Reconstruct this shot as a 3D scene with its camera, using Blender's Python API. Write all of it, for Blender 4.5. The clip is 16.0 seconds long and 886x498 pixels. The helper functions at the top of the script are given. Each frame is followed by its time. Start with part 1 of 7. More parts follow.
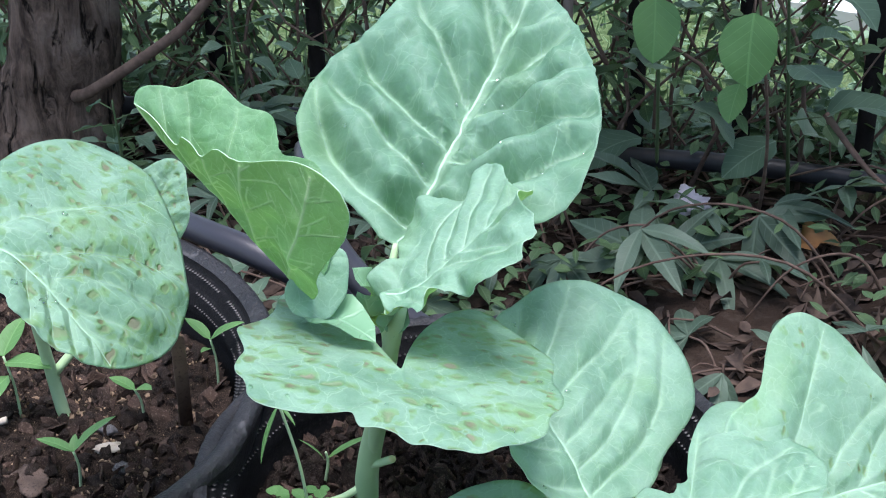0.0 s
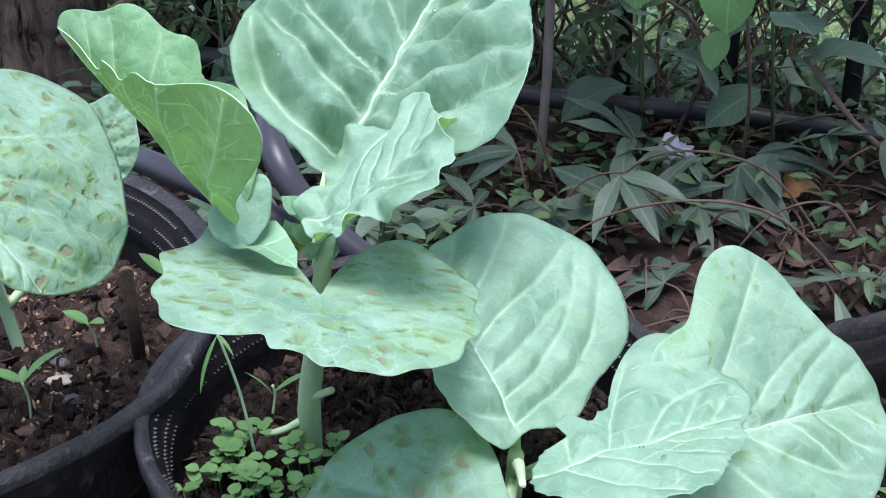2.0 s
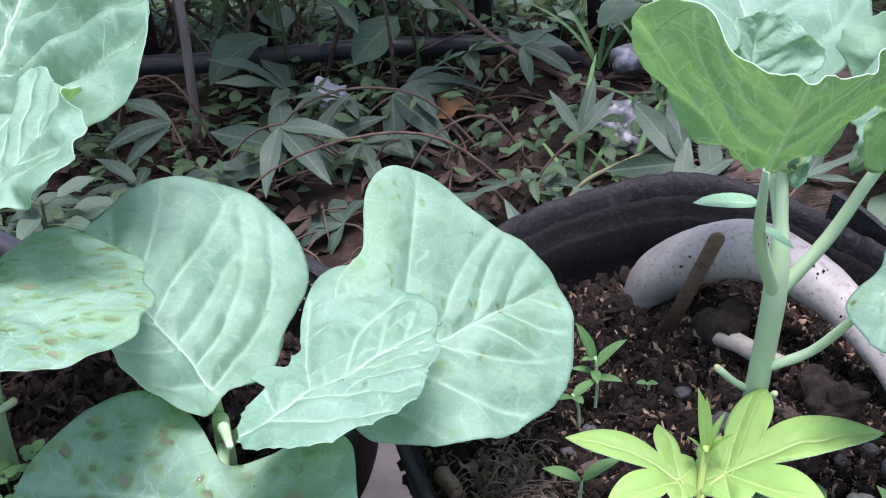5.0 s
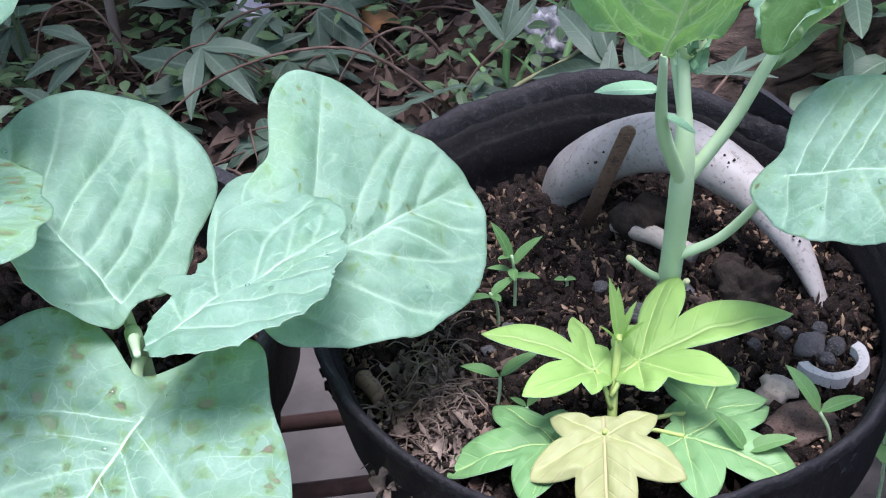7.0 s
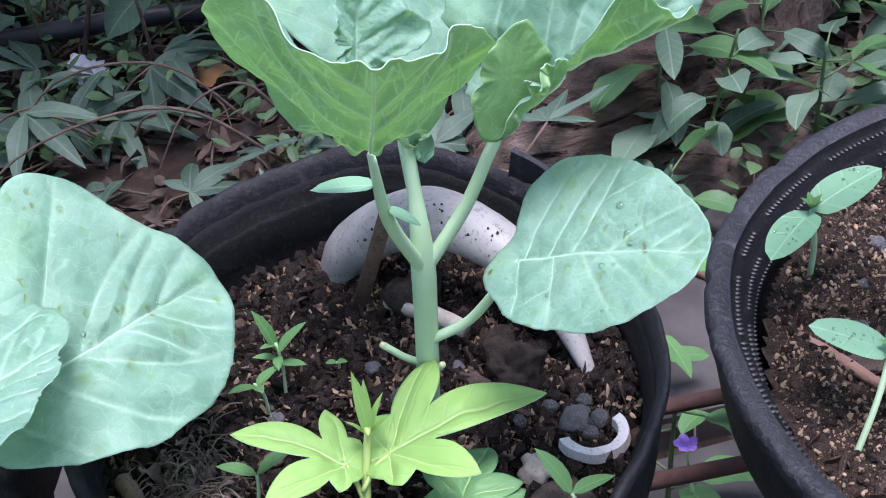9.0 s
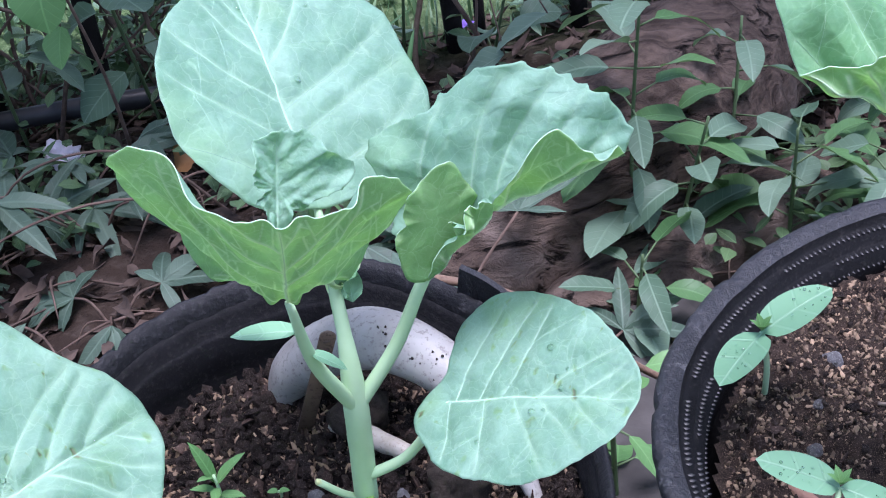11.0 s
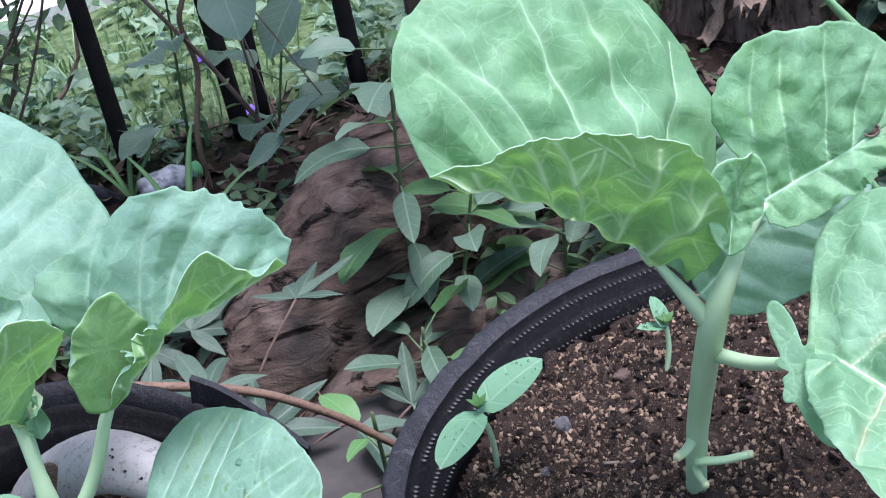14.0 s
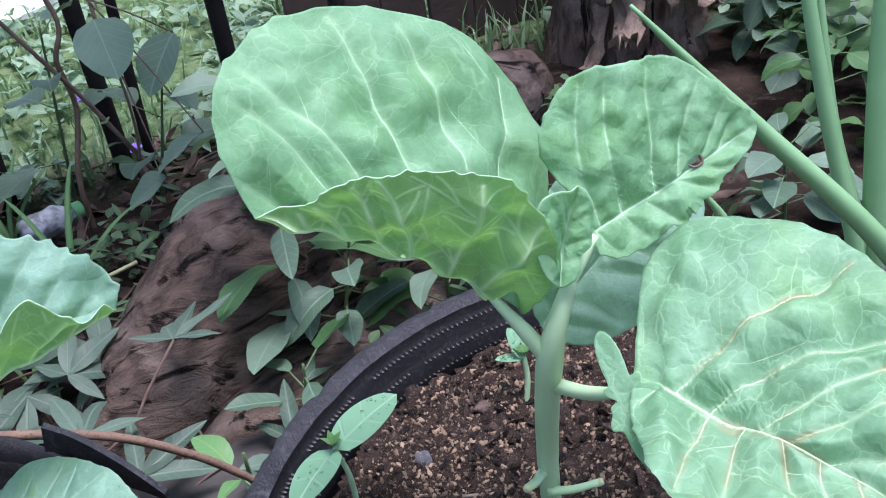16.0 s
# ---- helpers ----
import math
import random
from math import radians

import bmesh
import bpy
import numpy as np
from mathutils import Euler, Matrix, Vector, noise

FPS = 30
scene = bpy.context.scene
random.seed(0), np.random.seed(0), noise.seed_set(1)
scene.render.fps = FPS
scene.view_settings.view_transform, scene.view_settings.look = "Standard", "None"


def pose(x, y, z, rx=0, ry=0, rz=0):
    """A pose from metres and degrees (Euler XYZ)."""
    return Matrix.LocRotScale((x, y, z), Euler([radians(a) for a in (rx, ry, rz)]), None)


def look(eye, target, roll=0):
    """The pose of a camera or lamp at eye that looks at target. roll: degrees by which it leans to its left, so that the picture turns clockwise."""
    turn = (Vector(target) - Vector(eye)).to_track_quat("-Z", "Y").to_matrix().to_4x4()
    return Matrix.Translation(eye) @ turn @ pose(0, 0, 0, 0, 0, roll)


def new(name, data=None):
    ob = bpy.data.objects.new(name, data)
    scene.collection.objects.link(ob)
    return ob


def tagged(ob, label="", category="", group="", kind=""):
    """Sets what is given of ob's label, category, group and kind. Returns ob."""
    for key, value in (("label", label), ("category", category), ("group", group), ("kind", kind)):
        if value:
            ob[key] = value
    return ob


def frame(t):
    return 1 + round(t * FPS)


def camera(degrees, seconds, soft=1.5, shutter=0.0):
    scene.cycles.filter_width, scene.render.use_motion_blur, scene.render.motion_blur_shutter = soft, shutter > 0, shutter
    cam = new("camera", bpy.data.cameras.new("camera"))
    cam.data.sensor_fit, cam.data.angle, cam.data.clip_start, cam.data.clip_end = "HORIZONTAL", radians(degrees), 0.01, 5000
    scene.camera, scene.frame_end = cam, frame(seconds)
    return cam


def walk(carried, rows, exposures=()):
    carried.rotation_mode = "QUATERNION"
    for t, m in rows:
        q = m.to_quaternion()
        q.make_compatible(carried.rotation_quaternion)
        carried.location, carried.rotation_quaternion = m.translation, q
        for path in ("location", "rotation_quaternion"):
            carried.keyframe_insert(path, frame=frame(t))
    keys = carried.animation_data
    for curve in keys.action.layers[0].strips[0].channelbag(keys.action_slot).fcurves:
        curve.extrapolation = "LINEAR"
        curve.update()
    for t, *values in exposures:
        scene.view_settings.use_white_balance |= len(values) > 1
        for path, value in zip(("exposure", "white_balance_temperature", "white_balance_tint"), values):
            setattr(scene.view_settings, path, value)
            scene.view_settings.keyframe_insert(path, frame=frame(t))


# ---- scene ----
from mathutils import kdtree

cam = camera(39.0, 16.0, soft=1.1)
PATH = [
    (0, (-0.112, -0.626, 0.599), (-0.679, 1.062, -0.31), -2.4),
    (0.5, (-0.084, -0.625, 0.594), (-0.709, 1.04, -0.32), -1.5),
    (1, (-0.072, -0.62, 0.592), (-0.732, 1.023, -0.34), -1.2),
    (1.5, (-0.066, -0.615, 0.587), (-0.71, 1.023, -0.363), -1.6),
    (2, (-0.066, -0.619, 0.584), (-0.637, 1.033, -0.388), -2.2),
    (2.5, (-0.065, -0.624, 0.583), (-0.543, 1.053, -0.394), -2.8),
    (3, (-0.059, -0.627, 0.582), (-0.467, 1.064, -0.404), -3.4),
    (3.5, (-0.057, -0.623, 0.581), (-0.399, 1.076, -0.417), -3.9),
    (4, (-0.055, -0.617, 0.579), (-0.309, 1.091, -0.43), -4.4),
    (4.5, (-0.056, -0.607, 0.576), (-0.196, 1.104, -0.449), -5.0),
    (4.7, (-0.057, -0.608, 0.573), (-0.165, 1.099, -0.464), -5.3),
    (6.8, (-0.045, -0.616, 0.555), (-0.078, 1.008, -0.612), -7.0),
    (7, (-0.036, -0.616, 0.555), (-0.046, 1.007, -0.614), -7.1),
    (7.5, (-0.009, -0.613, 0.556), (0.058, 1.005, -0.618), -7.0),
    (8, (0.023, -0.608, 0.56), (0.143, 1.009, -0.611), -7.1),
    (8.5, (0.048, -0.602, 0.563), (0.189, 1.019, -0.6), -7.2),
    (9, (0.067, -0.592, 0.57), (0.211, 1.035, -0.583), -7.2),
    (9.2, (0.072, -0.587, 0.573), (0.216, 1.043, -0.577), -7.2),
    (11.3, (0.123, -0.547, 0.598), (0.287, 1.134, -0.473), -7.9),
    (11.5, (0.128, -0.541, 0.602), (0.302, 1.142, -0.465), -8.0),
    (12, (0.143, -0.541, 0.606), (0.365, 1.145, -0.448), -8.7),
    (12.5, (0.158, -0.552, 0.608), (0.432, 1.132, -0.437), -9.3),
    (13, (0.176, -0.563, 0.608), (0.501, 1.116, -0.428), -9.3),
    (13.5, (0.198, -0.573, 0.609), (0.571, 1.099, -0.424), -9.7),
    (14, (0.21, -0.579, 0.607), (0.619, 1.09, -0.417), -9.7),
    (14.5, (0.224, -0.583, 0.608), (0.657, 1.084, -0.409), -9.9),
    (15, (0.236, -0.581, 0.607), (0.706, 1.078, -0.405), -9.6),
    (15.5, (0.238, -0.586, 0.61), (0.736, 1.07, -0.396), -9.4),
    (16, (0.248, -0.592, 0.605), (0.804, 1.047, -0.397), -8.8),
]
BALANCE = [(0, 1.47, 6750, 9), (1, 1.48, 6700, 11), (2.5, 1.56, 6700, 18), (4, 1.57, 6750, 22), (7.5, 1.54, 6550, 18), (9, 1.57, 6350, 19), (11.5, 1.62, 6100, 20), (13, 1.58, 6300, 16), (16, 1.49, 6400, 17)]
walk(cam, [(t, look(eye, target, roll)) for t, eye, target, roll in PATH], BALANCE)

# ---- world and light ----
world = bpy.data.worlds.new("world")
scene.world = world
world.use_nodes = True
wn = world.node_tree.nodes
sky = wn.new("ShaderNodeTexSky")
sky.sky_type, sky.sun_disc = "NISHITA", False
sky.sun_elevation, sky.sun_rotation = radians(80), radians(146)
sky.air_density, sky.dust_density = 1.0, 1.6
world.node_tree.links.new(sky.outputs["Color"], wn["Background"].inputs["Color"])
wn["Background"].inputs["Strength"].default_value = 0.13
sun = new("sun", bpy.data.lights.new("sun", "SUN"))
sun.data.energy, sun.data.angle, sun.data.color = 2.75, radians(25), (0.88, 0.87, 1.0)
sun.matrix_world = look((0.4, -0.6, 4), (0, 0, 0))

# ---- materials ----


class Nodes:
    """A material's node tree with short ways to add nodes."""

    def __init__(self, name):
        self.mat = bpy.data.materials.new(name)
        self.mat.use_nodes = True
        self.nt = self.mat.node_tree
        self.bsdf = self.nt.nodes["Principled BSDF"]
        self.out = self.nt.nodes["Material Output"]

    def put(self, socket, value):
        if isinstance(value, bpy.types.NodeSocket):
            self.nt.links.new(value, socket)
        elif isinstance(value, tuple) and len(value) == 3 and socket.type == "RGBA":
            socket.default_value = (*value, 1)
        else:
            socket.default_value = value

    def add(self, kind, **inputs):
        n = self.nt.nodes.new(kind)
        for k, v in inputs.items():
            self.put(n.inputs[k.replace("_", " ")], v)
        return n

    def math(self, op, a, b=0.0, c=0.0):
        n = self.nt.nodes.new("ShaderNodeMath")
        n.operation = op
        for s, v in zip(n.inputs, (a, b, c)):
            self.put(s, v)
        return n.outputs[0]

    def mix(self, f, a, b):
        n = self.nt.nodes.new("ShaderNodeMix")
        n.data_type = "RGBA"
        for s, v in zip((n.inputs[0], n.inputs[6], n.inputs[7]), (f, a, b)):
            self.put(s, v)
        return n.outputs[2]

    def ramp(self, f, lo, hi, a=0.0, b=1.0):
        n = self.nt.nodes.new("ShaderNodeMapRange")
        n.interpolation_type = "SMOOTHSTEP"
        for s, v in zip(n.inputs, (f, lo, hi, a, b)):
            self.put(s, v)
        return n.outputs[0]

    def noise(self, scale, detail=4.0, rough=0.55, where=None, warp=0.0):
        n = self.add("ShaderNodeTexNoise", Scale=scale, Detail=detail, Roughness=rough, Distortion=warp)
        if where is not None:
            self.put(n.inputs["Vector"], where)
        return n.outputs["Fac"]

    def cells(self, scale, feature="F1", where=None, out="Distance"):
        n = self.add("ShaderNodeTexVoronoi", Scale=scale)
        n.feature = feature
        if where is not None:
            self.put(n.inputs["Vector"], where)
        return n.outputs[out]

    def coord(self, kind="Object"):
        return self.nt.nodes.new("ShaderNodeTexCoord").outputs[kind]

    def bump(self, height, strength=0.4, distance=0.002):
        self.put(self.bsdf.inputs["Normal"], self.add("ShaderNodeBump", Height=height, Strength=strength, Distance=distance).outputs[0])

    def set(self, color=None, rough=None, metal=None, spec=None):
        for key, v in (("Base Color", color), ("Roughness", rough), ("Metallic", metal), ("Specular IOR Level", spec)):
            if v is not None:
                self.put(self.bsdf.inputs[key], v)
        return self.mat

    def thin(self, color, share=0.25):
        """Lets some light through, as a leaf does."""
        tr = self.add("ShaderNodeBsdfTranslucent", Color=color)
        m = self.nt.nodes.new("ShaderNodeMixShader")
        m.inputs[0].default_value = share
        self.nt.links.new(self.bsdf.outputs[0], m.inputs[1])
        self.nt.links.new(tr.outputs[0], m.inputs[2])
        self.nt.links.new(m.outputs[0], self.out.inputs["Surface"])
        return self.mat


def blade_material(name, dark, pale, vein, spots=0.0, relief=0.5, net=0.45, rough=0.46, share=0.42, scorch=0.0, glow=0.6, lines=0.0):
    """A cabbage-like blade: waxy bloom, pale web of small veins and blemishes in the leaf's own flat coordinates."""
    n = Nodes(name)
    uv = n.coord("UV")
    near = n.nt.nodes.new("ShaderNodeAttribute")
    near.attribute_name = "vein"
    near = near.outputs["Fac"]
    swirl = n.add("ShaderNodeTexNoise", Vector=uv, Scale=11.0, Detail=3.0).outputs["Color"]
    bent_uv = n.nt.nodes.new("ShaderNodeVectorMath")
    bent_uv.operation = "MULTIPLY_ADD"
    n.put(bent_uv.inputs[0], swirl)
    bent_uv.inputs[1].default_value = (0.10, 0.10, 0.0)
    n.put(bent_uv.inputs[2], uv)
    warped = bent_uv.outputs[0]
    web_d = n.cells(13.0, "DISTANCE_TO_EDGE", warped)
    web = n.ramp(web_d, 0.0, 0.03, 1.0, 0.0)
    fine = n.ramp(n.cells(46.0, "DISTANCE_TO_EDGE", warped), 0.0, 0.09, 1.0, 0.0)
    # waxy bloom, plus sheen and shaded folds painted in as noise tones
    cloud = n.noise(3.2, 5, where=uv)
    bloom = n.noise(14.0, 6, 0.65, where=uv)
    wax_sheen = n.noise(6.0, 7, 0.7, where=uv, warp=0.6)
    base = n.mix(n.ramp(cloud, 0.3, 0.7), dark, pale)
    base = n.mix(n.math("MULTIPLY", n.ramp(bloom, 0.42, 0.7), 0.32), base, tuple(min(1, c * 1.3) for c in pale))
    base = n.mix(n.math("MULTIPLY", n.ramp(wax_sheen, 0.46, 0.66), 0.22), base, (pale[0] * 1.02, pale[1] * 1.0, pale[2] * 1.12))
    base = n.mix(n.math("MULTIPLY", n.ramp(n.noise(2.1, 2, where=uv), 0.52, 0.7), 0.42), base, (pale[0] * 0.86, pale[1] * 0.95, pale[2] * 0.58))
    base = n.mix(n.math("MULTIPLY", n.ramp(n.noise(60.0, 4, 0.65, where=uv), 0.45, 0.7), 0.28), base, dark)
    base = n.mix(n.math("MULTIPLY", n.ramp(near, 0.0, 0.02, 1.0, 0.0), 0.24), base, vein)
    col = n.mix(n.math("MULTIPLY", web, 0.62 * net), base, vein)
    col = n.mix(n.math("MULTIPLY", fine, 0.10), col, vein)
    height = n.math("ADD", n.math("MULTIPLY", n.noise(8.0, 4, where=uv), 0.6), n.math("MULTIPLY", n.ramp(web_d, 0.0, 0.35), 0.34 * net))
    height = n.math("ADD", height, n.math("MULTIPLY", n.noise(70.0, 4, where=uv), 0.12))
    if lines:
        small = n.nt.nodes.new("ShaderNodeAttribute")
        small.attribute_name = "branch"
        strong = n.math("MAXIMUM", n.ramp(near, 0.002, 0.0105, 1.0, 0.0), n.math("MULTIPLY", n.ramp(small.outputs["Fac"], 0.001, 0.0075, 1.0, 0.0), 0.8))
        col = n.mix(n.math("MULTIPLY", strong, lines), col, vein)
        height = n.math("ADD", height, n.math("MULTIPLY", strong, 0.4))
    if spots:
        gate = n.ramp(n.noise(3.2, 2, where=uv), 0.48 - 0.12 * spots, 0.56 - 0.08 * spots)
        stretched = n.add("ShaderNodeMapping", Vector=warped)
        stretched.inputs["Scale"].default_value = (17.0, 23.0, 1.0)
        cell = n.nt.nodes.new("ShaderNodeTexVoronoi")
        n.put(cell.inputs["Vector"], stretched.outputs[0])
        cell.inputs["Scale"].default_value = 1.0
        pick = n.nt.nodes.new("ShaderNodeSeparateXYZ")
        n.put(pick.inputs[0], cell.outputs["Color"])
        size = n.math("MULTIPLY", n.ramp(pick.outputs[0], 0.15, 1.0), 0.19 + 0.22 * spots)
        spot = n.math("DIVIDE", n.math("ADD", cell.outputs["Distance"], n.math("MULTIPLY", n.math("SUBTRACT", bloom, 0.5), 0.8)), n.math("MAXIMUM", size, 0.01))
        halo = n.math("MULTIPLY", n.ramp(spot, 0.7, 1.7, 1.0, 0.0), gate)
        rust = n.math("MULTIPLY", n.ramp(spot, 0.35, 0.85, 1.0, 0.0), gate)
        col = n.mix(n.math("MULTIPLY", halo, 0.6), col, (0.15, 0.29, 0.09))
        col = n.mix(n.math("MULTIPLY", rust, n.ramp(pick.outputs[2], 0.0, 1.0, 0.35, 0.8)), col, n.mix(pick.outputs[1], (0.15, 0.095, 0.075), (0.30, 0.24, 0.22)))
        height = n.math("SUBTRACT", height, n.math("MULTIPLY", rust, 0.6))
    if scorch:
        line = n.ramp(near, 0.0, 0.016, 1.0, 0.0)
        brown = n.math("MULTIPLY", line, n.ramp(n.noise(4.0, 4, where=uv), 0.46, 0.58))
        col = n.mix(n.math("MULTIPLY", brown, scorch), col, (0.27, 0.19, 0.11))
    n.set(col, n.math("ADD", rough, n.math("MULTIPLY", bloom, 0.2)), spec=0.34)
    n.bump(height, relief, 0.005)
    return n.thin(n.mix(glow, col, (0.66, 0.92, 0.42)), share)


def plain_leaf_material(name, dark, pale, vein=None, rough=0.5, share=0.2, ribs=7.0, slant=0.9):
    """Weeds and seedlings: a midrib and a few slanted side veins."""
    n = Nodes(name)
    uv = n.coord("UV")
    s = n.nt.nodes.new("ShaderNodeSeparateXYZ")
    n.put(s.inputs[0], n.add("ShaderNodeVectorMath", Vector=uv).outputs[0])
    ax = n.math("ABSOLUTE", s.outputs[0])
    mid = n.ramp(ax, 0.006, 0.02, 1.0, 0.0)
    d = n.math("ABSOLUTE", n.math("SUBTRACT", n.math("FRACT", n.math("MULTIPLY", n.math("SUBTRACT", s.outputs[1], n.math("MULTIPLY", ax, slant)), ribs)), 0.5))
    rib = n.math("MULTIPLY", n.ramp(d, 0.02, 0.08, 1.0, 0.0), 0.45)
    info = n.nt.nodes.new("ShaderNodeObjectInfo").outputs["Random"]
    isle = n.nt.nodes.new("ShaderNodeNewGeometry").outputs["Random Per Island"]
    vary = n.math("FRACT", n.math("ADD", info, isle))
    base = n.mix(n.math("ADD", n.math("MULTIPLY", vary, 0.7), n.math("MULTIPLY", n.noise(40.0, 3, where=n.coord()), 0.4)), dark, pale)
    v = n.math("MAXIMUM", mid, rib)
    col = n.mix(n.math("MULTIPLY", v, 0.6), base, vein or tuple(min(1, c * 1.3) for c in pale))
    n.set(col, rough, spec=0.3)
    n.bump(n.math("SUBTRACT", n.noise(60.0, 3, where=n.coord()), v), 0.4, 0.002)
    return n.thin(n.mix(0.5, col, (0.22, 0.38, 0.12)), share)


def rough_material(name, a, b, scale, rough=0.8, relief=0.5, depth=0.004, c=None, spec=0.3, scuff=None):
    n = Nodes(name)
    at = n.coord()
    big, small = n.noise(scale, 5, where=at), n.noise(scale * 9, 5, 0.65, where=at)
    isle = n.nt.nodes.new("ShaderNodeNewGeometry").outputs["Random Per Island"]
    info = n.nt.nodes.new("ShaderNodeObjectInfo").outputs["Random"]
    vary = n.math("FRACT", n.math("ADD", isle, info))
    f = n.math("ADD", n.math("MULTIPLY", n.ramp(big, 0.3, 0.7), 0.6), n.math("MULTIPLY", vary, 0.4))
    col = n.mix(f, a, b)
    if c:
        col = n.mix(n.math("MULTIPLY", n.ramp(small, 0.52, 0.66), 0.8), col, c)
    if scuff:
        worn = n.ramp(n.noise(scale * 1.7, 9, 0.72, where=at, warp=0.4), 0.57, 0.66)
        col = n.mix(n.math("MULTIPLY", worn, 0.6), col, scuff)
        rough = n.math("ADD", rough, n.math("MULTIPLY", worn, 0.3))
    n.set(col, rough, spec=spec)
    n.bump(n.math("ADD", big, n.math("MULTIPLY", small, 0.6)), relief, depth)
    return n.mat


kale_blue = blade_material("kale_blade_blue", (0.125, 0.26, 0.19), (0.255, 0.415, 0.33), (0.46, 0.64, 0.48), net=0.42, relief=0.4)
kale_blue_spotted = blade_material("kale_blade_spotted", (0.125, 0.26, 0.185), (0.255, 0.415, 0.325), (0.46, 0.65, 0.48), net=0.6, spots=1.7)
kale_blue_speckled = blade_material("kale_blade_speckled", (0.125, 0.26, 0.185), (0.255, 0.415, 0.325), (0.46, 0.64, 0.48), net=0.42, relief=0.4, spots=0.45)
kale_deep = blade_material("kale_blade_deep", (0.09, 0.205, 0.145), (0.205, 0.355, 0.275), (0.42, 0.60, 0.44), net=0.42)
kale_green = blade_material("kale_blade_green", (0.105, 0.26, 0.12), (0.23, 0.425, 0.26), (0.50, 0.71, 0.47), relief=0.4, net=0.4)
kale_scorched = blade_material("kale_blade_scorched", (0.115, 0.27, 0.145), (0.245, 0.43, 0.28), (0.50, 0.71, 0.47), relief=0.6, net=0.65, scorch=0.9)
kale_under = blade_material("kale_underside", (0.30, 0.50, 0.21), (0.42, 0.63, 0.32), (0.88, 0.98, 0.72), relief=0.4, net=0.4, rough=0.5, share=0.7, glow=0.3, lines=0.72)
kale_edge = rough_material("kale_edge", (0.32, 0.48, 0.34), (0.40, 0.56, 0.41), 40, 0.5, 0.1, 0.001)
vein_blue = rough_material("vein_blue", (0.27, 0.43, 0.31), (0.34, 0.51, 0.375), 60, 0.5, 0.2, 0.001)
vein_green = rough_material("vein_green", (0.36, 0.56, 0.35), (0.45, 0.66, 0.43), 60, 0.5, 0.2, 0.001)
vein_brown = rough_material("vein_brown", (0.38, 0.52, 0.30), (0.47, 0.62, 0.38), 30, 0.5, 0.2, 0.001, c=(0.30, 0.21, 0.13))
vein_under = rough_material("vein_under", (0.48, 0.66, 0.36), (0.60, 0.76, 0.46), 60, 0.5, 0.2, 0.001)
vein_lime = rough_material("vein_lime", (0.36, 0.48, 0.17), (0.44, 0.56, 0.24), 60, 0.5, 0.2, 0.001)
stem_mat = rough_material("kale_stem", (0.31, 0.45, 0.25), (0.39, 0.54, 0.34), 25, 0.45, 0.15, 0.001)
weed_stem = rough_material("weed_stem", (0.05, 0.085, 0.035), (0.10, 0.15, 0.07), 25, 0.6, 0.15, 0.001)
stub_mat = rough_material("cut_stub", (0.36, 0.42, 0.20), (0.45, 0.48, 0.28), 60, 0.6)
rubber = rough_material("tyre_rubber", (0.003, 0.003, 0.0035), (0.007, 0.007, 0.008), 30, 0.7, 0.5, 0.003, c=(0.016, 0.015, 0.015), spec=0.12)
rubber_dull = rough_material("tyre_rubber_dull", (0.005, 0.005, 0.006), (0.012, 0.012, 0.014), 26, 0.6, 0.6, 0.004, c=(0.022, 0.022, 0.024), spec=0.22, scuff=(0.05, 0.05, 0.052))
rubber_worn = rough_material("tyre_rubber_worn", (0.005, 0.005, 0.0065), (0.015, 0.015, 0.018), 26, 0.5, 0.8, 0.005, c=(0.032, 0.032, 0.036), spec=0.4, scuff=(0.085, 0.085, 0.09))
stud_mat = rough_material("tyre_studs", (0.008, 0.008, 0.009), (0.024, 0.024, 0.025), 60, 0.42, 0.2, 0.001, spec=0.35)
# lighter copy of the clod colour, with the light on big clods painted in
lit_clod = rough_material("lit_clod", (0.030, 0.023, 0.019), (0.10, 0.078, 0.064), 140, 0.95, 1.0, 0.008, c=(0.13, 0.105, 0.09), spec=0.08)
bit_mat = rough_material("bark_bits", (0.010, 0.007, 0.006), (0.085, 0.054, 0.042), 70, 0.85, 0.8, 0.003, c=(0.15, 0.11, 0.09), spec=0.15)
soil_mat = rough_material("potting_soil", (0.004, 0.003, 0.0028), (0.012, 0.009, 0.008), 110, 0.95, 1.0, 0.008, c=(0.04, 0.031, 0.027), spec=0.08)
coir_mat = rough_material("coir_soil", (0.012, 0.009, 0.008), (0.062, 0.044, 0.035), 130, 0.95, 1.0, 0.006, c=(0.17, 0.12, 0.09), spec=0.08)
clod_mat = rough_material("soil_clods", (0.004, 0.003, 0.003), (0.050, 0.037, 0.031), 130, 0.85, 1.0, 0.006, c=(0.12, 0.095, 0.082), spec=0.1)
chip_mat = rough_material("coir_chips", (0.045, 0.029, 0.021), (0.36, 0.25, 0.165), 90, 0.85, 0.5, 0.002)
stone_mat = rough_material("pebble", (0.05, 0.047, 0.047), (0.17, 0.165, 0.17), 90, 0.85, 1.0, 0.005, c=(0.26, 0.25, 0.25))
brick_mat = rough_material("brick_bit", (0.24, 0.12, 0.09), (0.33, 0.19, 0.14), 60, 0.85, 0.6)
wood_mat = rough_material("weathered_wood", (0.11, 0.07, 0.05), (0.20, 0.13, 0.09), 40, 0.75, 0.5, 0.002, c=(0.07, 0.04, 0.03))
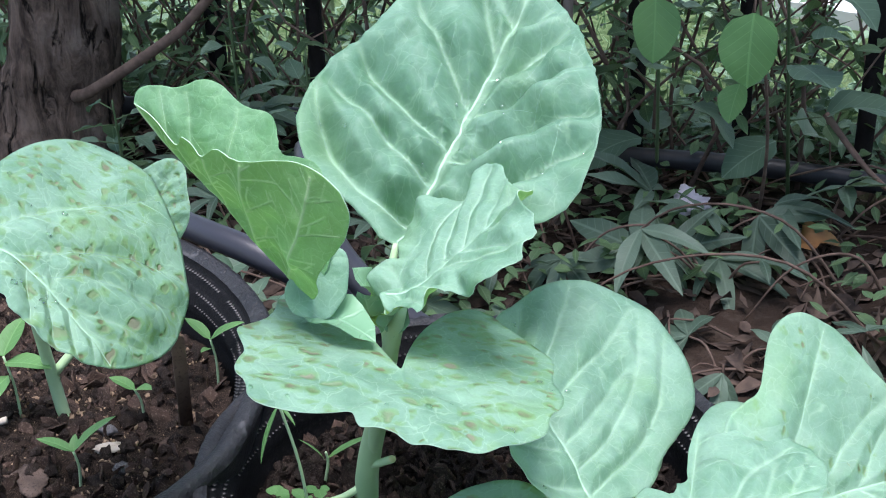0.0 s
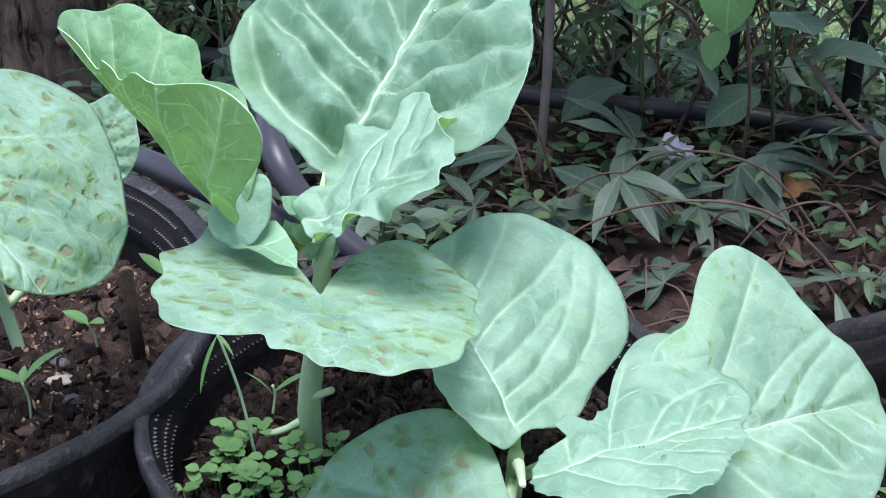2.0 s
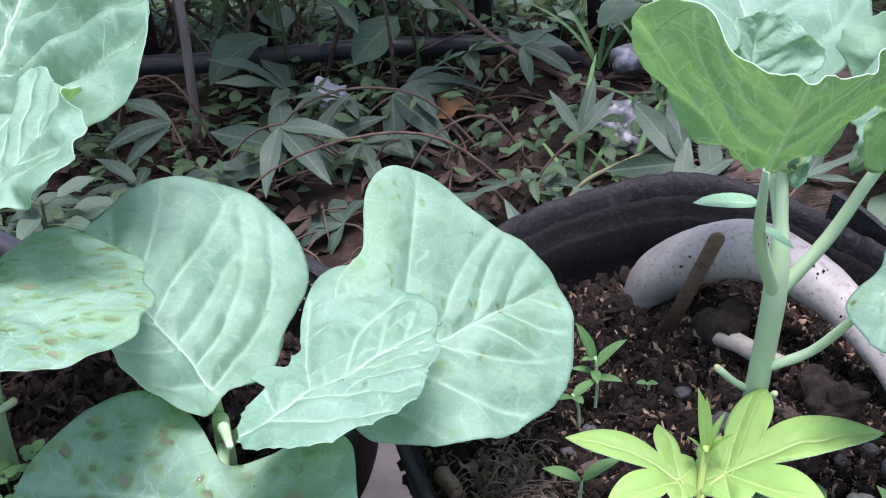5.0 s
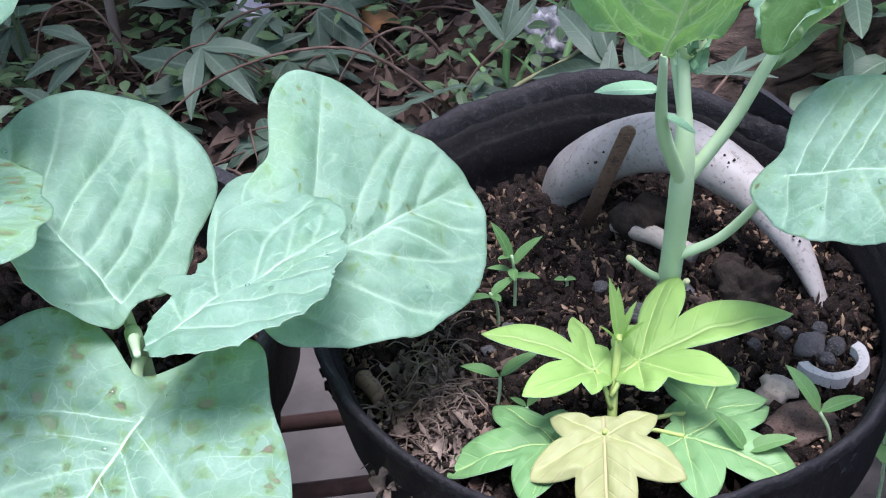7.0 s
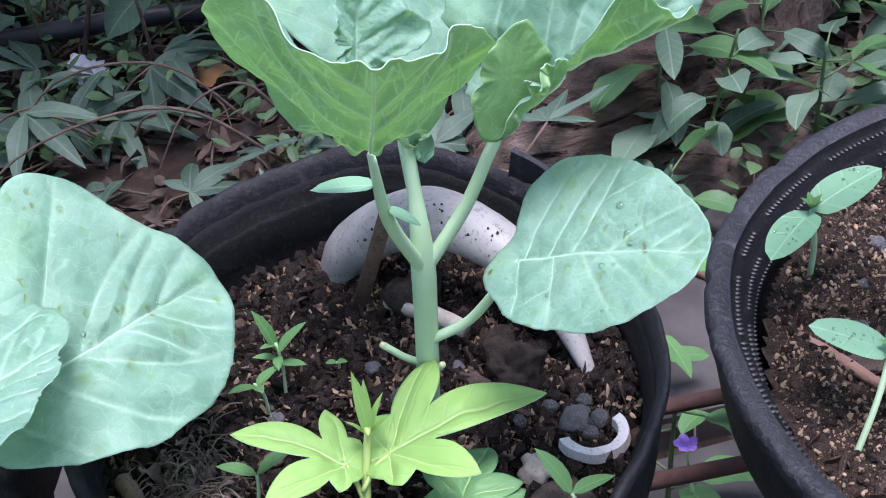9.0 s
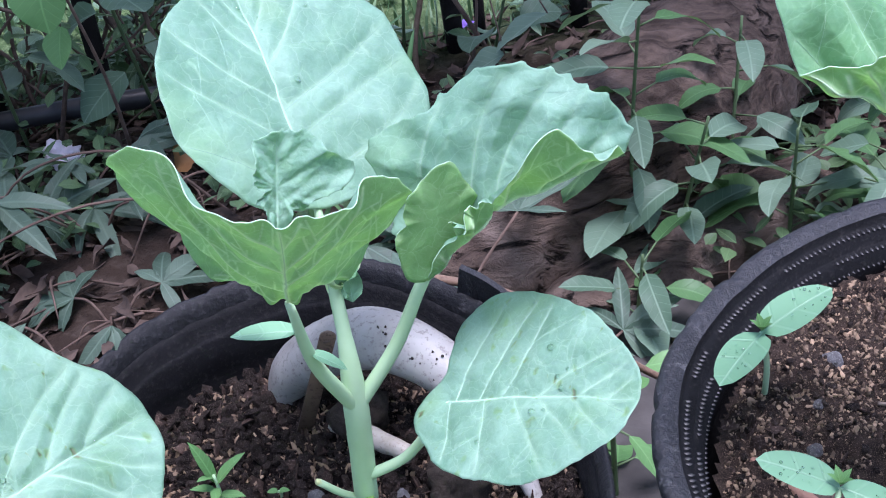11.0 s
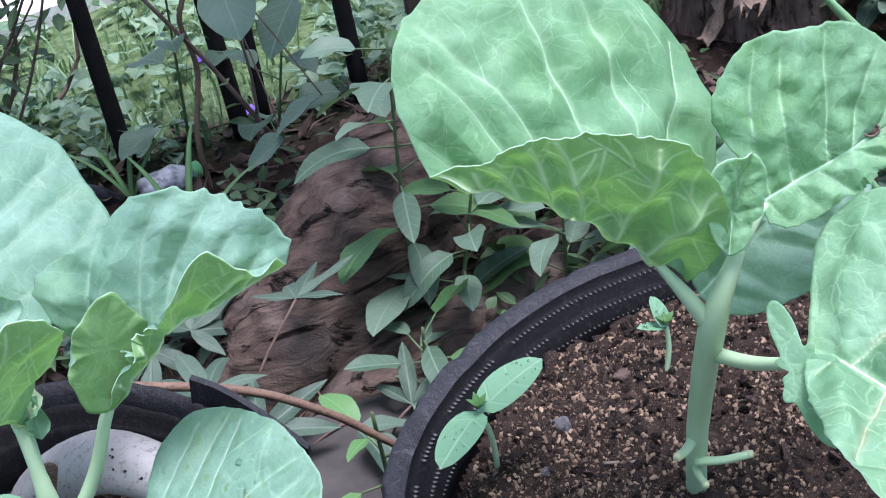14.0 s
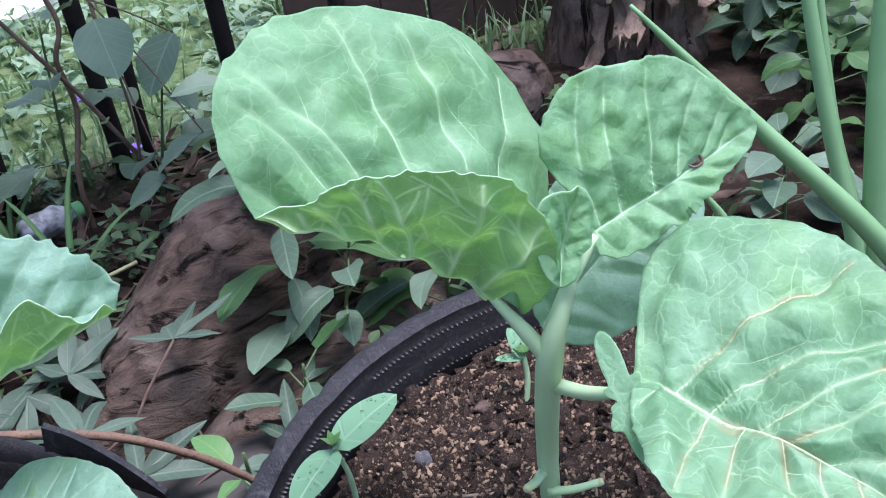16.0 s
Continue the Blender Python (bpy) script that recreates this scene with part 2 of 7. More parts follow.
def bark(name, turn, stretch, gain):
    """Fissured bark whose grain runs along the given turn."""
    bk = Nodes(name)
    at = bk.coord()
    grain = bk.add("ShaderNodeMapping", Vector=at)
    grain.inputs["Rotation"].default_value = turn
    grain.inputs["Scale"].default_value = stretch
    fibre = bk.noise(1.0, 7, 0.65, where=grain.outputs[0], warp=0.8)
    crack = bk.ramp(bk.noise(0.55, 5, 0.6, where=grain.outputs[0], warp=1.6), 0.34, 0.44)
    patch = bk.noise(7.0, 5, where=at)
    tone = bk.mix(bk.ramp(fibre, 0.3, 0.7), tuple(gain * c for c in (0.030, 0.021, 0.017)), tuple(gain * c for c in (0.125, 0.090, 0.072)))
    tone = bk.mix(bk.ramp(patch, 0.5, 0.72), tone, tuple(gain * c for c in (0.17, 0.132, 0.113)))
    tone = bk.mix(crack, (0.008, 0.006, 0.005), tone)
    bk.set(tone, 0.92, spec=0.12)
    bk.bump(bk.math("ADD", bk.math("MULTIPLY", crack, 0.8), bk.math("ADD", fibre, bk.math("MULTIPLY", bk.noise(60.0, 6, 0.7, where=at), 0.35))), 1.0, 0.02)
    return bk.mat


bark_mat = bark("log_bark", (0.3, -0.35, 0.55), (12.0, 34.0, 34.0), 1.05)
tree_bark = bark("tree_bark", (0.1, 0.05, 0.0), (30.0, 30.0, 9.0), 1.5)
chip_bark = rough_material("bark_chip", (0.05, 0.034, 0.027), (0.14, 0.10, 0.08), 60, 0.9, 0.8, 0.004, c=(0.03, 0.02, 0.016))
pale_bark = rough_material("pale_bark", (0.13, 0.092, 0.07), (0.30, 0.225, 0.175), 30, 0.85, 0.8, 0.01, c=(0.12, 0.08, 0.06))
glass = Nodes("water")
gloss = glass.add("ShaderNodeBsdfGlossy", Color=(1, 1, 1), Roughness=0.03)
clear = glass.add("ShaderNodeBsdfTransparent", Color=(0.93, 0.97, 0.95))
both = glass.nt.nodes.new("ShaderNodeMixShader")
glass.put(both.inputs[0], glass.add("ShaderNodeFresnel", IOR=1.5).outputs[0])
glass.put(both.inputs[1], clear.outputs[0])
glass.put(both.inputs[2], gloss.outputs[0])
glass.put(glass.out.inputs["Surface"], both.outputs[0])
water_mat = glass.mat
weed_leaf = plain_leaf_material("weed_leaf", (0.04, 0.085, 0.05), (0.13, 0.195, 0.135))
vine_leaf = plain_leaf_material("vine_leaf", (0.022, 0.048, 0.030), (0.105, 0.155, 0.112), ribs=9)
green_weed = plain_leaf_material("green_weed_leaf", (0.03, 0.08, 0.028), (0.07, 0.15, 0.055))
bright_leaf = plain_leaf_material("bright_leaf", (0.22, 0.40, 0.085), (0.33, 0.54, 0.16), (0.38, 0.56, 0.2), share=0.35)
blush_leaf = plain_leaf_material("blushed_leaf", (0.24, 0.29, 0.10), (0.38, 0.41, 0.19), (0.5, 0.42, 0.24), share=0.3)
mid_leaf = plain_leaf_material("sweet_potato_leaf", (0.11, 0.26, 0.09), (0.18, 0.35, 0.15), (0.3, 0.5, 0.2))
seedling_leaf = plain_leaf_material("seedling_leaf", (0.06, 0.155, 0.045), (0.115, 0.24, 0.085))
cotyledon_mat = plain_leaf_material("cotyledon", (0.13, 0.28, 0.155), (0.19, 0.355, 0.22), (0.25, 0.42, 0.28), rough=0.35, ribs=3, slant=0.5)
heart_leaf = plain_leaf_material("heart_leaf", (0.10, 0.165, 0.115), (0.19, 0.27, 0.20))
green_blade = plain_leaf_material("green_blade", (0.06, 0.15, 0.05), (0.12, 0.24, 0.09), ribs=0.0)
hedge_leaf = plain_leaf_material("hedge_leaf", (0.022, 0.05, 0.022), (0.10, 0.17, 0.075))
lawn_leaf = plain_leaf_material("lawn_leaf", (0.06, 0.135, 0.06), (0.27, 0.385, 0.26), share=0.3)
grass_mat = plain_leaf_material("grass_blade", (0.06, 0.135, 0.05), (0.22, 0.33, 0.18), ribs=0.0)
litter_mat = rough_material("dead_leaves", (0.025, 0.017, 0.014), (0.12, 0.083, 0.064), 30, 0.9, 0.4, 0.003)
yellow_mat = rough_material("yellowed_leaf", (0.22, 0.11, 0.05), (0.42, 0.22, 0.08), 30, 0.7, 0.4, 0.003)
twig_mat = rough_material("twigs", (0.055, 0.035, 0.027), (0.17, 0.115, 0.09), 40, 0.9, 0.5, 0.002)
post_mat = rough_material("fence_post", (0.007, 0.006, 0.006), (0.02, 0.017, 0.016), 20, 0.85, 0.8, 0.005, spec=0.12)
pipe_mat = rough_material("black_pipe", (0.014, 0.014, 0.016), (0.03, 0.031, 0.036), 12, 0.45, 0.2, 0.002)
hose_mat = rough_material("grey_hose", (0.02, 0.021, 0.028), (0.035, 0.036, 0.046), 12, 0.4, 0.2, 0.002)
rust_mat = rough_material("rusty_bar", (0.035, 0.018, 0.015), (0.10, 0.052, 0.042), 50, 0.8, 0.6, 0.002)
stake_mat = rough_material("grey_stake", (0.13, 0.11, 0.095), (0.2, 0.17, 0.15), 30, 0.85, 0.5, 0.003)
china_mat = rough_material("white_pipe", (0.19, 0.175, 0.16), (0.33, 0.315, 0.295), 30, 0.45, 0.3, 0.001, c=(0.15, 0.13, 0.12))
bag = Nodes("clear_bag")
bag.set(bag.mix(bag.ramp(bag.noise(40, 4, where=bag.coord()), 0.4, 0.65), (0.16, 0.17, 0.17), (0.42, 0.42, 0.44)), 0.25, spec=0.5)
bag.bump(bag.noise(60, 4, where=bag.coord()), 0.8, 0.006)
bag_mat = bag.mat
petal_mat = rough_material("white_petal", (0.55, 0.50, 0.55), (0.7, 0.65, 0.7), 40, 0.7)
cap_mat = rough_material("green_cap", (0.10, 0.30, 0.12), (0.14, 0.36, 0.16), 40, 0.4, 0.1, 0.001)
runner_mat = rough_material("pale_runner", (0.14, 0.15, 0.075), (0.24, 0.24, 0.13), 40, 0.7, 0.3, 0.001)
purple_mat = rough_material("purple_petal", (0.22, 0.12, 0.50), (0.34, 0.20, 0.65), 40, 0.6)
onion_mat = rough_material("onion_leaf", (0.15, 0.30, 0.14), (0.21, 0.38, 0.19), 18, 0.4, 0.15, 0.001)
board_mat = rough_material("old_boards", (0.04, 0.028, 0.022), (0.075, 0.052, 0.042), 8, 0.9, 0.6, 0.006)
slab_mat = rough_material("concrete_slab", (0.028, 0.025, 0.023), (0.075, 0.068, 0.063), 14, 0.9, 0.5, 0.003)
dry_mat = rough_material("dry_leaf_litter", (0.055, 0.041, 0.032), (0.23, 0.18, 0.145), 40, 0.9, 0.6, 0.003)
red_stem = rough_material("pinkish_stem", (0.28, 0.38, 0.10), (0.36, 0.46, 0.16), 30, 0.5, 0.1, 0.001)
pale_wood = rough_material("pale_stick", (0.30, 0.26, 0.21), (0.46, 0.41, 0.35), 50, 0.8, 0.5, 0.002, c=(0.25, 0.2, 0.16))

# ---- helpers for building ----


def mesh_object(name, verts, faces, materials, parent=None, label="", uvs=None, which=None, smooth=True):
    me = bpy.data.meshes.new(name)
    me.from_pydata([tuple(v) for v in verts], [], [tuple(f) for f in faces])
    for m in materials if isinstance(materials, (list, tuple)) else [materials]:
        me.materials.append(m)
    if smooth:
        me.polygons.foreach_set("use_smooth", [True] * len(me.polygons))
    if which is not None:
        me.polygons.foreach_set("material_index", list(which))
    if uvs is not None:
        layer = me.uv_layers.new(name="flat")
        idx = np.empty(len(me.loops), dtype=np.int32)
        me.loops.foreach_get("vertex_index", idx)
        layer.data.foreach_set("uv", np.asarray(uvs, np.float32)[idx].ravel())
    me.update()
    ob = new(name, me)
    ob.parent = parent
    if label:
        ob["label"] = label
    return ob


def thing(name, at, label, category, group="", kind=""):
    ob = new(name)
    ob.location = at
    ob.empty_display_size = 0.02
    return tagged(ob, label, category, group, kind)


def local(ob, pts):
    return np.asarray(pts, float) - np.asarray(ob.location)


def smooth_line(pts, n=10):
    """A Catmull-Rom line through the points."""
    p = np.asarray(pts, float)
    if len(p) < 3:
        return p[0] + (p[-1] - p[0]) * np.linspace(0, 1, n + 1)[:, None]
    q = np.vstack([2 * p[0] - p[1], p, 2 * p[-1] - p[-2]])
    t = np.linspace(0, 1, n, endpoint=False)[:, None]
    rows = []
    for a, b, c, d in zip(q, q[1:], q[2:], q[3:]):
        rows.append(0.5 * (2 * b + (c - a) * t + (2 * a - 5 * b + 4 * c - d) * t * t + (3 * b - a - 3 * c + d) * t**3))
    return np.vstack(rows + [p[-1:]])


def tube_mesh(pts, radii, sides=10, n=8, lump=0.0, flat=1.0, seed=0):
    """Verts and faces of a tapering round bar along a smooth line, closed at both ends."""
    line = smooth_line(pts, n)
    r = np.interp(np.linspace(0, 1, len(line)), np.linspace(0, 1, len(radii)), radii)
    rnd = np.random.RandomState(seed)
    t = np.gradient(line, axis=0)
    t /= np.linalg.norm(t, axis=1)[:, None] + 1e-12
    ref = np.array([0.31, 0.87, 0.23]) if abs(t[0] @ [0.3, 0.9, 0.2]) < 0.9 else np.array([0.9, 0.1, 0.4])
    verts, a = [], np.linspace(0, 2 * np.pi, sides, endpoint=False)
    for p, d, k in zip(line, t, r):
        u = ref - (ref @ d) * d
        u /= np.linalg.norm(u)
        ref = u
        w = np.cross(d, u)
        kk = k * (1 + lump * (rnd.rand(sides) - 0.5))
        verts.append(p + (np.cos(a) * kk)[:, None] * u + (np.sin(a) * kk * flat)[:, None] * w)
    m = len(line)
    faces = [(i * sides + j, i * sides + (j + 1) % sides, (i + 1) * sides + (j + 1) % sides, (i + 1) * sides + j) for i in range(m - 1) for j in range(sides)]
    faces += [tuple(range(sides))[::-1], tuple((m - 1) * sides + j for j in range(sides))]
    return np.vstack(verts), faces


def tube(name, pts, radii, mat, parent=None, label="", **kw):
    v, f = tube_mesh(local(parent, pts) if parent else pts, radii, **kw)
    return mesh_object(name, v, f, mat, parent, label)


def grouped(parts):
    """Joins (verts, faces[, uvs]) into one."""
    vs, fs, us, k = [], [], [], 0
    for p in parts:
        vs.append(np.asarray(p[0]))
        fs += [tuple(i + k for i in f) for f in p[1]]
        if len(p) > 2:
            us.append(np.asarray(p[2]))
        k += len(p[0])
    return np.vstack(vs), fs, (np.vstack(us) if us else None)


def lump_mesh(size, seed, detail=2, rough=0.35):
    """A rough stone or clod."""
    bm = bmesh.new()
    bmesh.ops.create_icosphere(bm, subdivisions=detail, radius=1.0)
    rnd = random.Random(seed)
    o = Vector((rnd.uniform(-9, 9), rnd.uniform(-9, 9), rnd.uniform(-9, 9)))
    sx, sy, sz = size
    v = []
    for p in bm.verts:
        k = 1 + rough * noise.noise(p.co * 1.3 + o) + rough * 0.4 * noise.noise(p.co * 3.1 + o) + rough * 0.22 * noise.noise(p.co * 8.0 + o)
        v.append((p.co.x * sx * k, p.co.y * sy * k, p.co.z * sz * k))
    f = [tuple(q.index for q in fa.verts) for fa in bm.faces]
    bm.free()
    return np.array(v), f


def bent(s, a0, a1, s0, s1):
    """Flat distance s along a strip whose slope turns from a0 to a1 (radians) between s0 and s1: run and rise."""
    k = (np.arange(24) + 0.5) / 24
    q = s[..., None] * k
    f = np.clip((q - s0) / max(s1 - s0, 1e-6), 0, 1)
    a = a0[..., None] + (a1 - a0)[..., None] * f * f * (3 - 2 * f)
    return s * np.cos(a).mean(-1), s * np.sin(a).mean(-1)


def leaf_form(x, y, length, left, right, arch, open_base=1.0, open_tip=1.0):
    """Flat leaf coordinates (x across, y from the blade's base to its tip) to the bent leaf's own space.
    left, right: slopes in degrees at the midrib and at the edge; arch: the midrib's turn from base to tip in degrees."""
    g = np.radians(open_base + (open_tip - open_base) * np.clip(y / length, 0, 1))
    w = length * 0.45
    one = np.ones_like(x)
    xr, zr = bent(np.abs(x), right[0] * g, right[1] * g, 0.1 * w, w)
    xl, zl = bent(np.abs(x), left[0] * g, left[1] * g, 0.1 * w, w)
    run, rise = np.where(x >= 0, xr, -xl), np.where(x >= 0, zr, zl)
    t = np.radians(arch)
    along, up = bent(np.clip(y, 0, None), one * t[0], one * t[1], 0.0, length)
    along = along + np.minimum(y, 0) * np.cos(t[0])
    up = up + np.minimum(y, 0) * np.sin(t[0])
    a = t[0] + (t[1] - t[0]) * np.clip(y / length, 0, 1)
    return np.stack([run, along - rise * np.sin(a), up + rise * np.cos(a)], -1)


def frame_of(base, tip, normal):
    """The leaf's axes: right, along, normal."""
    along = (np.asarray(tip, float) - base)
    length = np.linalg.norm(along)
    along = along / length
    n = np.asarray(normal, float) - np.dot(normal, along) * along
    n = n / np.linalg.norm(n)
    return np.array([np.cross(along, n), along, n]), length


def outline(radii, th):
    """A closed smooth outline through even radii, clockwise from the tip."""
    r = np.asarray(radii, float)
    n = len(r)
    c = np.fft.rfft(r) / n
    k = np.arange(len(c))
    w = np.where((k == 0) | ((n % 2 == 0) & (k == n // 2)), 1.0, 2.0)
    return (w * c * np.exp(1j * th[..., None] * k)).real.sum(-1)


def grow(start, heading, reach, step, turn, rnd, inside, crowd, gap, parent=-1):
    """One vein: walks from start along the heading (radians from the tip's way), drifting, until the edge or another vein stops it."""
    pts, h = [np.array(start, float)], heading
    n = max(int(reach / step), 2)
    for k in range(n):
        h += turn / n + rnd.uniform(-0.07, 0.07)
        q = pts[-1] + step * np.array((math.sin(h), math.cos(h)))
        if not inside(q):
            break
        if k > 1 and len(crowd) and ((crowd[:, :2] - q) ** 2).sum(1)[crowd[:, 2] != parent].min(initial=9) < gap * gap:
            pts.append(q)
            break
        pts.append(q)
    return np.array(pts)


def vein_tree(length, size, inside, end, rnd, slant, dense=1.0):
    """Midrib, side veins and their branches in the leaf's flat coordinates: (points, start radius, end radius, rank)."""
    step = 0.022 * size
    y = np.linspace(0.0, end, 30)
    sway = 0.012 * size * np.sin(y / end * rnd.uniform(2, 4) + rnd.uniform(0, 6)) * (y / end)
    mid = np.stack([sway - sway[0], y], 1)
    tree = [(mid, 0.0145 * size, 0.003 * size, 0)]
    crowd = [np.c_[mid, np.zeros(len(mid))]]
    roots = []
    for side in (-1, 1):
        t = rnd.uniform(0.01, 0.05) if side > 0 else rnd.uniform(0.05, 0.09)
        while t < 0.9:
            roots.append((t, side))
            t += rnd.uniform(0.13, 0.2) / dense
    for t, side in sorted(roots):
        a = math.radians((92 - 14 * slant) * (1 - t) ** 1.4 + 36 * (1 - (1 - t) ** 1.4) + rnd.uniform(-6, 6))
        at = mid[int(t * 29)]
        pts = grow(at, side * a, 1.3 * size, step, -side * rnd.uniform(0.3, 0.75), rnd, inside, np.vstack(crowd), 0.035 * size, 0)
        if len(pts) > 3:
            w = 0.0062 * size * (1 - 0.45 * t) * min(1, len(pts) * step / (0.3 * size) + 0.3)
            tree.append((pts, w, 0.0018 * size, 1))
            crowd.append(np.c_[pts, np.full(len(pts), len(tree))])
    for rank, gap, reach in ((2, 0.12, 0.34), (3, 0.085, 0.16)):
        for idx, (pts, w0, w1, r) in list(enumerate(tree)):
            if r != rank - 1 and not (rank == 3 and r == 1):
                continue
            own = idx + 1
            s = rnd.uniform(0.5, 1.0) * gap * size
            side = rnd.choice((-1, 1))
            while s < (len(pts) - 1.5) * step:
                k = int(s / step)
                d = pts[min(k + 1, len(pts) - 1)] - pts[k]
                h = math.atan2(d[0], d[1]) + side * math.radians(rnd.uniform(42, 68))
                new_pts = grow(pts[k], h, reach * size * rnd.uniform(0.6, 1.1), step * (1 if rank == 2 else 0.7), -side * rnd.uniform(-0.1, 0.5), rnd, inside, np.vstack(crowd), 0.018 * size, own)
                if len(new_pts) > 3:
                    tree.append((new_pts, (0.0030 if rank == 2 else 0.0018) * size, 0.0012 * size, rank))
                    crowd.append(np.c_[new_pts, np.full(len(new_pts), len(tree))])
                side = -side
                s += gap * size * rnd.uniform(0.6, 1.2)
    return tree


def blade(name, spec, parent, tops, under, label="", nr=34, nt=240, pucker=0.0035, ruffle=0.0, waves=7, serrate=0.22, thick=0.0005, seed=0, drops=0, slant=0.85, ribs=(), veins=True, dense=1.0, dimple=0.7, wide=1.0):
    """One leaf blade: a flat outline, bent, domed between the veins that run over it, toothed at its edge, with an underside of its own."""
    axes, length = frame_of(spec["base"], spec["tip"], spec["normal"])
    rnd = np.random.RandomState(seed + 11)
    pick = random.Random(seed + 5)
    th = np.linspace(0, 2 * np.pi, nt, endpoint=False)
    rad = (spec["edge"](th) if "edge" in spec else outline(spec["radii"], th)) * length
    wave = sum(np.sin(th * k + rnd.rand() * 6.3) * a for k, a in ((9, 0.5), (14, 0.6), (23, 0.5), (37, 0.3)))
    rad = rad + length * 0.006 * serrate * wave
    for c in np.cumsum(rnd.uniform(0.09, 0.28, 60)):
        gap = (th - c + np.pi) % (2 * np.pi) - np.pi
        rad = rad + length * 0.022 * serrate * rnd.uniform(0.3, 1.0) * np.exp(-((gap / 0.028) ** 2)) * (c < 6.2)
    rho = np.linspace(0, 1, nr) ** 0.8
    centre = spec.get("mid", 0.45) * length
    x, y = rho[:, None] * rad * np.sin(th), centre + rho[:, None] * rad * np.cos(th)
    p = leaf_form(x, y, length, spec.get("left", (0, 0)), spec.get("right", (0, 0)), np.array(spec.get("arch", (0, 0)), float), *spec.get("open", (1, 1)))
    du, dv = np.gradient(p, axis=0), np.roll(p, -1, 1) - np.roll(p, 1, 1)
    nrm = np.cross(dv, du)
    nrm[0] = nrm[1].mean(0)
    nrm /= np.linalg.norm(nrm, axis=2)[..., None] + 1e-12
    o = rnd.rand(3) * 20

    def cloud(a, b, k):
        return np.array([[noise.noise(Vector((i * k, j * k, 0.0)) + Vector(o)) for i, j in zip(r, s)] for r, s in zip(a, b)])

    size = max(length, 1.05 * rad.mean() * 2, spec.get("scale", 0))
    ux, uy = x / size + spec.get("shift", 0), y / size

    def share(q):
        """Where a flat point lies between the blade's centre and its edge."""
        a = math.atan2(q[0], q[1] - centre) % (2 * math.pi)
        return math.hypot(q[0], q[1] - centre) / np.interp(a, np.r_[th, 2 * np.pi], np.r_[rad, rad[0]]), a

    if ribs:
        tree = [(np.stack([np.sin(a) * np.linspace(0, r, 12), centre * 0 + np.cos(a) * np.linspace(0, r, 12)], 1) * length, 0.011 * size, 0.003 * size, 0) for a, r in ribs]
    elif veins:
        reach = min(rad[0] * 0.95 + centre, 1.6 * length)
        own = max(length, 2.1 * rad.mean())
        tree = vein_tree(length, own, lambda q: share(q)[0] < 0.965, reach, pick, slant, dense)
    else:
        tree = []
    flat = np.stack([x, y], -1).reshape(-1, 2)

    def gap_to(ranks):
        """Distance from each point of the blade to the nearest vein, as a share of the leaf's size."""
        lines = [smooth_line(t[0], 3) for t in tree if t[3] < ranks]
        if not lines:
            return np.full(x.shape, 0.3)
        marks = np.vstack(lines)
        finder = kdtree.KDTree(len(marks))
        for k, q in enumerate(marks):
            finder.insert((q[0], q[1], 0.0), k)
        finder.balance()
        return np.array([finder.find((q[0], q[1], 0.0))[2] for q in flat.tolist()]).reshape(x.shape) / size

    near, minor = gap_to(2), gap_to(4)
    dome = 1 - np.exp(-((near / 0.05) ** 1.2))
    h = pucker * min(1, rad.mean() / 0.065) * (1.4 * dome - 0.75 + 1.0 * cloud(ux, uy, 4.5) + dimple * cloud(ux + 2, uy, 8.0) + 0.42 * cloud(ux + 5, uy, 11.0) * (0.3 + dome) + 0.06 * cloud(ux + 5, uy + 3, 24.0)) * np.clip((1.03 - rho[:, None]) * 4, 0, 1)
    edge = rho[:, None] ** 4
    h = h + ruffle * edge * (np.sin(th * waves + o[0]) + 0.6 * np.sin(th * (waves * 1.7 // 1) + o[1]) + 0.35 * np.sin(th * waves * 3 + o[2]))
    h = h + 0.0008 * min(1, rad.mean() / 0.07) ** 1.5 * edge * (np.sin(th * 11 + o[1]) + 0.7 * np.sin(th * 19 + o[2]))
    p = p + nrm * h[..., None]
    p = p @ axes + np.asarray(spec["base"], float)
    nw = nrm @ axes
    top, bot = p.reshape(-1, 3), (p - nw * thick).reshape(-1, 3)
    m = nr * nt
    faces, which = [], []
    for i in range(nr - 1):
        for j in range(nt):
            k = (j + 1) % nt
            a, b, c, d = i * nt + j, (i + 1) * nt + j, (i + 1) * nt + k, i * nt + k
            for tri in ((a, b, c), (a, c, d)) if i else ((0, b, c),):
                faces.append(tri[::-1])
                which.append(0)
                faces.append(tuple(m + v for v in tri))
                which.append(1)
    for j in range(nt):
        k = (j + 1) % nt
        a = (nr - 1) * nt
        faces.append((a + j, a + k, m + a + k, m + a + j))
        which.append(2)
    uv = np.stack([ux, uy], -1).reshape(-1, 2)
    ob = mesh_object(name, local(parent, np.vstack([top, bot])), faces, [tops, under, kale_edge], parent, label, np.vstack([uv, uv]), which)
    for tag_name, field in (("vein", near), ("branch", minor)):
        soft = ob.data.attributes.new(tag_name, "FLOAT", "POINT")
        soft.data.foreach_set("value", np.tile(field.ravel(), 2).astype(np.float32))

    def on_blade(q):
        r, a = share(q)
        i = min(max(r, 0) ** 1.25 * (nr - 1), nr - 1.001)
        j = a / (2 * math.pi) * nt
        i0, j0 = int(i), int(j) % nt
        j1, fi, fj = (j0 + 1) % nt, i - int(i), j - int(j)
        return tuple((1 - fi) * ((1 - fj) * g[i0, j0] + fj * g[i0, j1]) + fi * ((1 - fj) * g[i0 + 1, j0] + fj * g[i0 + 1, j1]) for g in (p, nw))

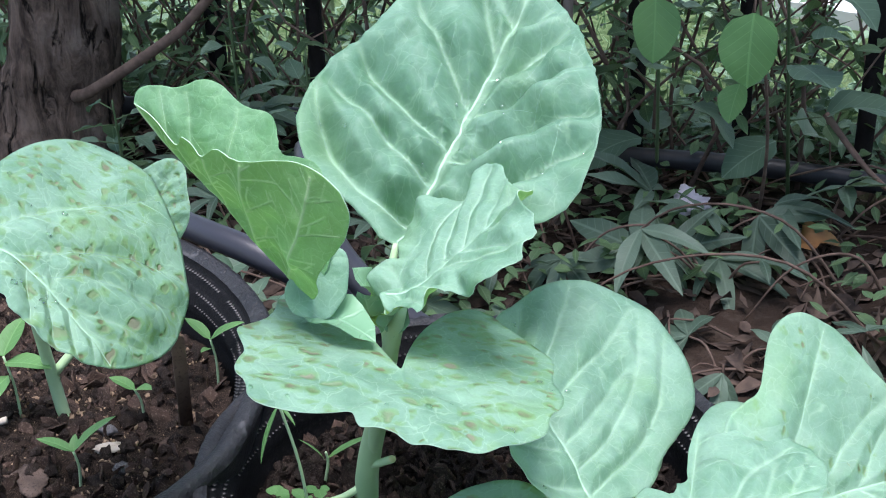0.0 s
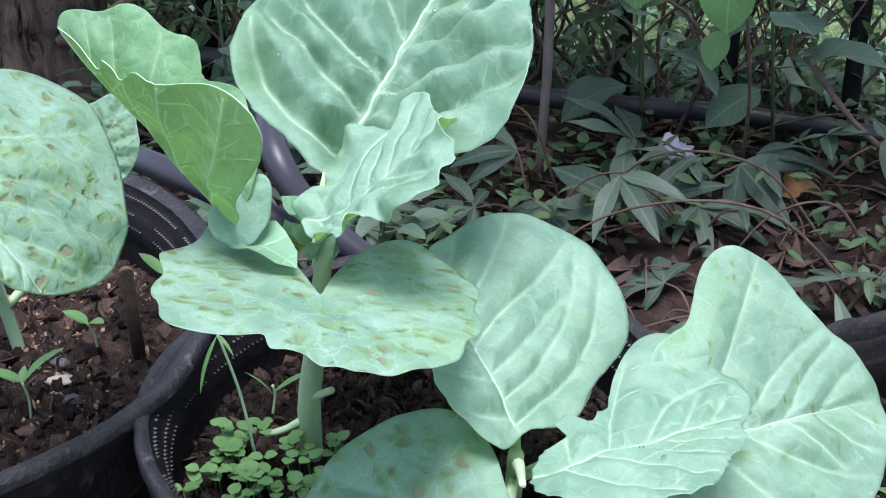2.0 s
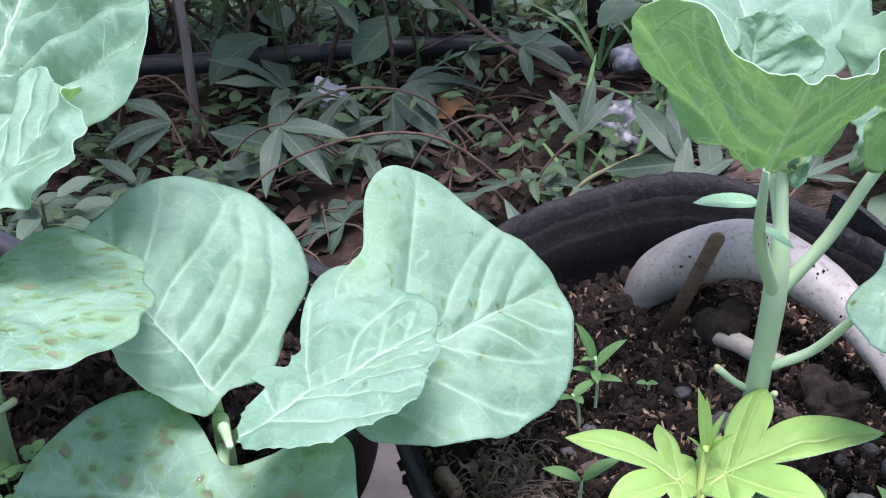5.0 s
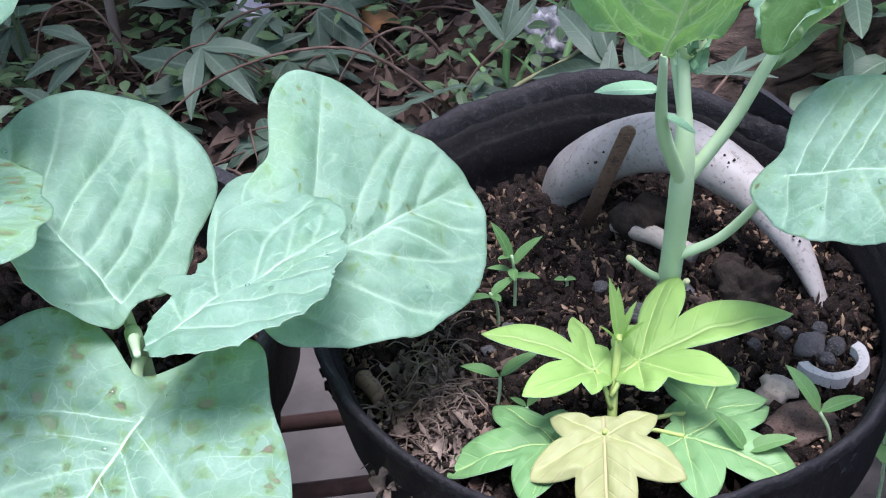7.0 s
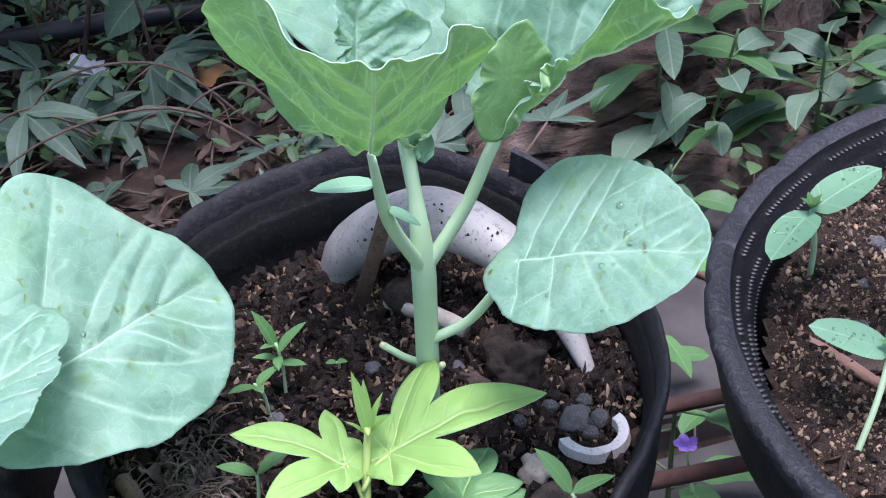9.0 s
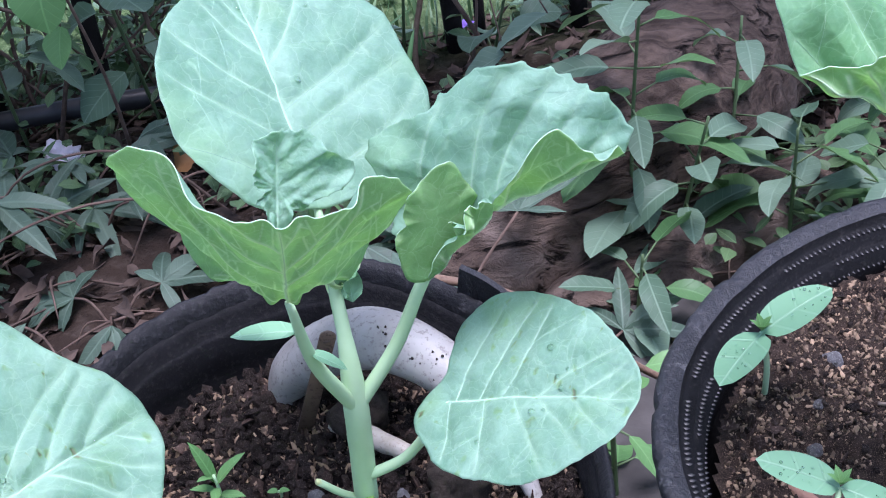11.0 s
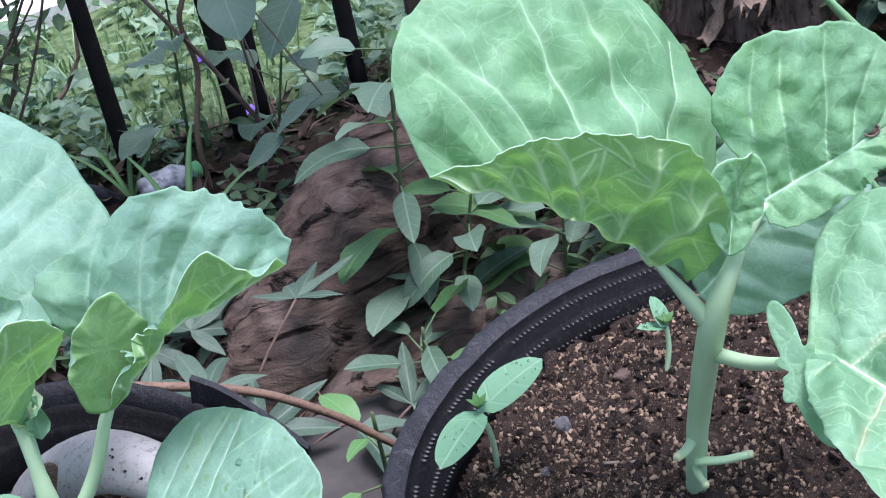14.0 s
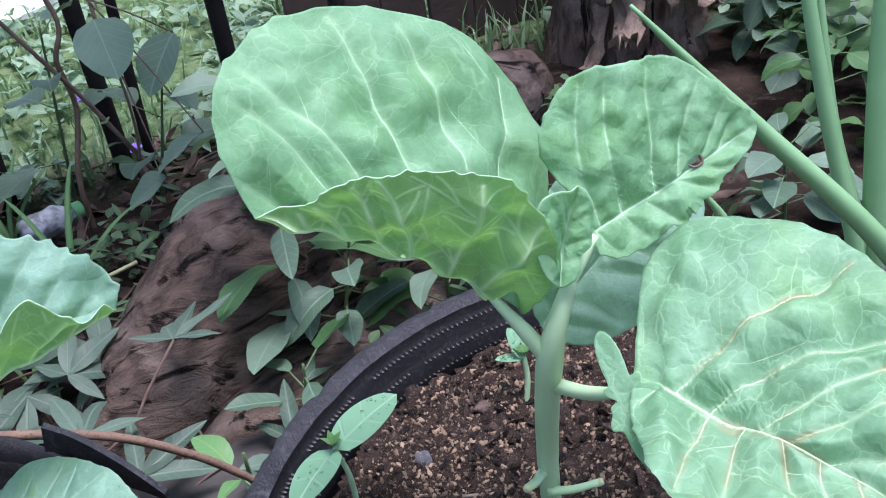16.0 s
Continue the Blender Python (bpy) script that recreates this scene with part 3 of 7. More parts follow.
    vv, vf, vm = [], [], []
    for pts, w0, w1, rank in tree:
        fine = smooth_line(pts, 4)
        got = [on_blade(q) for q in fine if share(q)[0] < 1.0]
        if len(got) < 4:
            continue
        line, ns = np.array([g[0] for g in got]), np.array([g[1] for g in got])
        t = np.gradient(line, axis=0)
        across = np.cross(t, ns)
        across /= np.linalg.norm(across, axis=1)[:, None] + 1e-12
        w = np.linspace(w0, w1, len(line))[:, None] * (0.5, 0.4, 0.32, 0.3)[rank] * wide
        for face in (1, -1) if rank == 0 else (1,) if rank < 3 else ():
            k = len(vv)
            rise = (0.0003, 0.00025, 0.00018, 0.0002)[rank] + (0.2 if face > 0 else 0.5) * w
            off = 0 if face > 0 else -thick
            for a, b, c in zip(line + ns * (off - face * 0.0003) - across * w, line + ns * (off + face * rise), line + ns * (off - face * 0.0003) + across * w):
                vv += [a, b, c]
            for i in range(len(line) - 1):
                for u in (0, 1):
                    q = (k + 3 * i + u, k + 3 * i + u + 1, k + 3 * i + 4 + u, k + 3 * i + 3 + u)
                    vf.append(q[::-1] if face < 0 else q)
                    vm.append(0 if face > 0 else 1)
    if vv:
        pair = (vein_brown, vein_under) if tops.name.endswith("scorched") else (vein_green, vein_under) if tops.name.endswith("green") else (vein_lime, vein_lime) if ribs else (vein_blue, vein_under)
        tagged(mesh_object("vein_network", local(parent, vv), vf, list(pair), ob, "pale branching midrib and side veins", None, vm), kind="stuff")
    if drops:
        form, ff = lump_mesh((1, 1, 1), seed, 2, 0.12)
        bead = bpy.data.meshes.new("water_drop")
        bead.from_pydata([tuple(q) for q in form], [], ff)
        bead.materials.append(water_mat)
        bead.polygons.foreach_set("use_smooth", [True] * len(bead.polygons))
        for _ in range(drops):
            i, j = rnd.randint(3, nr - 1), rnd.randint(nt)
            n, r = nw[i, j], 0.0006 + 0.0014 * rnd.rand() ** 2.5
            u = np.cross(n, (0.3, 0.2, 0.9))
            u /= np.linalg.norm(u)
            m = np.eye(4)
            m[:3, :3] = np.stack([u * 1.2 * r, np.cross(n, u) * r, n * 0.55 * r], 1)
            m[:3, 3] = local(parent, p[i, j] + n * r * 0.25)
            drop = new("water_drop", bead)
            drop.parent = ob
            drop.matrix_local = Matrix(m.tolist())
    return ob


# ---- the ground ----
GROUND = -0.44


def ground_height(x, y):
    far = min(max((abs(x) + abs(y) - 2.5) / 3, 0), 1)
    h = 0.05 * noise.noise(Vector((x * 1.3, y * 1.3, 0))) + 0.018 * noise.noise(Vector((x * 6, y * 6, 3))) + 0.006 * noise.noise(Vector((x * 25, y * 25, 5)))
    return GROUND + h * (1 - 0.8 * far)


def make_ground():
    xs = np.r_[-60, -25, -10, -5, np.linspace(-3.2, 3.6, 150), 5, 10, 25, 60]
    ys = np.r_[-40, -12, -4, -2, np.linspace(-1.0, 4.2, 120), 6, 10, 25, 60]
    verts = [(x, y, ground_height(x, y)) for y in ys for x in xs]
    w = len(xs)
    faces = [(j * w + i, j * w + i + 1, (j + 1) * w + i + 1, (j + 1) * w + i) for j in range(len(ys) - 1) for i in range(w - 1)]
    n = Nodes("garden_ground")
    at = n.coord()
    s = n.nt.nodes.new("ShaderNodeSeparateXYZ")
    n.put(s.inputs[0], at)
    big, small = n.noise(3.0, 5, where=at), n.noise(28.0, 6, 0.65, where=at)
    col = n.mix(n.ramp(big, 0.35, 0.65), (0.014, 0.010, 0.008), (0.040, 0.028, 0.022))
    col = n.mix(n.ramp(small, 0.5, 0.68), col, (0.06, 0.045, 0.036))
    lawn = n.ramp(n.math("ADD", s.outputs[1], n.math("MULTIPLY", big, 0.6)), 1.9, 2.4)
    col = n.mix(lawn, col, n.mix(n.ramp(small, 0.4, 0.6), (0.06, 0.10, 0.04), (0.12, 0.17, 0.08)))
    n.set(col, 0.95, spec=0.05)
    n.bump(n.math("ADD", big, small), 0.9, 0.02)
    return tagged(mesh_object("ground", verts, faces, n.mat), "bare brown earth with litter, turning to lawn", "ground", kind="structure")


make_ground()

# ---- tyre pots ----


STUDDED = ((0.56, -1.0), (0.62, -1.0), (0.72, -0.8), (0.84, -0.45), (0.958, -0.07), (0.99, -0.016), (1.0, -0.009), (1.0, -0.004), (0.993, 0.0), (0.98, 0.0012), (0.96, -0.001), (0.944, -0.004), (0.939, -0.0105), (0.936, -0.011),
           (0.918, -0.0155), (0.913, -0.0225), (0.910, -0.023), (0.893, -0.028), (0.888, -0.036), (0.885, -0.037), (0.889, -0.05), (0.892, -0.062), (0.884, -0.066), (0.882, -0.08), (0.86, -0.10), (0.80, -0.16))
SMOOTH = ((0.56, -1.0), (0.62, -1.0), (0.72, -0.8), (0.84, -0.45), (0.958, -0.07), (0.99, -0.014), (1.0, -0.008), (1.0, -0.003), (0.993, 0.0), (0.982, -0.0005), (0.958, -0.008), (0.952, -0.0165), (0.949, -0.017),
          (0.932, -0.021), (0.927, -0.032), (0.924, -0.0325), (0.914, -0.036), (0.917, -0.05), (0.922, -0.062), (0.915, -0.065), (0.913, -0.08), (0.90, -0.10), (0.82, -0.16))


def tyre_pot(at, radius, depth, label, seed, rim=0.065, bead=True, back=0.0, deep=1.0, crumple=0.8):
    """A planter turned from an old tyre: a cut flat rim with a ragged edge, stepped inner wall with a studded bead, tapering outer wall."""
    cx, cy = at
    pot = thing("tyre_pot", (cx, cy, rim - depth), label, "planter", "row of tyre planters")
    rows = [(f, z * depth if k < 4 else z) for k, (f, z) in enumerate(STUDDED if bead else SMOOTH)]
    nt = 220
    verts = []
    for row, (f, z) in enumerate(rows):
        for j in range(nt):
            a = 2 * math.pi * j / nt
            d = Vector((math.cos(a), math.sin(a), 0))
            k = 1 + 0.012 * noise.noise(d * 2.3 + Vector((seed, 0, 0))) + crumple * 0.003 * noise.noise(d * 9 + Vector((seed, z * 12, 0)))
            lift = 0.010 * noise.noise(d * 1.7 + Vector((0, seed, 4))) + crumple * 0.0014 * noise.noise(d * 14 + Vector((z * 20, seed, 4))) + back * max(0, math.sin(a)) ** 2
            lift *= 1 if z > -0.04 else 0.3
            if 4 < row < 10:
                nick = max(0.0, noise.noise(d * 26 + Vector((seed, 7, row * 0.12))) - 0.28)
                k -= 0.02 * nick
                lift -= 0.008 * nick
                k += 0.0016 * noise.noise(d * 60 + Vector((seed, 2, row * 0.5)))
            verts.append((radius * f * k * d.x, radius * f * k * d.y * deep, z + lift + depth))
    def strips(lo, hi):
        return [(i * nt + j, i * nt + (j + 1) % nt, (i + 1) * nt + (j + 1) % nt, (i + 1) * nt + j) for i in range(lo, hi) for j in range(nt)]
    mesh_object("outer_wall", verts, strips(0, 6), rubber_worn, pot)
    mesh_object("rim", verts, strips(6, 11), rubber_worn if bead else rubber_dull, pot, "flat scuffed rubber rim with a ragged edge")
    mesh_object("inner_wall", verts, strips(11, len(rows) - 1), rubber, pot, "stepped black inner wall")
    if bead:
        parts = []
        for row, (f, z, size) in enumerate(((0.927, -0.0128, 0.00125), (0.9015, -0.0255, 0.0012), (0.8865, -0.0365, 0.0009))):
            count = int(2 * math.pi * radius * f / 0.0046)
            for j in range(count):
                a = 2 * math.pi * (j + 0.5 * row) / count
                d = Vector((math.cos(a), math.sin(a), 0))
                if noise.noise(d * 7 + Vector((seed, row, 1))) < -0.3:
                    continue
                k = 1 + 0.012 * noise.noise(d * 2.3 + Vector((seed, 0, 0)))
                lift = 0.010 * noise.noise(d * 1.7 + Vector((0, seed, 4))) + back * max(0, math.sin(a)) ** 2
                c = np.array((radius * f * k * d.x, radius * f * k * d.y * deep, z + lift + depth + 0.0002))
                t, o = np.array((-d.y, d.x, 0)), np.array((d.x, d.y, 0))
                up = np.array((0, 0, 1.0))
                parts.append((c + np.array([-t * size * 1.1, t * size * 1.1, -o * size * 2.0 + up * size * 0.3, o * size * 2.4 + up * size * 0.8, -o * size * 0.3 + up * size * 1.4]),
                              [(0, 2, 4), (2, 1, 4), (1, 3, 4), (3, 0, 4)]))
        v, f, _ = grouped(parts)
        tagged(mesh_object("bead_studs", v, f, stud_mat, pot, "rings of small rubber studs"), kind="stuff")
    return pot


def soil_height(x, y, seed):
    p = Vector((x, y, seed))
    return 0.010 * noise.noise(p * 9) + 0.007 * noise.noise(p * 30) + 0.005 * noise.noise(p * 75) + 0.004 * abs(noise.noise(p * 140))


def soil_bed(at, radius, z, mat, label, seed, tilt=(0, 0)):
    cx, cy = at
    n = 120
    verts, faces, keep = [], [], {}
    for j in range(n):
        for i in range(n):
            x, y = (2 * i / (n - 1) - 1) * radius, (2 * j / (n - 1) - 1) * radius
            if math.hypot(x, y) <= radius:
                h = soil_height(cx + x, cy + y, seed)
                keep[i, j] = len(verts)
                verts.append((x, y, h + tilt[0] * x + tilt[1] * y))
    for i, j in keep:
        q = [(i, j), (i + 1, j), (i + 1, j + 1), (i, j + 1)]
        if all(c in keep for c in q):
            faces.append([keep[c] for c in q])
    bed = mesh_object("soil_bed", verts, faces, mat)
    bed.location = (cx, cy, z)
    return tagged(bed, label, "soil", kind="stuff")


def scatter(name, at, radius, z, count, sizes, mat, label, category, seed, flat=0.7, tilt=(0, 0), long=1.0, inner=0.0, patchy=0.0, power=3, bed=1):
    rnd = random.Random(seed)
    forms = [lump_mesh((1, 1, 1), seed + k, 1, 0.95) for k in range(5)]
    parts = []
    for _ in range(count):
        a, r = rnd.uniform(0, 6.283), radius * math.sqrt(rnd.uniform(inner, 1))
        s = sizes[0] + (sizes[1] - sizes[0]) * rnd.random() ** power
        if patchy and noise.noise(Vector((at[0] + r * math.cos(a), at[1] + r * math.sin(a), seed * 0.1)) * 13) < -0.08 and rnd.random() < patchy:
            continue
        v, f = forms[rnd.randrange(5)]
        m = Euler((rnd.uniform(0, 6), rnd.uniform(0, 6), rnd.uniform(0, 6))).to_matrix()
        x, y = r * math.cos(a), r * math.sin(a)
        w = (v * np.array((s * long, s, s * flat))) @ np.array(m).T
        parts.append((w + np.array((x, y, tilt[0] * x + tilt[1] * y + soil_height(at[0] + x, at[1] + y, bed) + s * 0.25)), f))
    v, f, _ = grouped(parts)
    ob = mesh_object(name, v, f, mat, smooth=False)
    ob.location = (*at, z)
    return tagged(ob, label, category, kind="stuff")


POTS = {"far_left": ((-0.80, 0.04), 0.30), "left": ((-0.335, 0.07), 0.195), "middle": ((0.062, 0.043), 0.195), "right": ((0.567, -0.068), 0.296)}
tyre_pot(*POTS["far_left"], 0.25, "large black tyre planter with a studded inner bead", 1.0, rim=0.068)
tyre_pot(*POTS["left"], 0.25, "black tyre planter crowded with kale", 2.0, rim=0.062)
tyre_pot(*POTS["middle"], 0.25, "deep black tyre planter with a crumpled back wall", 3.0, rim=0.055, bead=False, back=0.022, deep=1.13, crumple=1.8)
tyre_pot(*POTS["right"], 0.26, "wide black tyre planter with a studded inner bead", 4.0, rim=0.062)
soil_bed(POTS["far_left"][0], 0.262, 0.0, coir_mat, "dark damp potting soil with bark bits", 1)
soil_bed(POTS["left"][0], 0.172, -0.004, soil_mat, "dark lumpy potting soil", 2)
soil_bed(POTS["middle"][0], 0.187, 0.0, soil_mat, "dark crumbly soil strewn with pebbles", 3)
soil_bed(POTS["right"][0], 0.258, 0.012, coir_mat, "brown coir potting mix, damp in places", 4, tilt=(0, 0.05))
scatter("soil_clods", POTS["far_left"][0], 0.25, 0.0, 1500, (0.0015, 0.009), clod_mat, "loose clods of dark soil", "soil", 21, bed=1)
scatter("soil_clods", POTS["left"][0], 0.165, -0.004, 4200, (0.0012, 0.009), clod_mat, "loose clods of dark soil", "soil", 22, flat=0.4, long=1.3, power=2.4, bed=2)
scatter("soil_clods", POTS["middle"][0], 0.19, 0.0, 9000, (0.0008, 0.0065), clod_mat, "loose clods of dark soil", "soil", 23, bed=3)
scatter("soil_clods", POTS["right"][0], 0.25, 0.012, 4500, (0.0008, 0.0045), clod_mat, "loose crumbs of dark soil", "soil", 24, tilt=(0, 0.05), bed=4)
scatter("coir_chips", POTS["right"][0], 0.25, 0.012, 24000, (0.0004, 0.0021), chip_mat, "tan coir chips over the soil", "mulch", 25, patchy=0.55, long=1.5, tilt=(0, 0.05), bed=4)
scatter("coir_chips", POTS["far_left"][0], 0.25, 0.0, 8500, (0.0004, 0.0023), chip_mat, "tan coir chips over the soil", "mulch", 26, patchy=0.85, long=2.0, bed=1)
scatter("coir_chips", POTS["middle"][0], 0.18, 0.0, 9000, (0.0004, 0.0026), chip_mat, "tan fibres and chips over the soil", "mulch", 27, patchy=0.6, long=2.4, bed=3)

for pot_name, radius, z, count, sizes, seed, bed in (("far_left", 0.25, 0.0, 1700, (0.0015, 0.0085), 28, 1), ("left", 0.165, -0.004, 900, (0.002, 0.009), 29, 2), ("middle", 0.185, 0.0, 1100, (0.0012, 0.0065), 30, 3), ("right", 0.25, 0.012, 700, (0.001, 0.006), 31, 4)):
    scatter("bark_bits", POTS[pot_name][0], radius, z, count, sizes, bit_mat, "flat brown bark bits in the soil", "mulch", seed, flat=0.22, long=1.7, power=2, bed=bed, tilt=(0, 0.05) if bed == 4 else (0, 0))

# ---- kale plants ----
BLADES = {
    "At": dict(base=(-0.35, -0.005, 0.267), tip=(-0.31, 0.148, 0.386), normal=(0.02, -0.618, 0.786), left=(6, 14), right=(6, 14), arch=(0, -14), mid=0.45,
        radii=(0.65, 0.56, 0.5, 0.46, 0.45, 0.46, 0.48, 0.51, 0.52, 0.47, 0.45, 0.44, 0.46, 0.44, 0.44, 0.47, 0.5, 0.49, 0.47, 0.45, 0.46, 0.54, 0.63, 0.69)),
    "L0": dict(base=(-0.581, -0.088, 0.29), tip=(-0.474, -0.089, 0.214), normal=(0.576, 0.089, 0.813), left=(2, -6), right=(2, -10), arch=(6, -30), mid=0.45,
        radii=(0.46, 0.4, 0.36, 0.33, 0.31, 0.28, 0.28, 0.28, 0.3, 0.46, 0.51, 0.55, 0.6, 0.66, 0.78, 0.99, 1.32, 1.41, 1.22, 1.06, 0.94, 0.81, 0.66, 0.54)),
    "Al": dict(base=(-0.312, -0.109, 0.243), tip=(-0.278, -0.178, 0.254), normal=(0.148, 0.228, 0.962), left=(0, 0), right=(0, 0), arch=(0, -10), mid=0.3,
        radii=(0.56, 0.5, 0.5, 0.51, 0.64, 1.02, 1.06, 1.13, 1.24, 1.41, 1.62, 1.59, 0.38, 1.45, 1.84, 1.59, 1.35, 1.16, 1.04, 0.95, 0.87, 0.77, 0.69, 0.62)),
    "B": dict(base=(-0.22, -0.058, 0.143), tip=(-0.288, 0.009, 0.214), normal=(0.615, -0.179, 0.768), left=(6, 6), right=(10, 4), arch=(0, -12), mid=0.45,
        radii=(0.58, 0.68, 0.85, 1.03, 1.11, 1.1, 1.03, 0.87, 0.69, 0.63, 0.6, 0.52, 0.51, 0.57, 0.51, 0.46, 0.43, 0.37, 0.35, 0.34, 0.33, 0.37, 0.41, 0.46)),
    "C": dict(base=(-0.138, -0.052, 0.136), tip=(-0.017, 0.048, 0.128), normal=(0.42, -0.443, 0.792), left=(8, 2), right=(4, 0), arch=(0, -8), mid=0.45,
        radii=(0.59, 0.56, 0.52, 0.49, 0.47, 0.44, 0.43, 0.43, 0.43, 0.47, 0.53, 0.58, 0.52, 0.49, 0.49, 0.5, 0.48, 0.51, 0.67, 0.73, 0.65, 0.56, 0.56, 0.58)),
    "D": dict(base=(-0.194, -0.139, 0.172), tip=(-0.096, -0.041, 0.175), normal=(-0.101, 0.073, 0.992), left=(8, 8), right=(8, -8), arch=(0, -10), mid=0.45,
        radii=(0.58, 0.47, 0.43, 0.39, 0.4, 0.41, 0.39, 0.4, 0.43, 0.44, 0.45, 0.41, 0.33, 0.24, 0.26, 0.27, 0.19, 0.22, 0.38, 0.86, 0.83, 0.72)),
    "El": dict(base=(-0.207, -0.123, 0.115), tip=(-0.262, -0.202, 0.091), normal=(-0.051, -0.254, 0.966), left=(10, 4), right=(10, 2), arch=(0, -18), mid=0.45,
        radii=(0.6, 0.67, 0.75, 0.84, 0.96, 1.05, 1.13, 1.19, 1.24, 1.16, 0.88, 0.66, 0.83, 1.12, 1.06, 1.01, 1.06, 1.13, 1.08, 0.92, 0.78, 0.65, 0.63, 0.62)),
    "E": dict(base=(0.157, -0.036, 0.16), tip=(0.244, -0.105, 0.201), normal=(-0.495, -0.113, 0.861), left=(8, 2), right=(4, -4), arch=(0, -8), mid=0.45,
        radii=(0.51, 0.49, 0.46, 0.43, 0.42, 0.42, 0.42, 0.42, 0.45, 0.5, 0.54, 0.6, 0.61, 0.52, 0.58, 0.63, 0.62, 0.56, 0.5, 0.47, 0.46, 0.45, 0.47, 0.5)),
    "F": dict(base=(0.106, 0.052, 0.254), tip=(0.087, 0.147, 0.359), normal=(0.486, -0.599, 0.636), left=(8, 8), right=(8, 8), arch=(0, -10), mid=0.45,
        radii=(0.57, 0.62, 0.61, 0.6, 0.6, 0.6, 0.6, 0.64, 0.62, 0.59, 0.56, 0.54, 0.53, 0.54, 0.56, 0.55, 0.56, 0.55, 0.53, 0.51, 0.5, 0.49, 0.49, 0.51)),
    "Ay": dict(base=(-0.329, -0.074, 0.267), tip=(-0.272, -0.022, 0.313), normal=(-0.502, -0.196, 0.842), left=(6, 10), right=(6, -8), arch=(-6, 6), mid=0.45,
        radii=(0.62, 0.61, 0.61, 0.64, 0.65, 0.56, 0.42, 0.45, 0.47, 0.48, 0.48, 0.46, 0.57, 0.44, 0.53, 0.64, 0.64, 0.6, 0.75, 0.63)),
    "Y": dict(base=(0.085, -0.002, 0.262), tip=(0.093, 0.024, 0.307), normal=(0.252, -0.855, 0.453), left=(10, 16), right=(10, 8), arch=(-6, 14), mid=0.45,
        radii=(0.56, 0.6, 0.63, 0.68, 0.78, 0.49, 0.36, 0.28, 0.36, 0.44, 0.31, 0.24, 0.17, 0.16, 0.21, 0.26, 0.36, 0.5)),
    "K": dict(base=(0.479, -0.089, 0.251), tip=(0.5, -0.071, 0.296), normal=(0.05, -0.935, 0.352), left=(45, 5), right=(45, 5), arch=(-8, 20), mid=0.45,
        radii=(0.61, 0.51, 0.35, 0.29, 0.25, 0.21, 0.28, 0.37, 0.43, 0.44, 0.45, 0.45, 0.48, 0.55, 0.7, 0.64)),
    "J": dict(base=(0.511, -0.072, 0.267), tip=(0.602, -0.089, 0.306), normal=(-0.333, -0.853, 0.403), left=(10, 6), right=(10, 6), arch=(0, -8), mid=0.45,
        radii=(0.57, 0.38, 0.28, 0.24, 0.2, 0.2, 0.21, 0.22, 0.22, 0.3, 0.4, 0.5, 0.47, 0.49, 0.54, 0.68, 0.76, 0.78, 0.74, 0.69, 0.68, 0.63, 0.58, 0.57)),
    "L": dict(base=(0.489, -0.168, 0.235), tip=(0.538, -0.295, 0.231), normal=(-0.338, -0.155, 0.928), left=(12, 0), right=(10, 50), arch=(4, -16), mid=0.45,
        radii=(0.54, 0.52, 0.51, 0.56, 0.63, 0.63, 0.57, 0.46, 0.44, 0.41, 0.44, 0.49, 0.56, 0.68, 0.91, 0.97, 0.9, 0.81, 0.73, 0.69, 0.67, 0.65, 0.62, 0.58)),
    "Ls": dict(base=(0.471, -0.188, 0.209), tip=(0.481, -0.128, 0.248), normal=(-0.608, -0.355, 0.71), left=(0, 0), right=(4, 8), arch=(0, 6), mid=0.45, scale=0.14, shift=0.12,
        radii=(0.52, 0.24, 0.2, 0.17, 0.22, 0.28, 0.33, 0.38, 0.52, 0.52, 0.26, 0.22, 0.18, 0.13, 0.09, 0.11, 0.18, 0.26)),
    "Bs": dict(base=(-0.229, -0.036, 0.132), tip=(-0.189, -0.003, 0.145), normal=(0.202, -0.555, 0.807), left=(4, 0), right=(4, 0), arch=(0, -14), mid=0.45, scale=0.14, shift=0.12,
        radii=(0.63, 0.52, 0.41, 0.36, 0.35, 0.35, 0.34, 0.37, 0.47, 0.49, 0.46, 0.42, 0.41, 0.4, 0.41, 0.41, 0.5, 0.68)),
    "Afs": dict(base=(-0.38, -0.082, 0.276), tip=(-0.361, -0.089, 0.258), normal=(0.15, -0.852, 0.501), left=(0, -10), right=(0, -10), arch=(0, -10), mid=0.45, scale=0.14, shift=0.12,
        radii=(0.53, 0.47, 0.41, 0.39, 0.43, 0.46, 0.49, 0.53, 0.56, 0.57, 0.49, 0.63, 1.11, 1.14, 0.89, 0.75, 0.62, 0.57)),
    "Gs": dict(base=(0.153, -0.014, 0.233), tip=(0.174, -0.017, 0.296), normal=(-0.152, 0.983, 0.101), left=(5, 10), right=(5, 10), arch=(0, 8), mid=0.45, scale=0.14, shift=0.12,
        radii=(0.49, 0.35, 0.3, 0.26, 0.23, 0.2, 0.26, 0.35, 0.45, 0.6, 0.51, 0.4, 0.39, 0.43, 0.45, 0.41, 0.4, 0.45)),
    "Af": dict(base=(-0.378, -0.08, 0.27), tip=(-0.478, -0.06, 0.364), normal=(0.6, -0.2, 0.77), left=(62, 85), right=(62, 30), arch=(0, 0), mid=0.45,
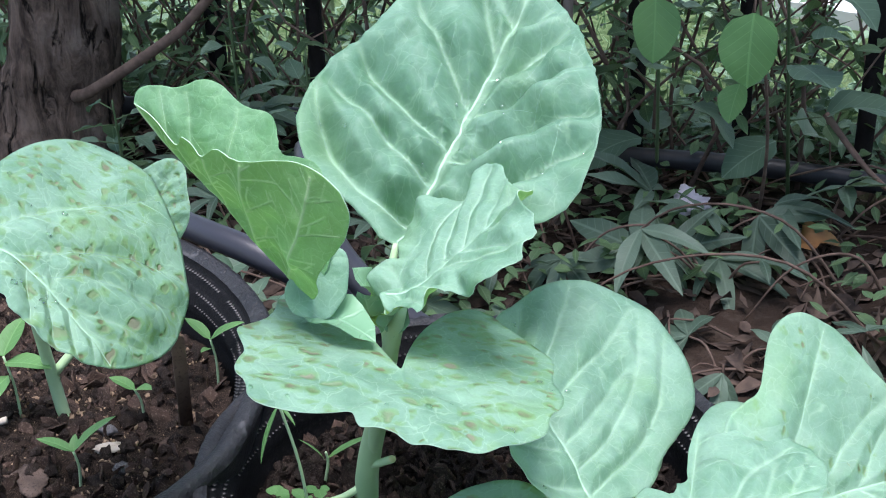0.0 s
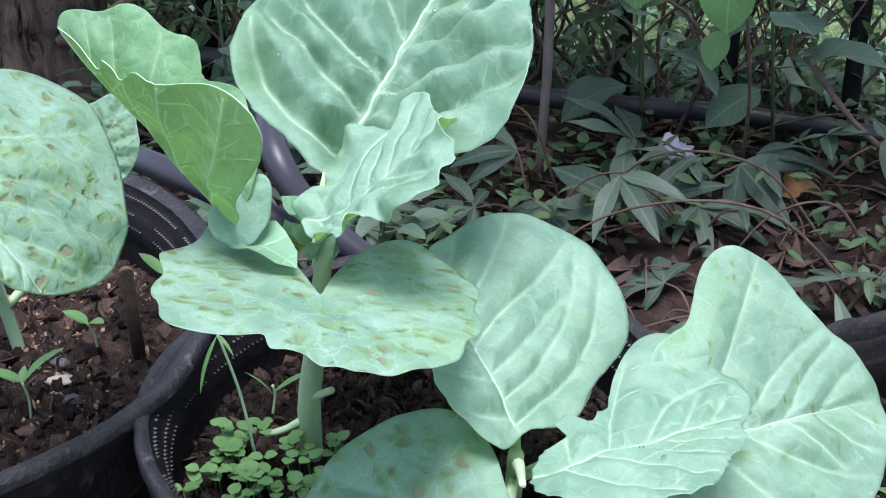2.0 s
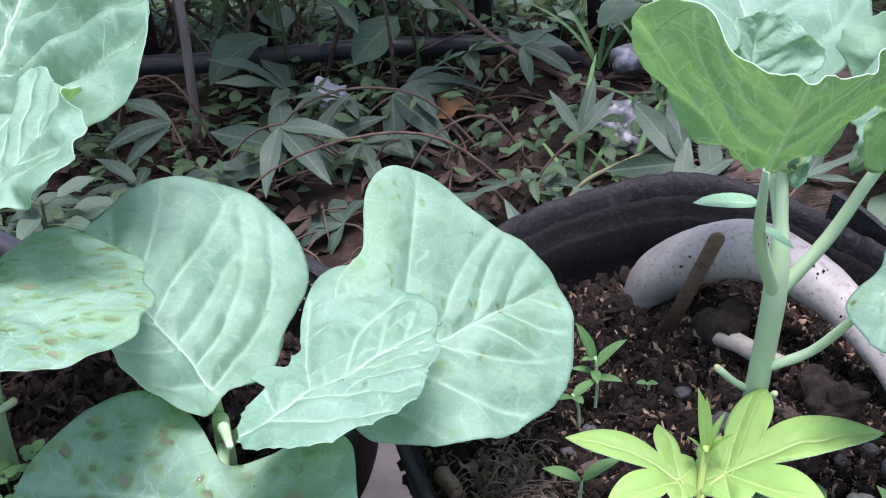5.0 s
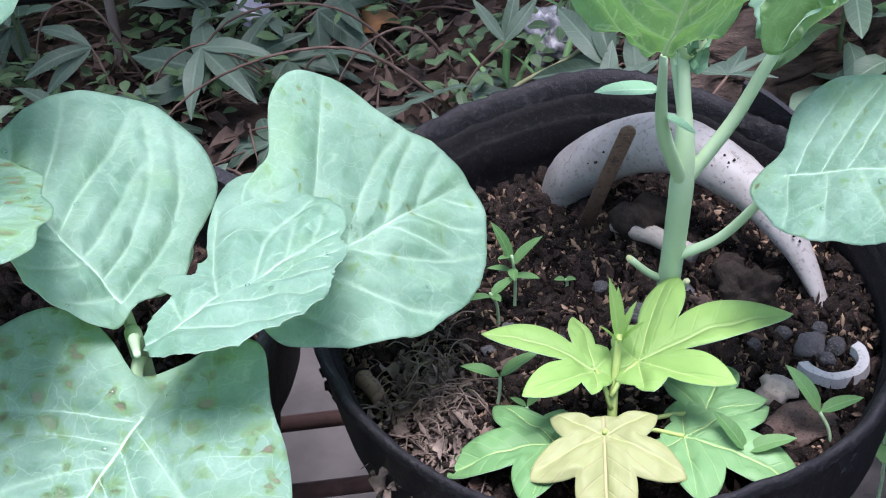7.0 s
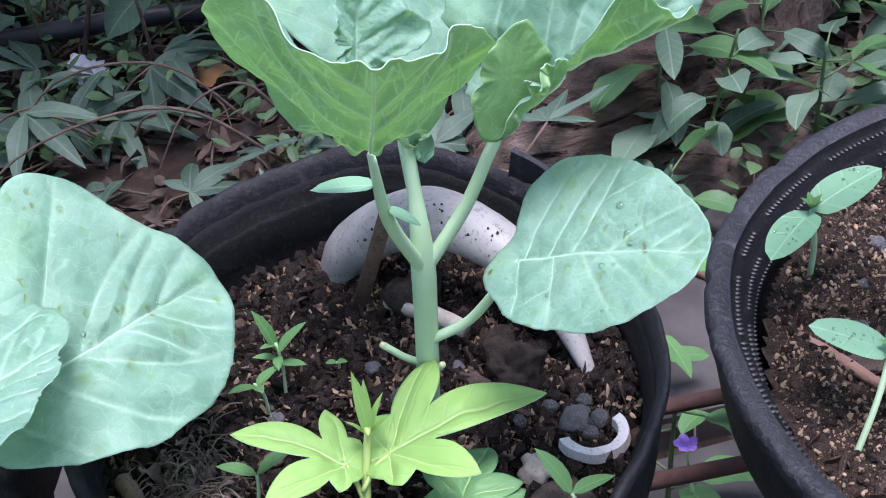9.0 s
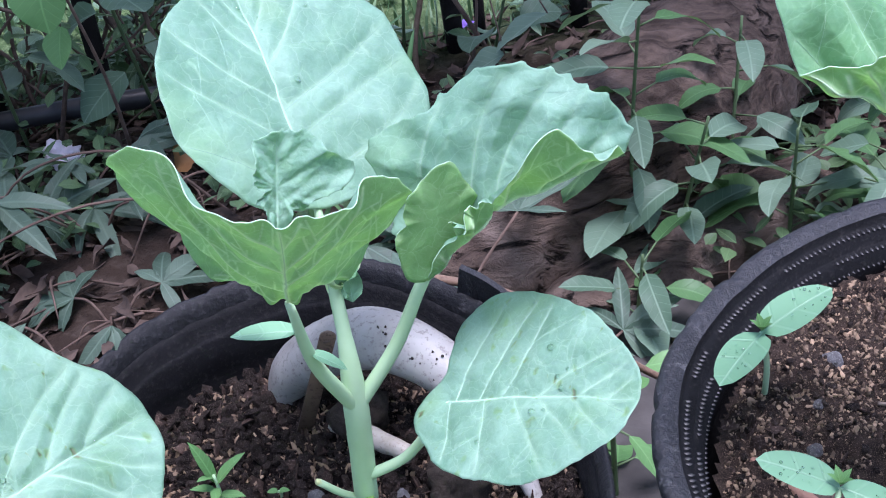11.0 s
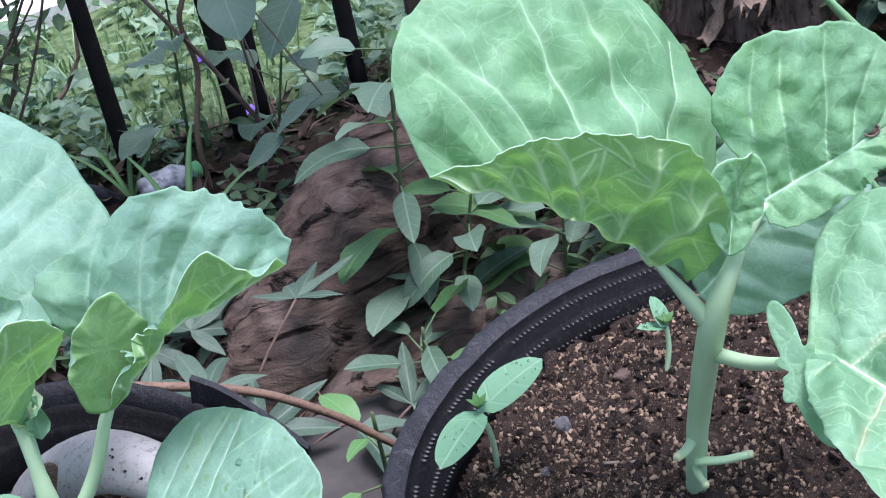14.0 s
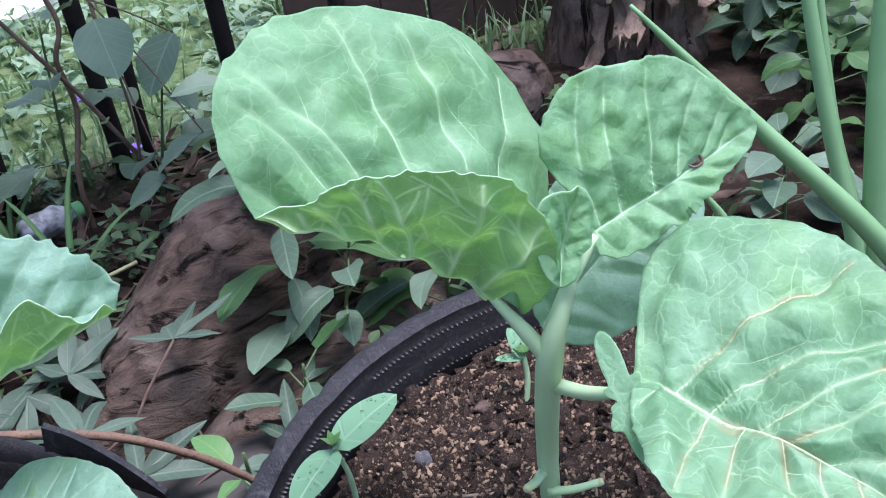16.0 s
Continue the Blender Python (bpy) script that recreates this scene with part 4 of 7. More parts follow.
        radii=(0.55, 0.53, 0.5, 0.45, 0.4, 0.38, 0.31, 0.39, 0.41, 0.43, 0.46, 0.48, 0.5, 0.53, 0.55, 0.65, 0.79, 0.7, 0.45, 0.38, 0.31, 0.31, 0.33, 0.34)),
    "I": dict(base=(0.449, -0.067, 0.248), tip=(0.337, -0.06, 0.33), normal=(0.45, -0.25, 0.85), left=(70, 88), right=(60, 35), arch=(14, -14), mid=0.45,
        radii=(0.56, 0.72, 0.86, 0.9, 0.91, 0.9, 0.9, 0.88, 0.83, 0.75, 0.71, 0.68, 0.64, 0.61, 0.57, 0.54, 0.5, 0.48, 0.44, 0.4, 0.40, 0.41, 0.43, 0.45)),
    "G": dict(base=(0.153, -0.005, 0.216), tip=(0.268, -0.02, 0.285), normal=(-0.5, -0.15, 0.85), left=(60, 40), right=(55, 75), arch=(24, -24), mid=0.45,
        radii=(0.56, 0.51, 0.47, 0.44, 0.21, 0.14, 0.14, 0.14, 0.15, 0.15, 0.15, 0.25, 0.41, 0.4, 0.39, 0.39, 0.45, 0.53, 0.45, 0.5, 0.53, 0.55, 0.56, 0.6)),
    "H": dict(base=(0.085, -0.045, 0.250), tip=(0.088, -0.086, 0.297), normal=(0.0, 0.76, 0.65), left=(12, 28), right=(16, 46), arch=(0, 10), mid=0.5,
        radii=(0.85, 1.05, 1.5, 1.5, 1.2, 0.8, 0.6, 0.5, 0.6, 0.8, 1.0, 1.15, 1.05, 0.85)),
    "M": dict(base=(0.493, -0.03, 0.19), tip=(0.60, -0.02, 0.26), normal=(-0.35, -0.75, 0.5), left=(8, 0), right=(8, 4), arch=(6, -8), mid=0.45,
        radii=(0.56, 0.48, 0.42, 0.38, 0.36, 0.38, 0.45, 0.46, 0.4, 0.36, 0.36, 0.40, 0.44, 0.5)),
    "L0b": dict(base=(-0.63, 0.15, 0.15), tip=(-0.60, 0.16, 0.225), normal=(0.2, -0.7, 0.6), left=(10, 0), right=(10, 0), arch=(0, -30), mid=0.45,
        radii=(0.55, 0.45, 0.4, 0.4, 0.4, 0.4, 0.42, 0.45, 0.42, 0.4, 0.4, 0.4, 0.4, 0.45)),
}


def kale(at, stem, radii, label):
    plant = thing("kale_plant", at, label, "kale plant", "kale plants")
    tube("stem", stem, radii, stem_mat, plant, sides=14, n=10, lump=0.04)
    return plant


def petiole(plant, pts, radii):
    pts = [np.array(p, float) for p in pts]
    pts[-1] = pts[-1] - (0, 0, 0.002)
    radii = (*radii[:-1], radii[-1] * 0.6)
    return tube("petiole", pts, radii, stem_mat, plant, sides=10, n=8)


def leaf(plant, key, tops, label="", **kw):
    return blade("leaf_blade", BLADES[key], plant, tops, kale_under, label, seed=sum(map(ord, key)), **kw)


# the spotted kale of the far left pot
k0 = kale((-0.702, 0.111, 0.0), [(-0.702, 0.111, -0.02), (-0.70, 0.10, 0.06), (-0.66, 0.04, 0.2)], (0.006, 0.005, 0.004), "kale plant with a broad rust-spotted leaf")
petiole(k0, [(-0.66, 0.04, 0.2), (-0.64, -0.02, 0.27), BLADES["L0"]["base"]], (0.004, 0.0035, 0.003))
leaf(k0, "L0", kale_blue_spotted, "broad leaf marked by rust-brown spots", pucker=0.0036, drops=30)
petiole(k0, [(-0.70, 0.105, 0.05), (-0.66, 0.14, 0.1), BLADES["L0b"]["base"]], (0.004, 0.003, 0.003))
leaf(k0, "L0b", kale_blue_spotted, nr=18, nt=140)

# the tall kale of the left pot
k1 = kale((-0.408, 0.052, 0.0), [(-0.408, 0.052, -0.03), (-0.40, 0.04, 0.05), (-0.375, 0.01, 0.13), (-0.352, -0.02, 0.2), (-0.34, -0.03, 0.235)], (0.0085, 0.0085, 0.007, 0.0055, 0.004), "tall kale plant with large blue-green leaves")
petiole(k1, [(-0.352, -0.02, 0.2), (-0.352, -0.02, 0.235), BLADES["At"]["base"]], (0.005, 0.004, 0.003))
leaf(k1, "At", kale_deep, "large upright leaf beaded with water drops", dimple=0.8, pucker=0.015, serrate=0.3, drops=26)
petiole(k1, [(-0.365, -0.005, 0.165), (-0.378, -0.05, 0.23), BLADES["Af"]["base"]], (0.005, 0.004, 0.0035))
leaf(k1, "Af", kale_green, "leaf folded along its midrib", pucker=0.0022, nr=80, nt=480)
leaf(k1, "Afs", kale_blue, "turned-out lobe of the folded leaf", nr=14, nt=100, pucker=0.0008, serrate=0.2, veins=False)
leaf(k1, "Ay", kale_blue, "young crinkled leaf", ruffle=0.004, serrate=1.0)
petiole(k1, [(-0.39, 0.03, 0.08), (-0.35, -0.04, 0.19), BLADES["Al"]["base"]], (0.005, 0.004, 0.0035))
leaf(k1, "Al", kale_blue_spotted, "wide lower leaf with rusty spots", veins=False, pucker=0.0022, drops=16)

# the low kale of the left pot
k2 = kale((-0.25, 0.022, 0.0), [(-0.25, 0.022, -0.03), (-0.235, -0.01, 0.05), (-0.222, -0.05, 0.115)], (0.006, 0.006, 0.005), "low spreading kale plant with pale veins")
for key, tops in (("B", kale_blue), ("C", kale_blue_speckled), ("D", kale_blue), ("El", kale_blue_spotted)):
    b = np.array(BLADES[key]["base"])
    petiole(k2, [(-0.228, -0.03, 0.08), (np.array((-0.228, -0.03, 0.09)) + b) / 2 + (0, 0, 0.006), b], (0.004, 0.0035, 0.003))
    leaf(k2, key, tops, pucker=0.004, drops=10, serrate=0.6 if key == "D" else 0.2)

leaf(k2, "Bs", kale_blue, "small side lobe behind the leaf", nr=14, nt=100, pucker=0.0008, serrate=0.15, veins=False)

# the branching kale of the middle pot
k3 = kale((0.096, 0.029, 0.0), [(0.096, 0.029, -0.03), (0.102, 0.018, 0.05), (0.107, 0.004, 0.14), (0.108, 0.006, 0.19), (0.107, 0.012, 0.24)], (0.0074, 0.0074, 0.0074, 0.004, 0.003), "branching kale plant with cupped leaves")
petiole(k3, [(0.107, 0.004, 0.135), (0.135, 0.002, 0.175), BLADES["G"]["base"], (0.165, -0.008, 0.236)], (0.0045, 0.004, 0.0035, 0.003))
leaf(k3, "G", kale_blue, "leaf folded along its midrib", nr=44, nt=320, ruffle=0.0035, serrate=1.0, pucker=0.006)
leaf(k3, "Gs", kale_blue, "upright side lobe of the folded leaf", nr=14, nt=100, pucker=0.001, ruffle=0.001, serrate=0.3, veins=False)
petiole(k3, [(0.107, 0.004, 0.135), (0.09, -0.02, 0.19), BLADES["H"]["base"]], (0.0045, 0.004, 0.0035))
leaf(k3, "H", kale_blue, "cupped leaf showing its underside", dense=0.65, nr=70, nt=440, pucker=0.002, ruffle=0.003, serrate=0.9)
petiole(k3, [(0.108, 0.006, 0.18), (0.107, 0.03, 0.22), BLADES["F"]["base"]], (0.004, 0.004, 0.003))
leaf(k3, "F", kale_blue, "large pale upright leaf", pucker=0.002, drops=14)
leaf(k3, "Y", kale_blue, "young crinkled heart leaf", nr=18, nt=140, ruffle=0.003, serrate=1.6)
petiole(k3, [(0.104, 0.012, 0.075), (0.13, 0.0, 0.095), (0.15, -0.02, 0.135), BLADES["E"]["base"]], (0.0035, 0.003, 0.003))
leaf(k3, "E", kale_blue_speckled, "rounded leaf with a few brown spots", pucker=0.0015, drops=12)

# the green kale of the right pot
k4 = kale((0.503, 0.012, 0.01), [(0.503, 0.012, -0.02), (0.486, -0.03, 0.09), (0.474, -0.077, 0.2), (0.487, -0.084, 0.25)], (0.0072, 0.0068, 0.0078, 0.004), "sturdy bright green kale plant")
petiole(k4, [(0.474, -0.077, 0.2), (0.463, -0.075, 0.222), BLADES["I"]["base"]], (0.005, 0.0045, 0.004))
leaf(k4, "I", kale_green, "large leaf folded up along its midrib", dimple=2.0, wide=1.35, nr=80, nt=480, pucker=0.0045, serrate=0.6, slant=0.45)
petiole(k4, [(0.48, -0.082, 0.235), BLADES["J"]["base"]], (0.004, 0.0035))
leaf(k4, "J", kale_green, "crinkled leaf with a small hole", dimple=1.0, wide=1.8, pucker=0.0042, serrate=0.75, slant=0.45)
leaf(k4, "K", kale_green, "young heart leaf", nr=18, nt=140)
leaf(k4, "M", kale_blue, "older leaf behind the others")
petiole(k4, [(0.478, -0.065, 0.175), (0.483, -0.11, 0.195), BLADES["L"]["base"]], (0.0045, 0.004, 0.004))
leaf(k4, "L", kale_scorched, "broad leaf with scorched brown veins", dimple=1.8, pucker=0.0065, serrate=0.5, slant=0.5)
leaf(k4, "Ls", kale_scorched, "upturned lobe of the scorched leaf", nr=14, nt=100, pucker=0.0008, serrate=0.15, veins=False)
scar = BLADES["J"]
hole = np.array((0.571, -0.075, 0.292))
n_j = np.array(scar["normal"]) / np.linalg.norm(scar["normal"])
u_j = np.cross(n_j, (0, 0, 1))
u_j /= np.linalg.norm(u_j)
w_j = np.cross(n_j, u_j)
tube("hole_edge", [hole + n_j * 0.0042 + 0.0032 * (1.3 * math.cos(a) * u_j + math.sin(a) * w_j) for a in np.linspace(0, 6.283, 13)], (0.0007, 0.0007), pale_bark, k4, "brown healed edge of the hole", sides=6, n=2)
# the blade is uncut: a solid dark disc gives the hole its darkness
tube("hole", [hole + n_j * 0.001, hole + n_j * 0.0041], (0.0031, 0.0031), twig_mat, k4, "dark disc added for the darkness of a small leaf hole", sides=14, n=1)

# ---- small leaves ----


def small_leaf(length, width, fold=12, droop=20, rows=8, point=1.0, wave=0.0, ph=0.0):
    """A simple leaf from the origin along +y: verts, faces, uvs."""
    u = np.linspace(0, 1, rows)
    w = width / 2 * np.sin(np.pi * np.clip(u, 0.0, 1) ** 0.8) ** point
    w[0], w[-1] = width * 0.02, width * 0.005
    a = np.radians(droop) * (u - 0.15)
    y = np.concatenate([[0], np.cumsum(np.cos((a[1:] + a[:-1]) / 2))]) / (rows - 1) * length
    z = -np.concatenate([[0], np.cumsum(np.sin((a[1:] + a[:-1]) / 2))]) / (rows - 1) * length
    v, uv = [], []
    for i in range(rows):
        for s in (-1, -0.5, 0, 0.5, 1):
            lift = abs(s) * w[i] * math.sin(math.radians(fold)) + wave * w[i] * abs(s) * math.sin(u[i] * 9 + s * 2 + ph)
            v.append((s * w[i], y[i], z[i] + lift))
            uv.append((s * w[i] / length, u[i]))
    f = [(i * 5 + j, i * 5 + j + 1, (i + 1) * 5 + j + 1, (i + 1) * 5 + j) for i in range(rows - 1) for j in range(4)]
    return np.array(v), f, np.array(uv)


def turned(part, m):
    """A (verts, faces, uvs) moved by a matrix."""
    m = np.array(m)
    return (np.asarray(part[0]) @ m[:3, :3].T + m[:3, 3], *part[1:])


def aim(at, heading, pitch=0, roll=0):
    """A pose at a point: +y turned to the heading (degrees, from +y to the left), raised by pitch."""
    return Matrix.Translation(at) @ Euler((radians(pitch), radians(roll), 0), "XYZ").to_matrix().to_4x4() if heading is None else Matrix.Translation(at) @ Matrix.Rotation(radians(heading), 4, "Z") @ Matrix.Rotation(radians(pitch), 4, "X") @ Matrix.Rotation(radians(roll), 4, "Y")


def lobed_leaf(size, lobes, width=0.3, fold=10, droop=22, seed=0):
    """A hand-shaped leaf of several lobes that meet at its stalk."""
    rnd = random.Random(seed)
    parts = []
    for k, (angle, length) in enumerate(lobes):
        part = small_leaf(size * length, size * length * width * rnd.uniform(0.9, 1.1), fold, droop + rnd.uniform(-22, 22), 9, 0.85, 0.2, k)
        parts.append(turned(part, Matrix.Translation((0, 0, 0.0006 * k)) @ Matrix.Rotation(radians(angle + rnd.uniform(-11, 11)), 4, "Z") @ Matrix.Rotation(radians(rnd.uniform(-14, 10)), 4, "X")))
    return grouped(parts)


STAR = ((0, 1.0), (42, 0.88), (-44, 0.92), (92, 0.62), (-95, 0.66))


def leaf_part(name, form, mat, parent, m, label=""):
    v, f, uv = turned(form, m)
    return mesh_object(name, local(parent, v), f, mat, parent, label, uv)


def ground_at(x, y):
    return ground_height(x, y)


# ---- fence, trees and log at the back ----


def fence_post(x, y, radius, height, lean, seed):
    z = ground_at(x, y) - 0.03
    post = thing("fence_post", (x, y, z), "thin blackened fence post", "fence post", "fence posts")
    tube("shaft", [(x, y, z), (x + lean[0] * 0.5, y + lean[1] * 0.5, z + height * 0.5), (x + lean[0], y + lean[1], z + height)], (radius, radius * 0.95, radius * 0.9), post_mat, post, sides=8, n=6, lump=0.12, seed=seed)


for i, (x, r, lean) in enumerate(((-1.42, 0.02, 0.01), (-1.18, 0.018, 0.0), (-0.95, 0.019, 0.0), (-0.72, 0.018, 0.01), (-0.488, 0.0195, -0.01), (-0.278, 0.019, 0.0), (-0.045, 0.018, 0.01), (0.183, 0.019, -0.02), (0.415, 0.019, -0.05), (0.465, 0.011, 0.02), (0.67, 0.018, -0.04), (0.90, 0.018, 0.0))):
    fence_post(x, 1.75, r, 1.25, (lean, 0.02), i)

rail = thing("wire_rail", (-1.5, 1.735, 0.2), "dark rail tied along the fence posts", "rail")
tube("rail", [(-1.6, 1.73, 0.32), (-0.4, 1.732, 0.30), (0.5, 1.73, 0.31), (1.1, 1.73, 0.33)], (0.008, 0.008), post_mat, rail, sides=6)
pipe = thing("black_pipe", (-0.6, 1.6, -0.36), "black plastic pipe lying along the fence", "pipe")
tube("pipe", [(-2.2, 1.55, -0.34), (-1.3, 1.62, -0.335), (-0.59, 1.6, -0.352), (-0.24, 1.6, -0.352), (0.05, 1.63, -0.39), (0.16, 1.66, -0.47)], (0.022, 0.02, 0.019, 0.019, 0.018), pipe_mat, pipe, sides=12)
stake = thing("stake", (-0.588, 1.45, -0.48), "thin grey wooden stake in the ground", "stake")
tube("shaft", [(-0.59, 1.45, -0.52), (-0.576, 1.45, -0.33), (-0.566, 1.45, -0.13), (-0.55, 1.45, 0.5)], (0.010, 0.0095, 0.009, 0.008), stake_mat, stake, sides=8, lump=0.1)


def trunk_mesh(pts, radii, sides, n, rough, seed, ridge=7):
    v, f = tube_mesh(pts, radii, sides, n)
    out = []
    line = smooth_line(pts, n)
    for k, p in enumerate(v):
        c = line[min(k // sides, len(line) - 1)]
        d = p - c
        q = Vector(p) * 5 + Vector((seed, 0, 0))
        s = Vector(p) * 17 + Vector((0, seed, 0))
        out.append(c + d * (1 + rough * noise.noise(q) + rough * 0.6 * abs(noise.noise(Vector((s.x, s.y, s.z * 0.35)))) + rough * 0.22 * noise.noise(Vector(p) * 43)))
    return np.array(out), f


tree = thing("tree", (-1.68, 1.5, -0.46), "gnarled brown tree trunk with a low branch", "tree")
v, f = trunk_mesh(local(tree, [(-1.72, 1.5, -0.6), (-1.69, 1.5, -0.40), (-1.66, 1.5, -0.28), (-1.62, 1.5, -0.1), (-1.60, 1.52, 0.3), (-1.58, 1.55, 1.2)]), (0.16, 0.135, 0.125, 0.10, 0.095, 0.08), 40, 14, 0.22, 3)
mesh_object("trunk", v, f, tree_bark, tree)
v, f = trunk_mesh(local(tree, [(-1.60, 1.45, -0.26), (-1.511, 1.4, -0.223), (-1.323, 1.4, -0.107), (-1.242, 1.4, -0.037), (-1.0, 1.38, 0.2)]), (0.013, 0.011, 0.010, 0.009, 0.006), 12, 8, 0.12, 5)
mesh_object("branch", v, f, twig_mat, tree)
v, f = trunk_mesh(local(tree, [(-1.62, 1.5, -0.06), (-1.45, 1.55, -0.02), (-1.2, 1.6, 0.0), (-0.9, 1.65, 0.12)]), (0.03, 0.02, 0.014, 0.008), 12, 8, 0.12, 6)
mesh_object("branch", v, f, twig_mat, tree)

def crown():
    """Unseen leafy boughs, added overhead to keep the undergrowth in shade."""
    rnd = random.Random(91)
    forms = [small_leaf(rnd.uniform(0.08, 0.14), rnd.uniform(0.05, 0.08), 10, 30, 4) for _ in range(4)]
    parts = []
    for _ in range(1500):
        x, y, z = rnd.uniform(-2.4, 0.15), rnd.uniform(0.75, 1.95), rnd.uniform(1.1, 1.6)
        if noise.noise(Vector((x * 1.6, y * 1.6, z))) < -0.25:
            continue
        parts.append(turned(forms[rnd.randrange(4)], aim((x, y, z), rnd.uniform(0, 360), rnd.uniform(-40, 30), rnd.uniform(-30, 30))))
    for _ in range(450):
        x, y, z = rnd.uniform(0.15, 1.3), rnd.uniform(0.8, 1.5), rnd.uniform(1.1, 1.6)
        if noise.noise(Vector((x * 1.6, y * 1.6, z))) > -0.3:
            parts.append(turned(forms[rnd.randrange(4)], aim((x, y, z), rnd.uniform(0, 360), rnd.uniform(-40, 30), rnd.uniform(-30, 30))))
    v, f, uv = grouped(parts)
    tagged(mesh_object("crown", local(tree, v), f, hedge_leaf, tree, "unseen leaves added overhead to shade the undergrowth", uv), kind="stuff")


crown()

log = thing("fallen_log", (0.55, 1.0, -0.45), "weathered brown fallen log with cracked bark", "log")
v, f = trunk_mesh(local(log, [(0.20, 0.86, -0.46), (0.34, 0.93, -0.40), (0.52, 1.02, -0.33), (0.72, 1.16, -0.30), (0.92, 1.32, -0.31), (1.15, 1.45, -0.36)]), (0.07, 0.13, 0.15, 0.14, 0.11, 0.07), 96, 44, 0.2, 8)
mesh_object("trunk", v, f, bark_mat, log)
v, f = trunk_mesh(local(log, [(0.24, 0.72, -0.47), (0.42, 0.78, -0.42), (0.60, 0.86, -0.40), (0.85, 0.98, -0.40)]), (0.03, 0.06, 0.065, 0.05), 40, 20, 0.18, 9)
mesh_object("root", v, f, bark_mat, log)
def flake(length, width, seed):
    """A ragged curling strip of bark, hanging from the origin along +y: verts, faces, uvs."""
    rnd = random.Random(seed)
    rows, cols = 9, 6
    curl, v = rnd.uniform(-1.2, 1.4), []
    for i in range(rows):
        u = i / (rows - 1)
        w = width * (0.6 + 0.8 * rnd.random()) * (1 - 0.4 * u)
        for j in range(cols):
            s = j / (cols - 1) - 0.5
            end = length * (u if i < rows - 1 else rnd.uniform(0.7, 1.1))
            v.append((s * w + 0.008 * rnd.uniform(-1, 1), end * math.cos(curl * u * 0.6), length * u * math.sin(curl * u * 0.6) - 0.6 * width * s * s + 0.007 * rnd.uniform(-1, 1)))
    n = rows * cols
    v += [(x, y, z - 0.003) for x, y, z in v]
    f = [(i * cols + j, i * cols + j + 1, (i + 1) * cols + j + 1, (i + 1) * cols + j) for i in range(rows - 1) for j in range(cols - 1)]
    f += [tuple(n + k for k in q[::-1]) for q in f]
    return np.array(v), f, np.full((2 * n, 2), 0.1)


peeling = thing("peeling_tree", (1.51, 1.66, -0.46), "tree trunk with pale bark peeling away", "tree")
v, f = trunk_mesh(local(peeling, [(1.51, 1.66, -0.6), (1.51, 1.66, -0.35), (1.52, 1.66, 0.0), (1.5, 1.7, 0.9)]), (0.18, 0.15, 0.135, 0.12), 48, 20, 0.3, 12)
mesh_object("trunk", v, f, tree_bark, peeling)
rnd = random.Random(5)
for _ in range(44):
    a, z = rnd.uniform(-2.9, -0.3), rnd.uniform(-0.3, 0.1)
    form = flake(rnd.uniform(0.06, 0.15), rnd.uniform(0.025, 0.06), rnd.randrange(999))
    at = (1.51 + 0.165 * math.cos(a), 1.66 + 0.165 * math.sin(a), z)
    leaf_part("bark_flake", form, pale_bark, peeling, aim(at, math.degrees(a) - 90, rnd.uniform(-100, -50), rnd.uniform(-30, 30)))

boards = thing("board_fence", (1.3, 1.95, -0.5), "dark weathered upright boards", "fence")
for i in range(19):
    bm = bmesh.new()
    bmesh.ops.create_cube(bm, size=1.0)
    for vv in bm.verts:
        vv.co = Vector((vv.co.x * 0.105, vv.co.y * 0.02, vv.co.z * 1.3 + 0.6))
    bmesh.ops.bevel(bm, geom=bm.edges[:], offset=0.003, segments=1, affect="EDGES")
    me = bpy.data.meshes.new("board")
    bm.to_mesh(me)
    bm.free()
    me.materials.append(board_mat)
    ob = new("board", me)
    ob.parent = boards
    ob.location = (-0.41 + i * 0.109, 0.008 * (i % 3), 0.0)

# ---- undergrowth ----


def stuff_leaves(name, spots, forms, mat, label, category):
    v, f, uv = grouped([turned(forms[k], m) for k, m in spots])
    return tagged(mesh_object(name, v, f, mat, None, "", uv), label, category, kind="stuff")


def hedge():
    rnd = random.Random(31)
    forms = [small_leaf(rnd.uniform(0.03, 0.06), rnd.uniform(0.016, 0.034), 14, rnd.uniform(10, 50), 5) for _ in range(6)]
    spots, twigs = [], []
    for k in range(240):
        x, y = rnd.uniform(-2.3, 0.5), rnd.uniform(1.6, 2.05)
        if x > 0.0 and rnd.random() < 0.9:
            continue
        z = ground_at(x, y)
        pts = [np.array((x, y, z - 0.02))]
        for _ in range(4):
            pts.append(pts[-1] + np.array((rnd.uniform(-0.17, 0.17), rnd.uniform(-0.08, 0.08), rnd.uniform(0.08, 0.28))))
        twigs.append(tube_mesh(pts, (rnd.uniform(0.002, 0.006), 0.0015), 5, 3))
        line = smooth_line(pts, 6)
        for _ in range(rnd.randrange(15, 32)):
            p = line[rnd.randrange(3, len(line))]
            spots.append((rnd.randrange(6), aim(p + np.array((rnd.uniform(-0.03, 0.03), rnd.uniform(-0.03, 0.03), 0)), rnd.uniform(0, 360), rnd.uniform(-50, 30), rnd.uniform(-30, 30))))
    stuff_leaves("hedge_leaves", spots, forms, hedge_leaf, "small dark hedge leaves along the fence", "hedge")
    v, f, _ = grouped(twigs)
    tagged(mesh_object("hedge_twigs", v, f, twig_mat), "tangle of thin bare hedge twigs", "twigs", kind="stuff")


hedge()


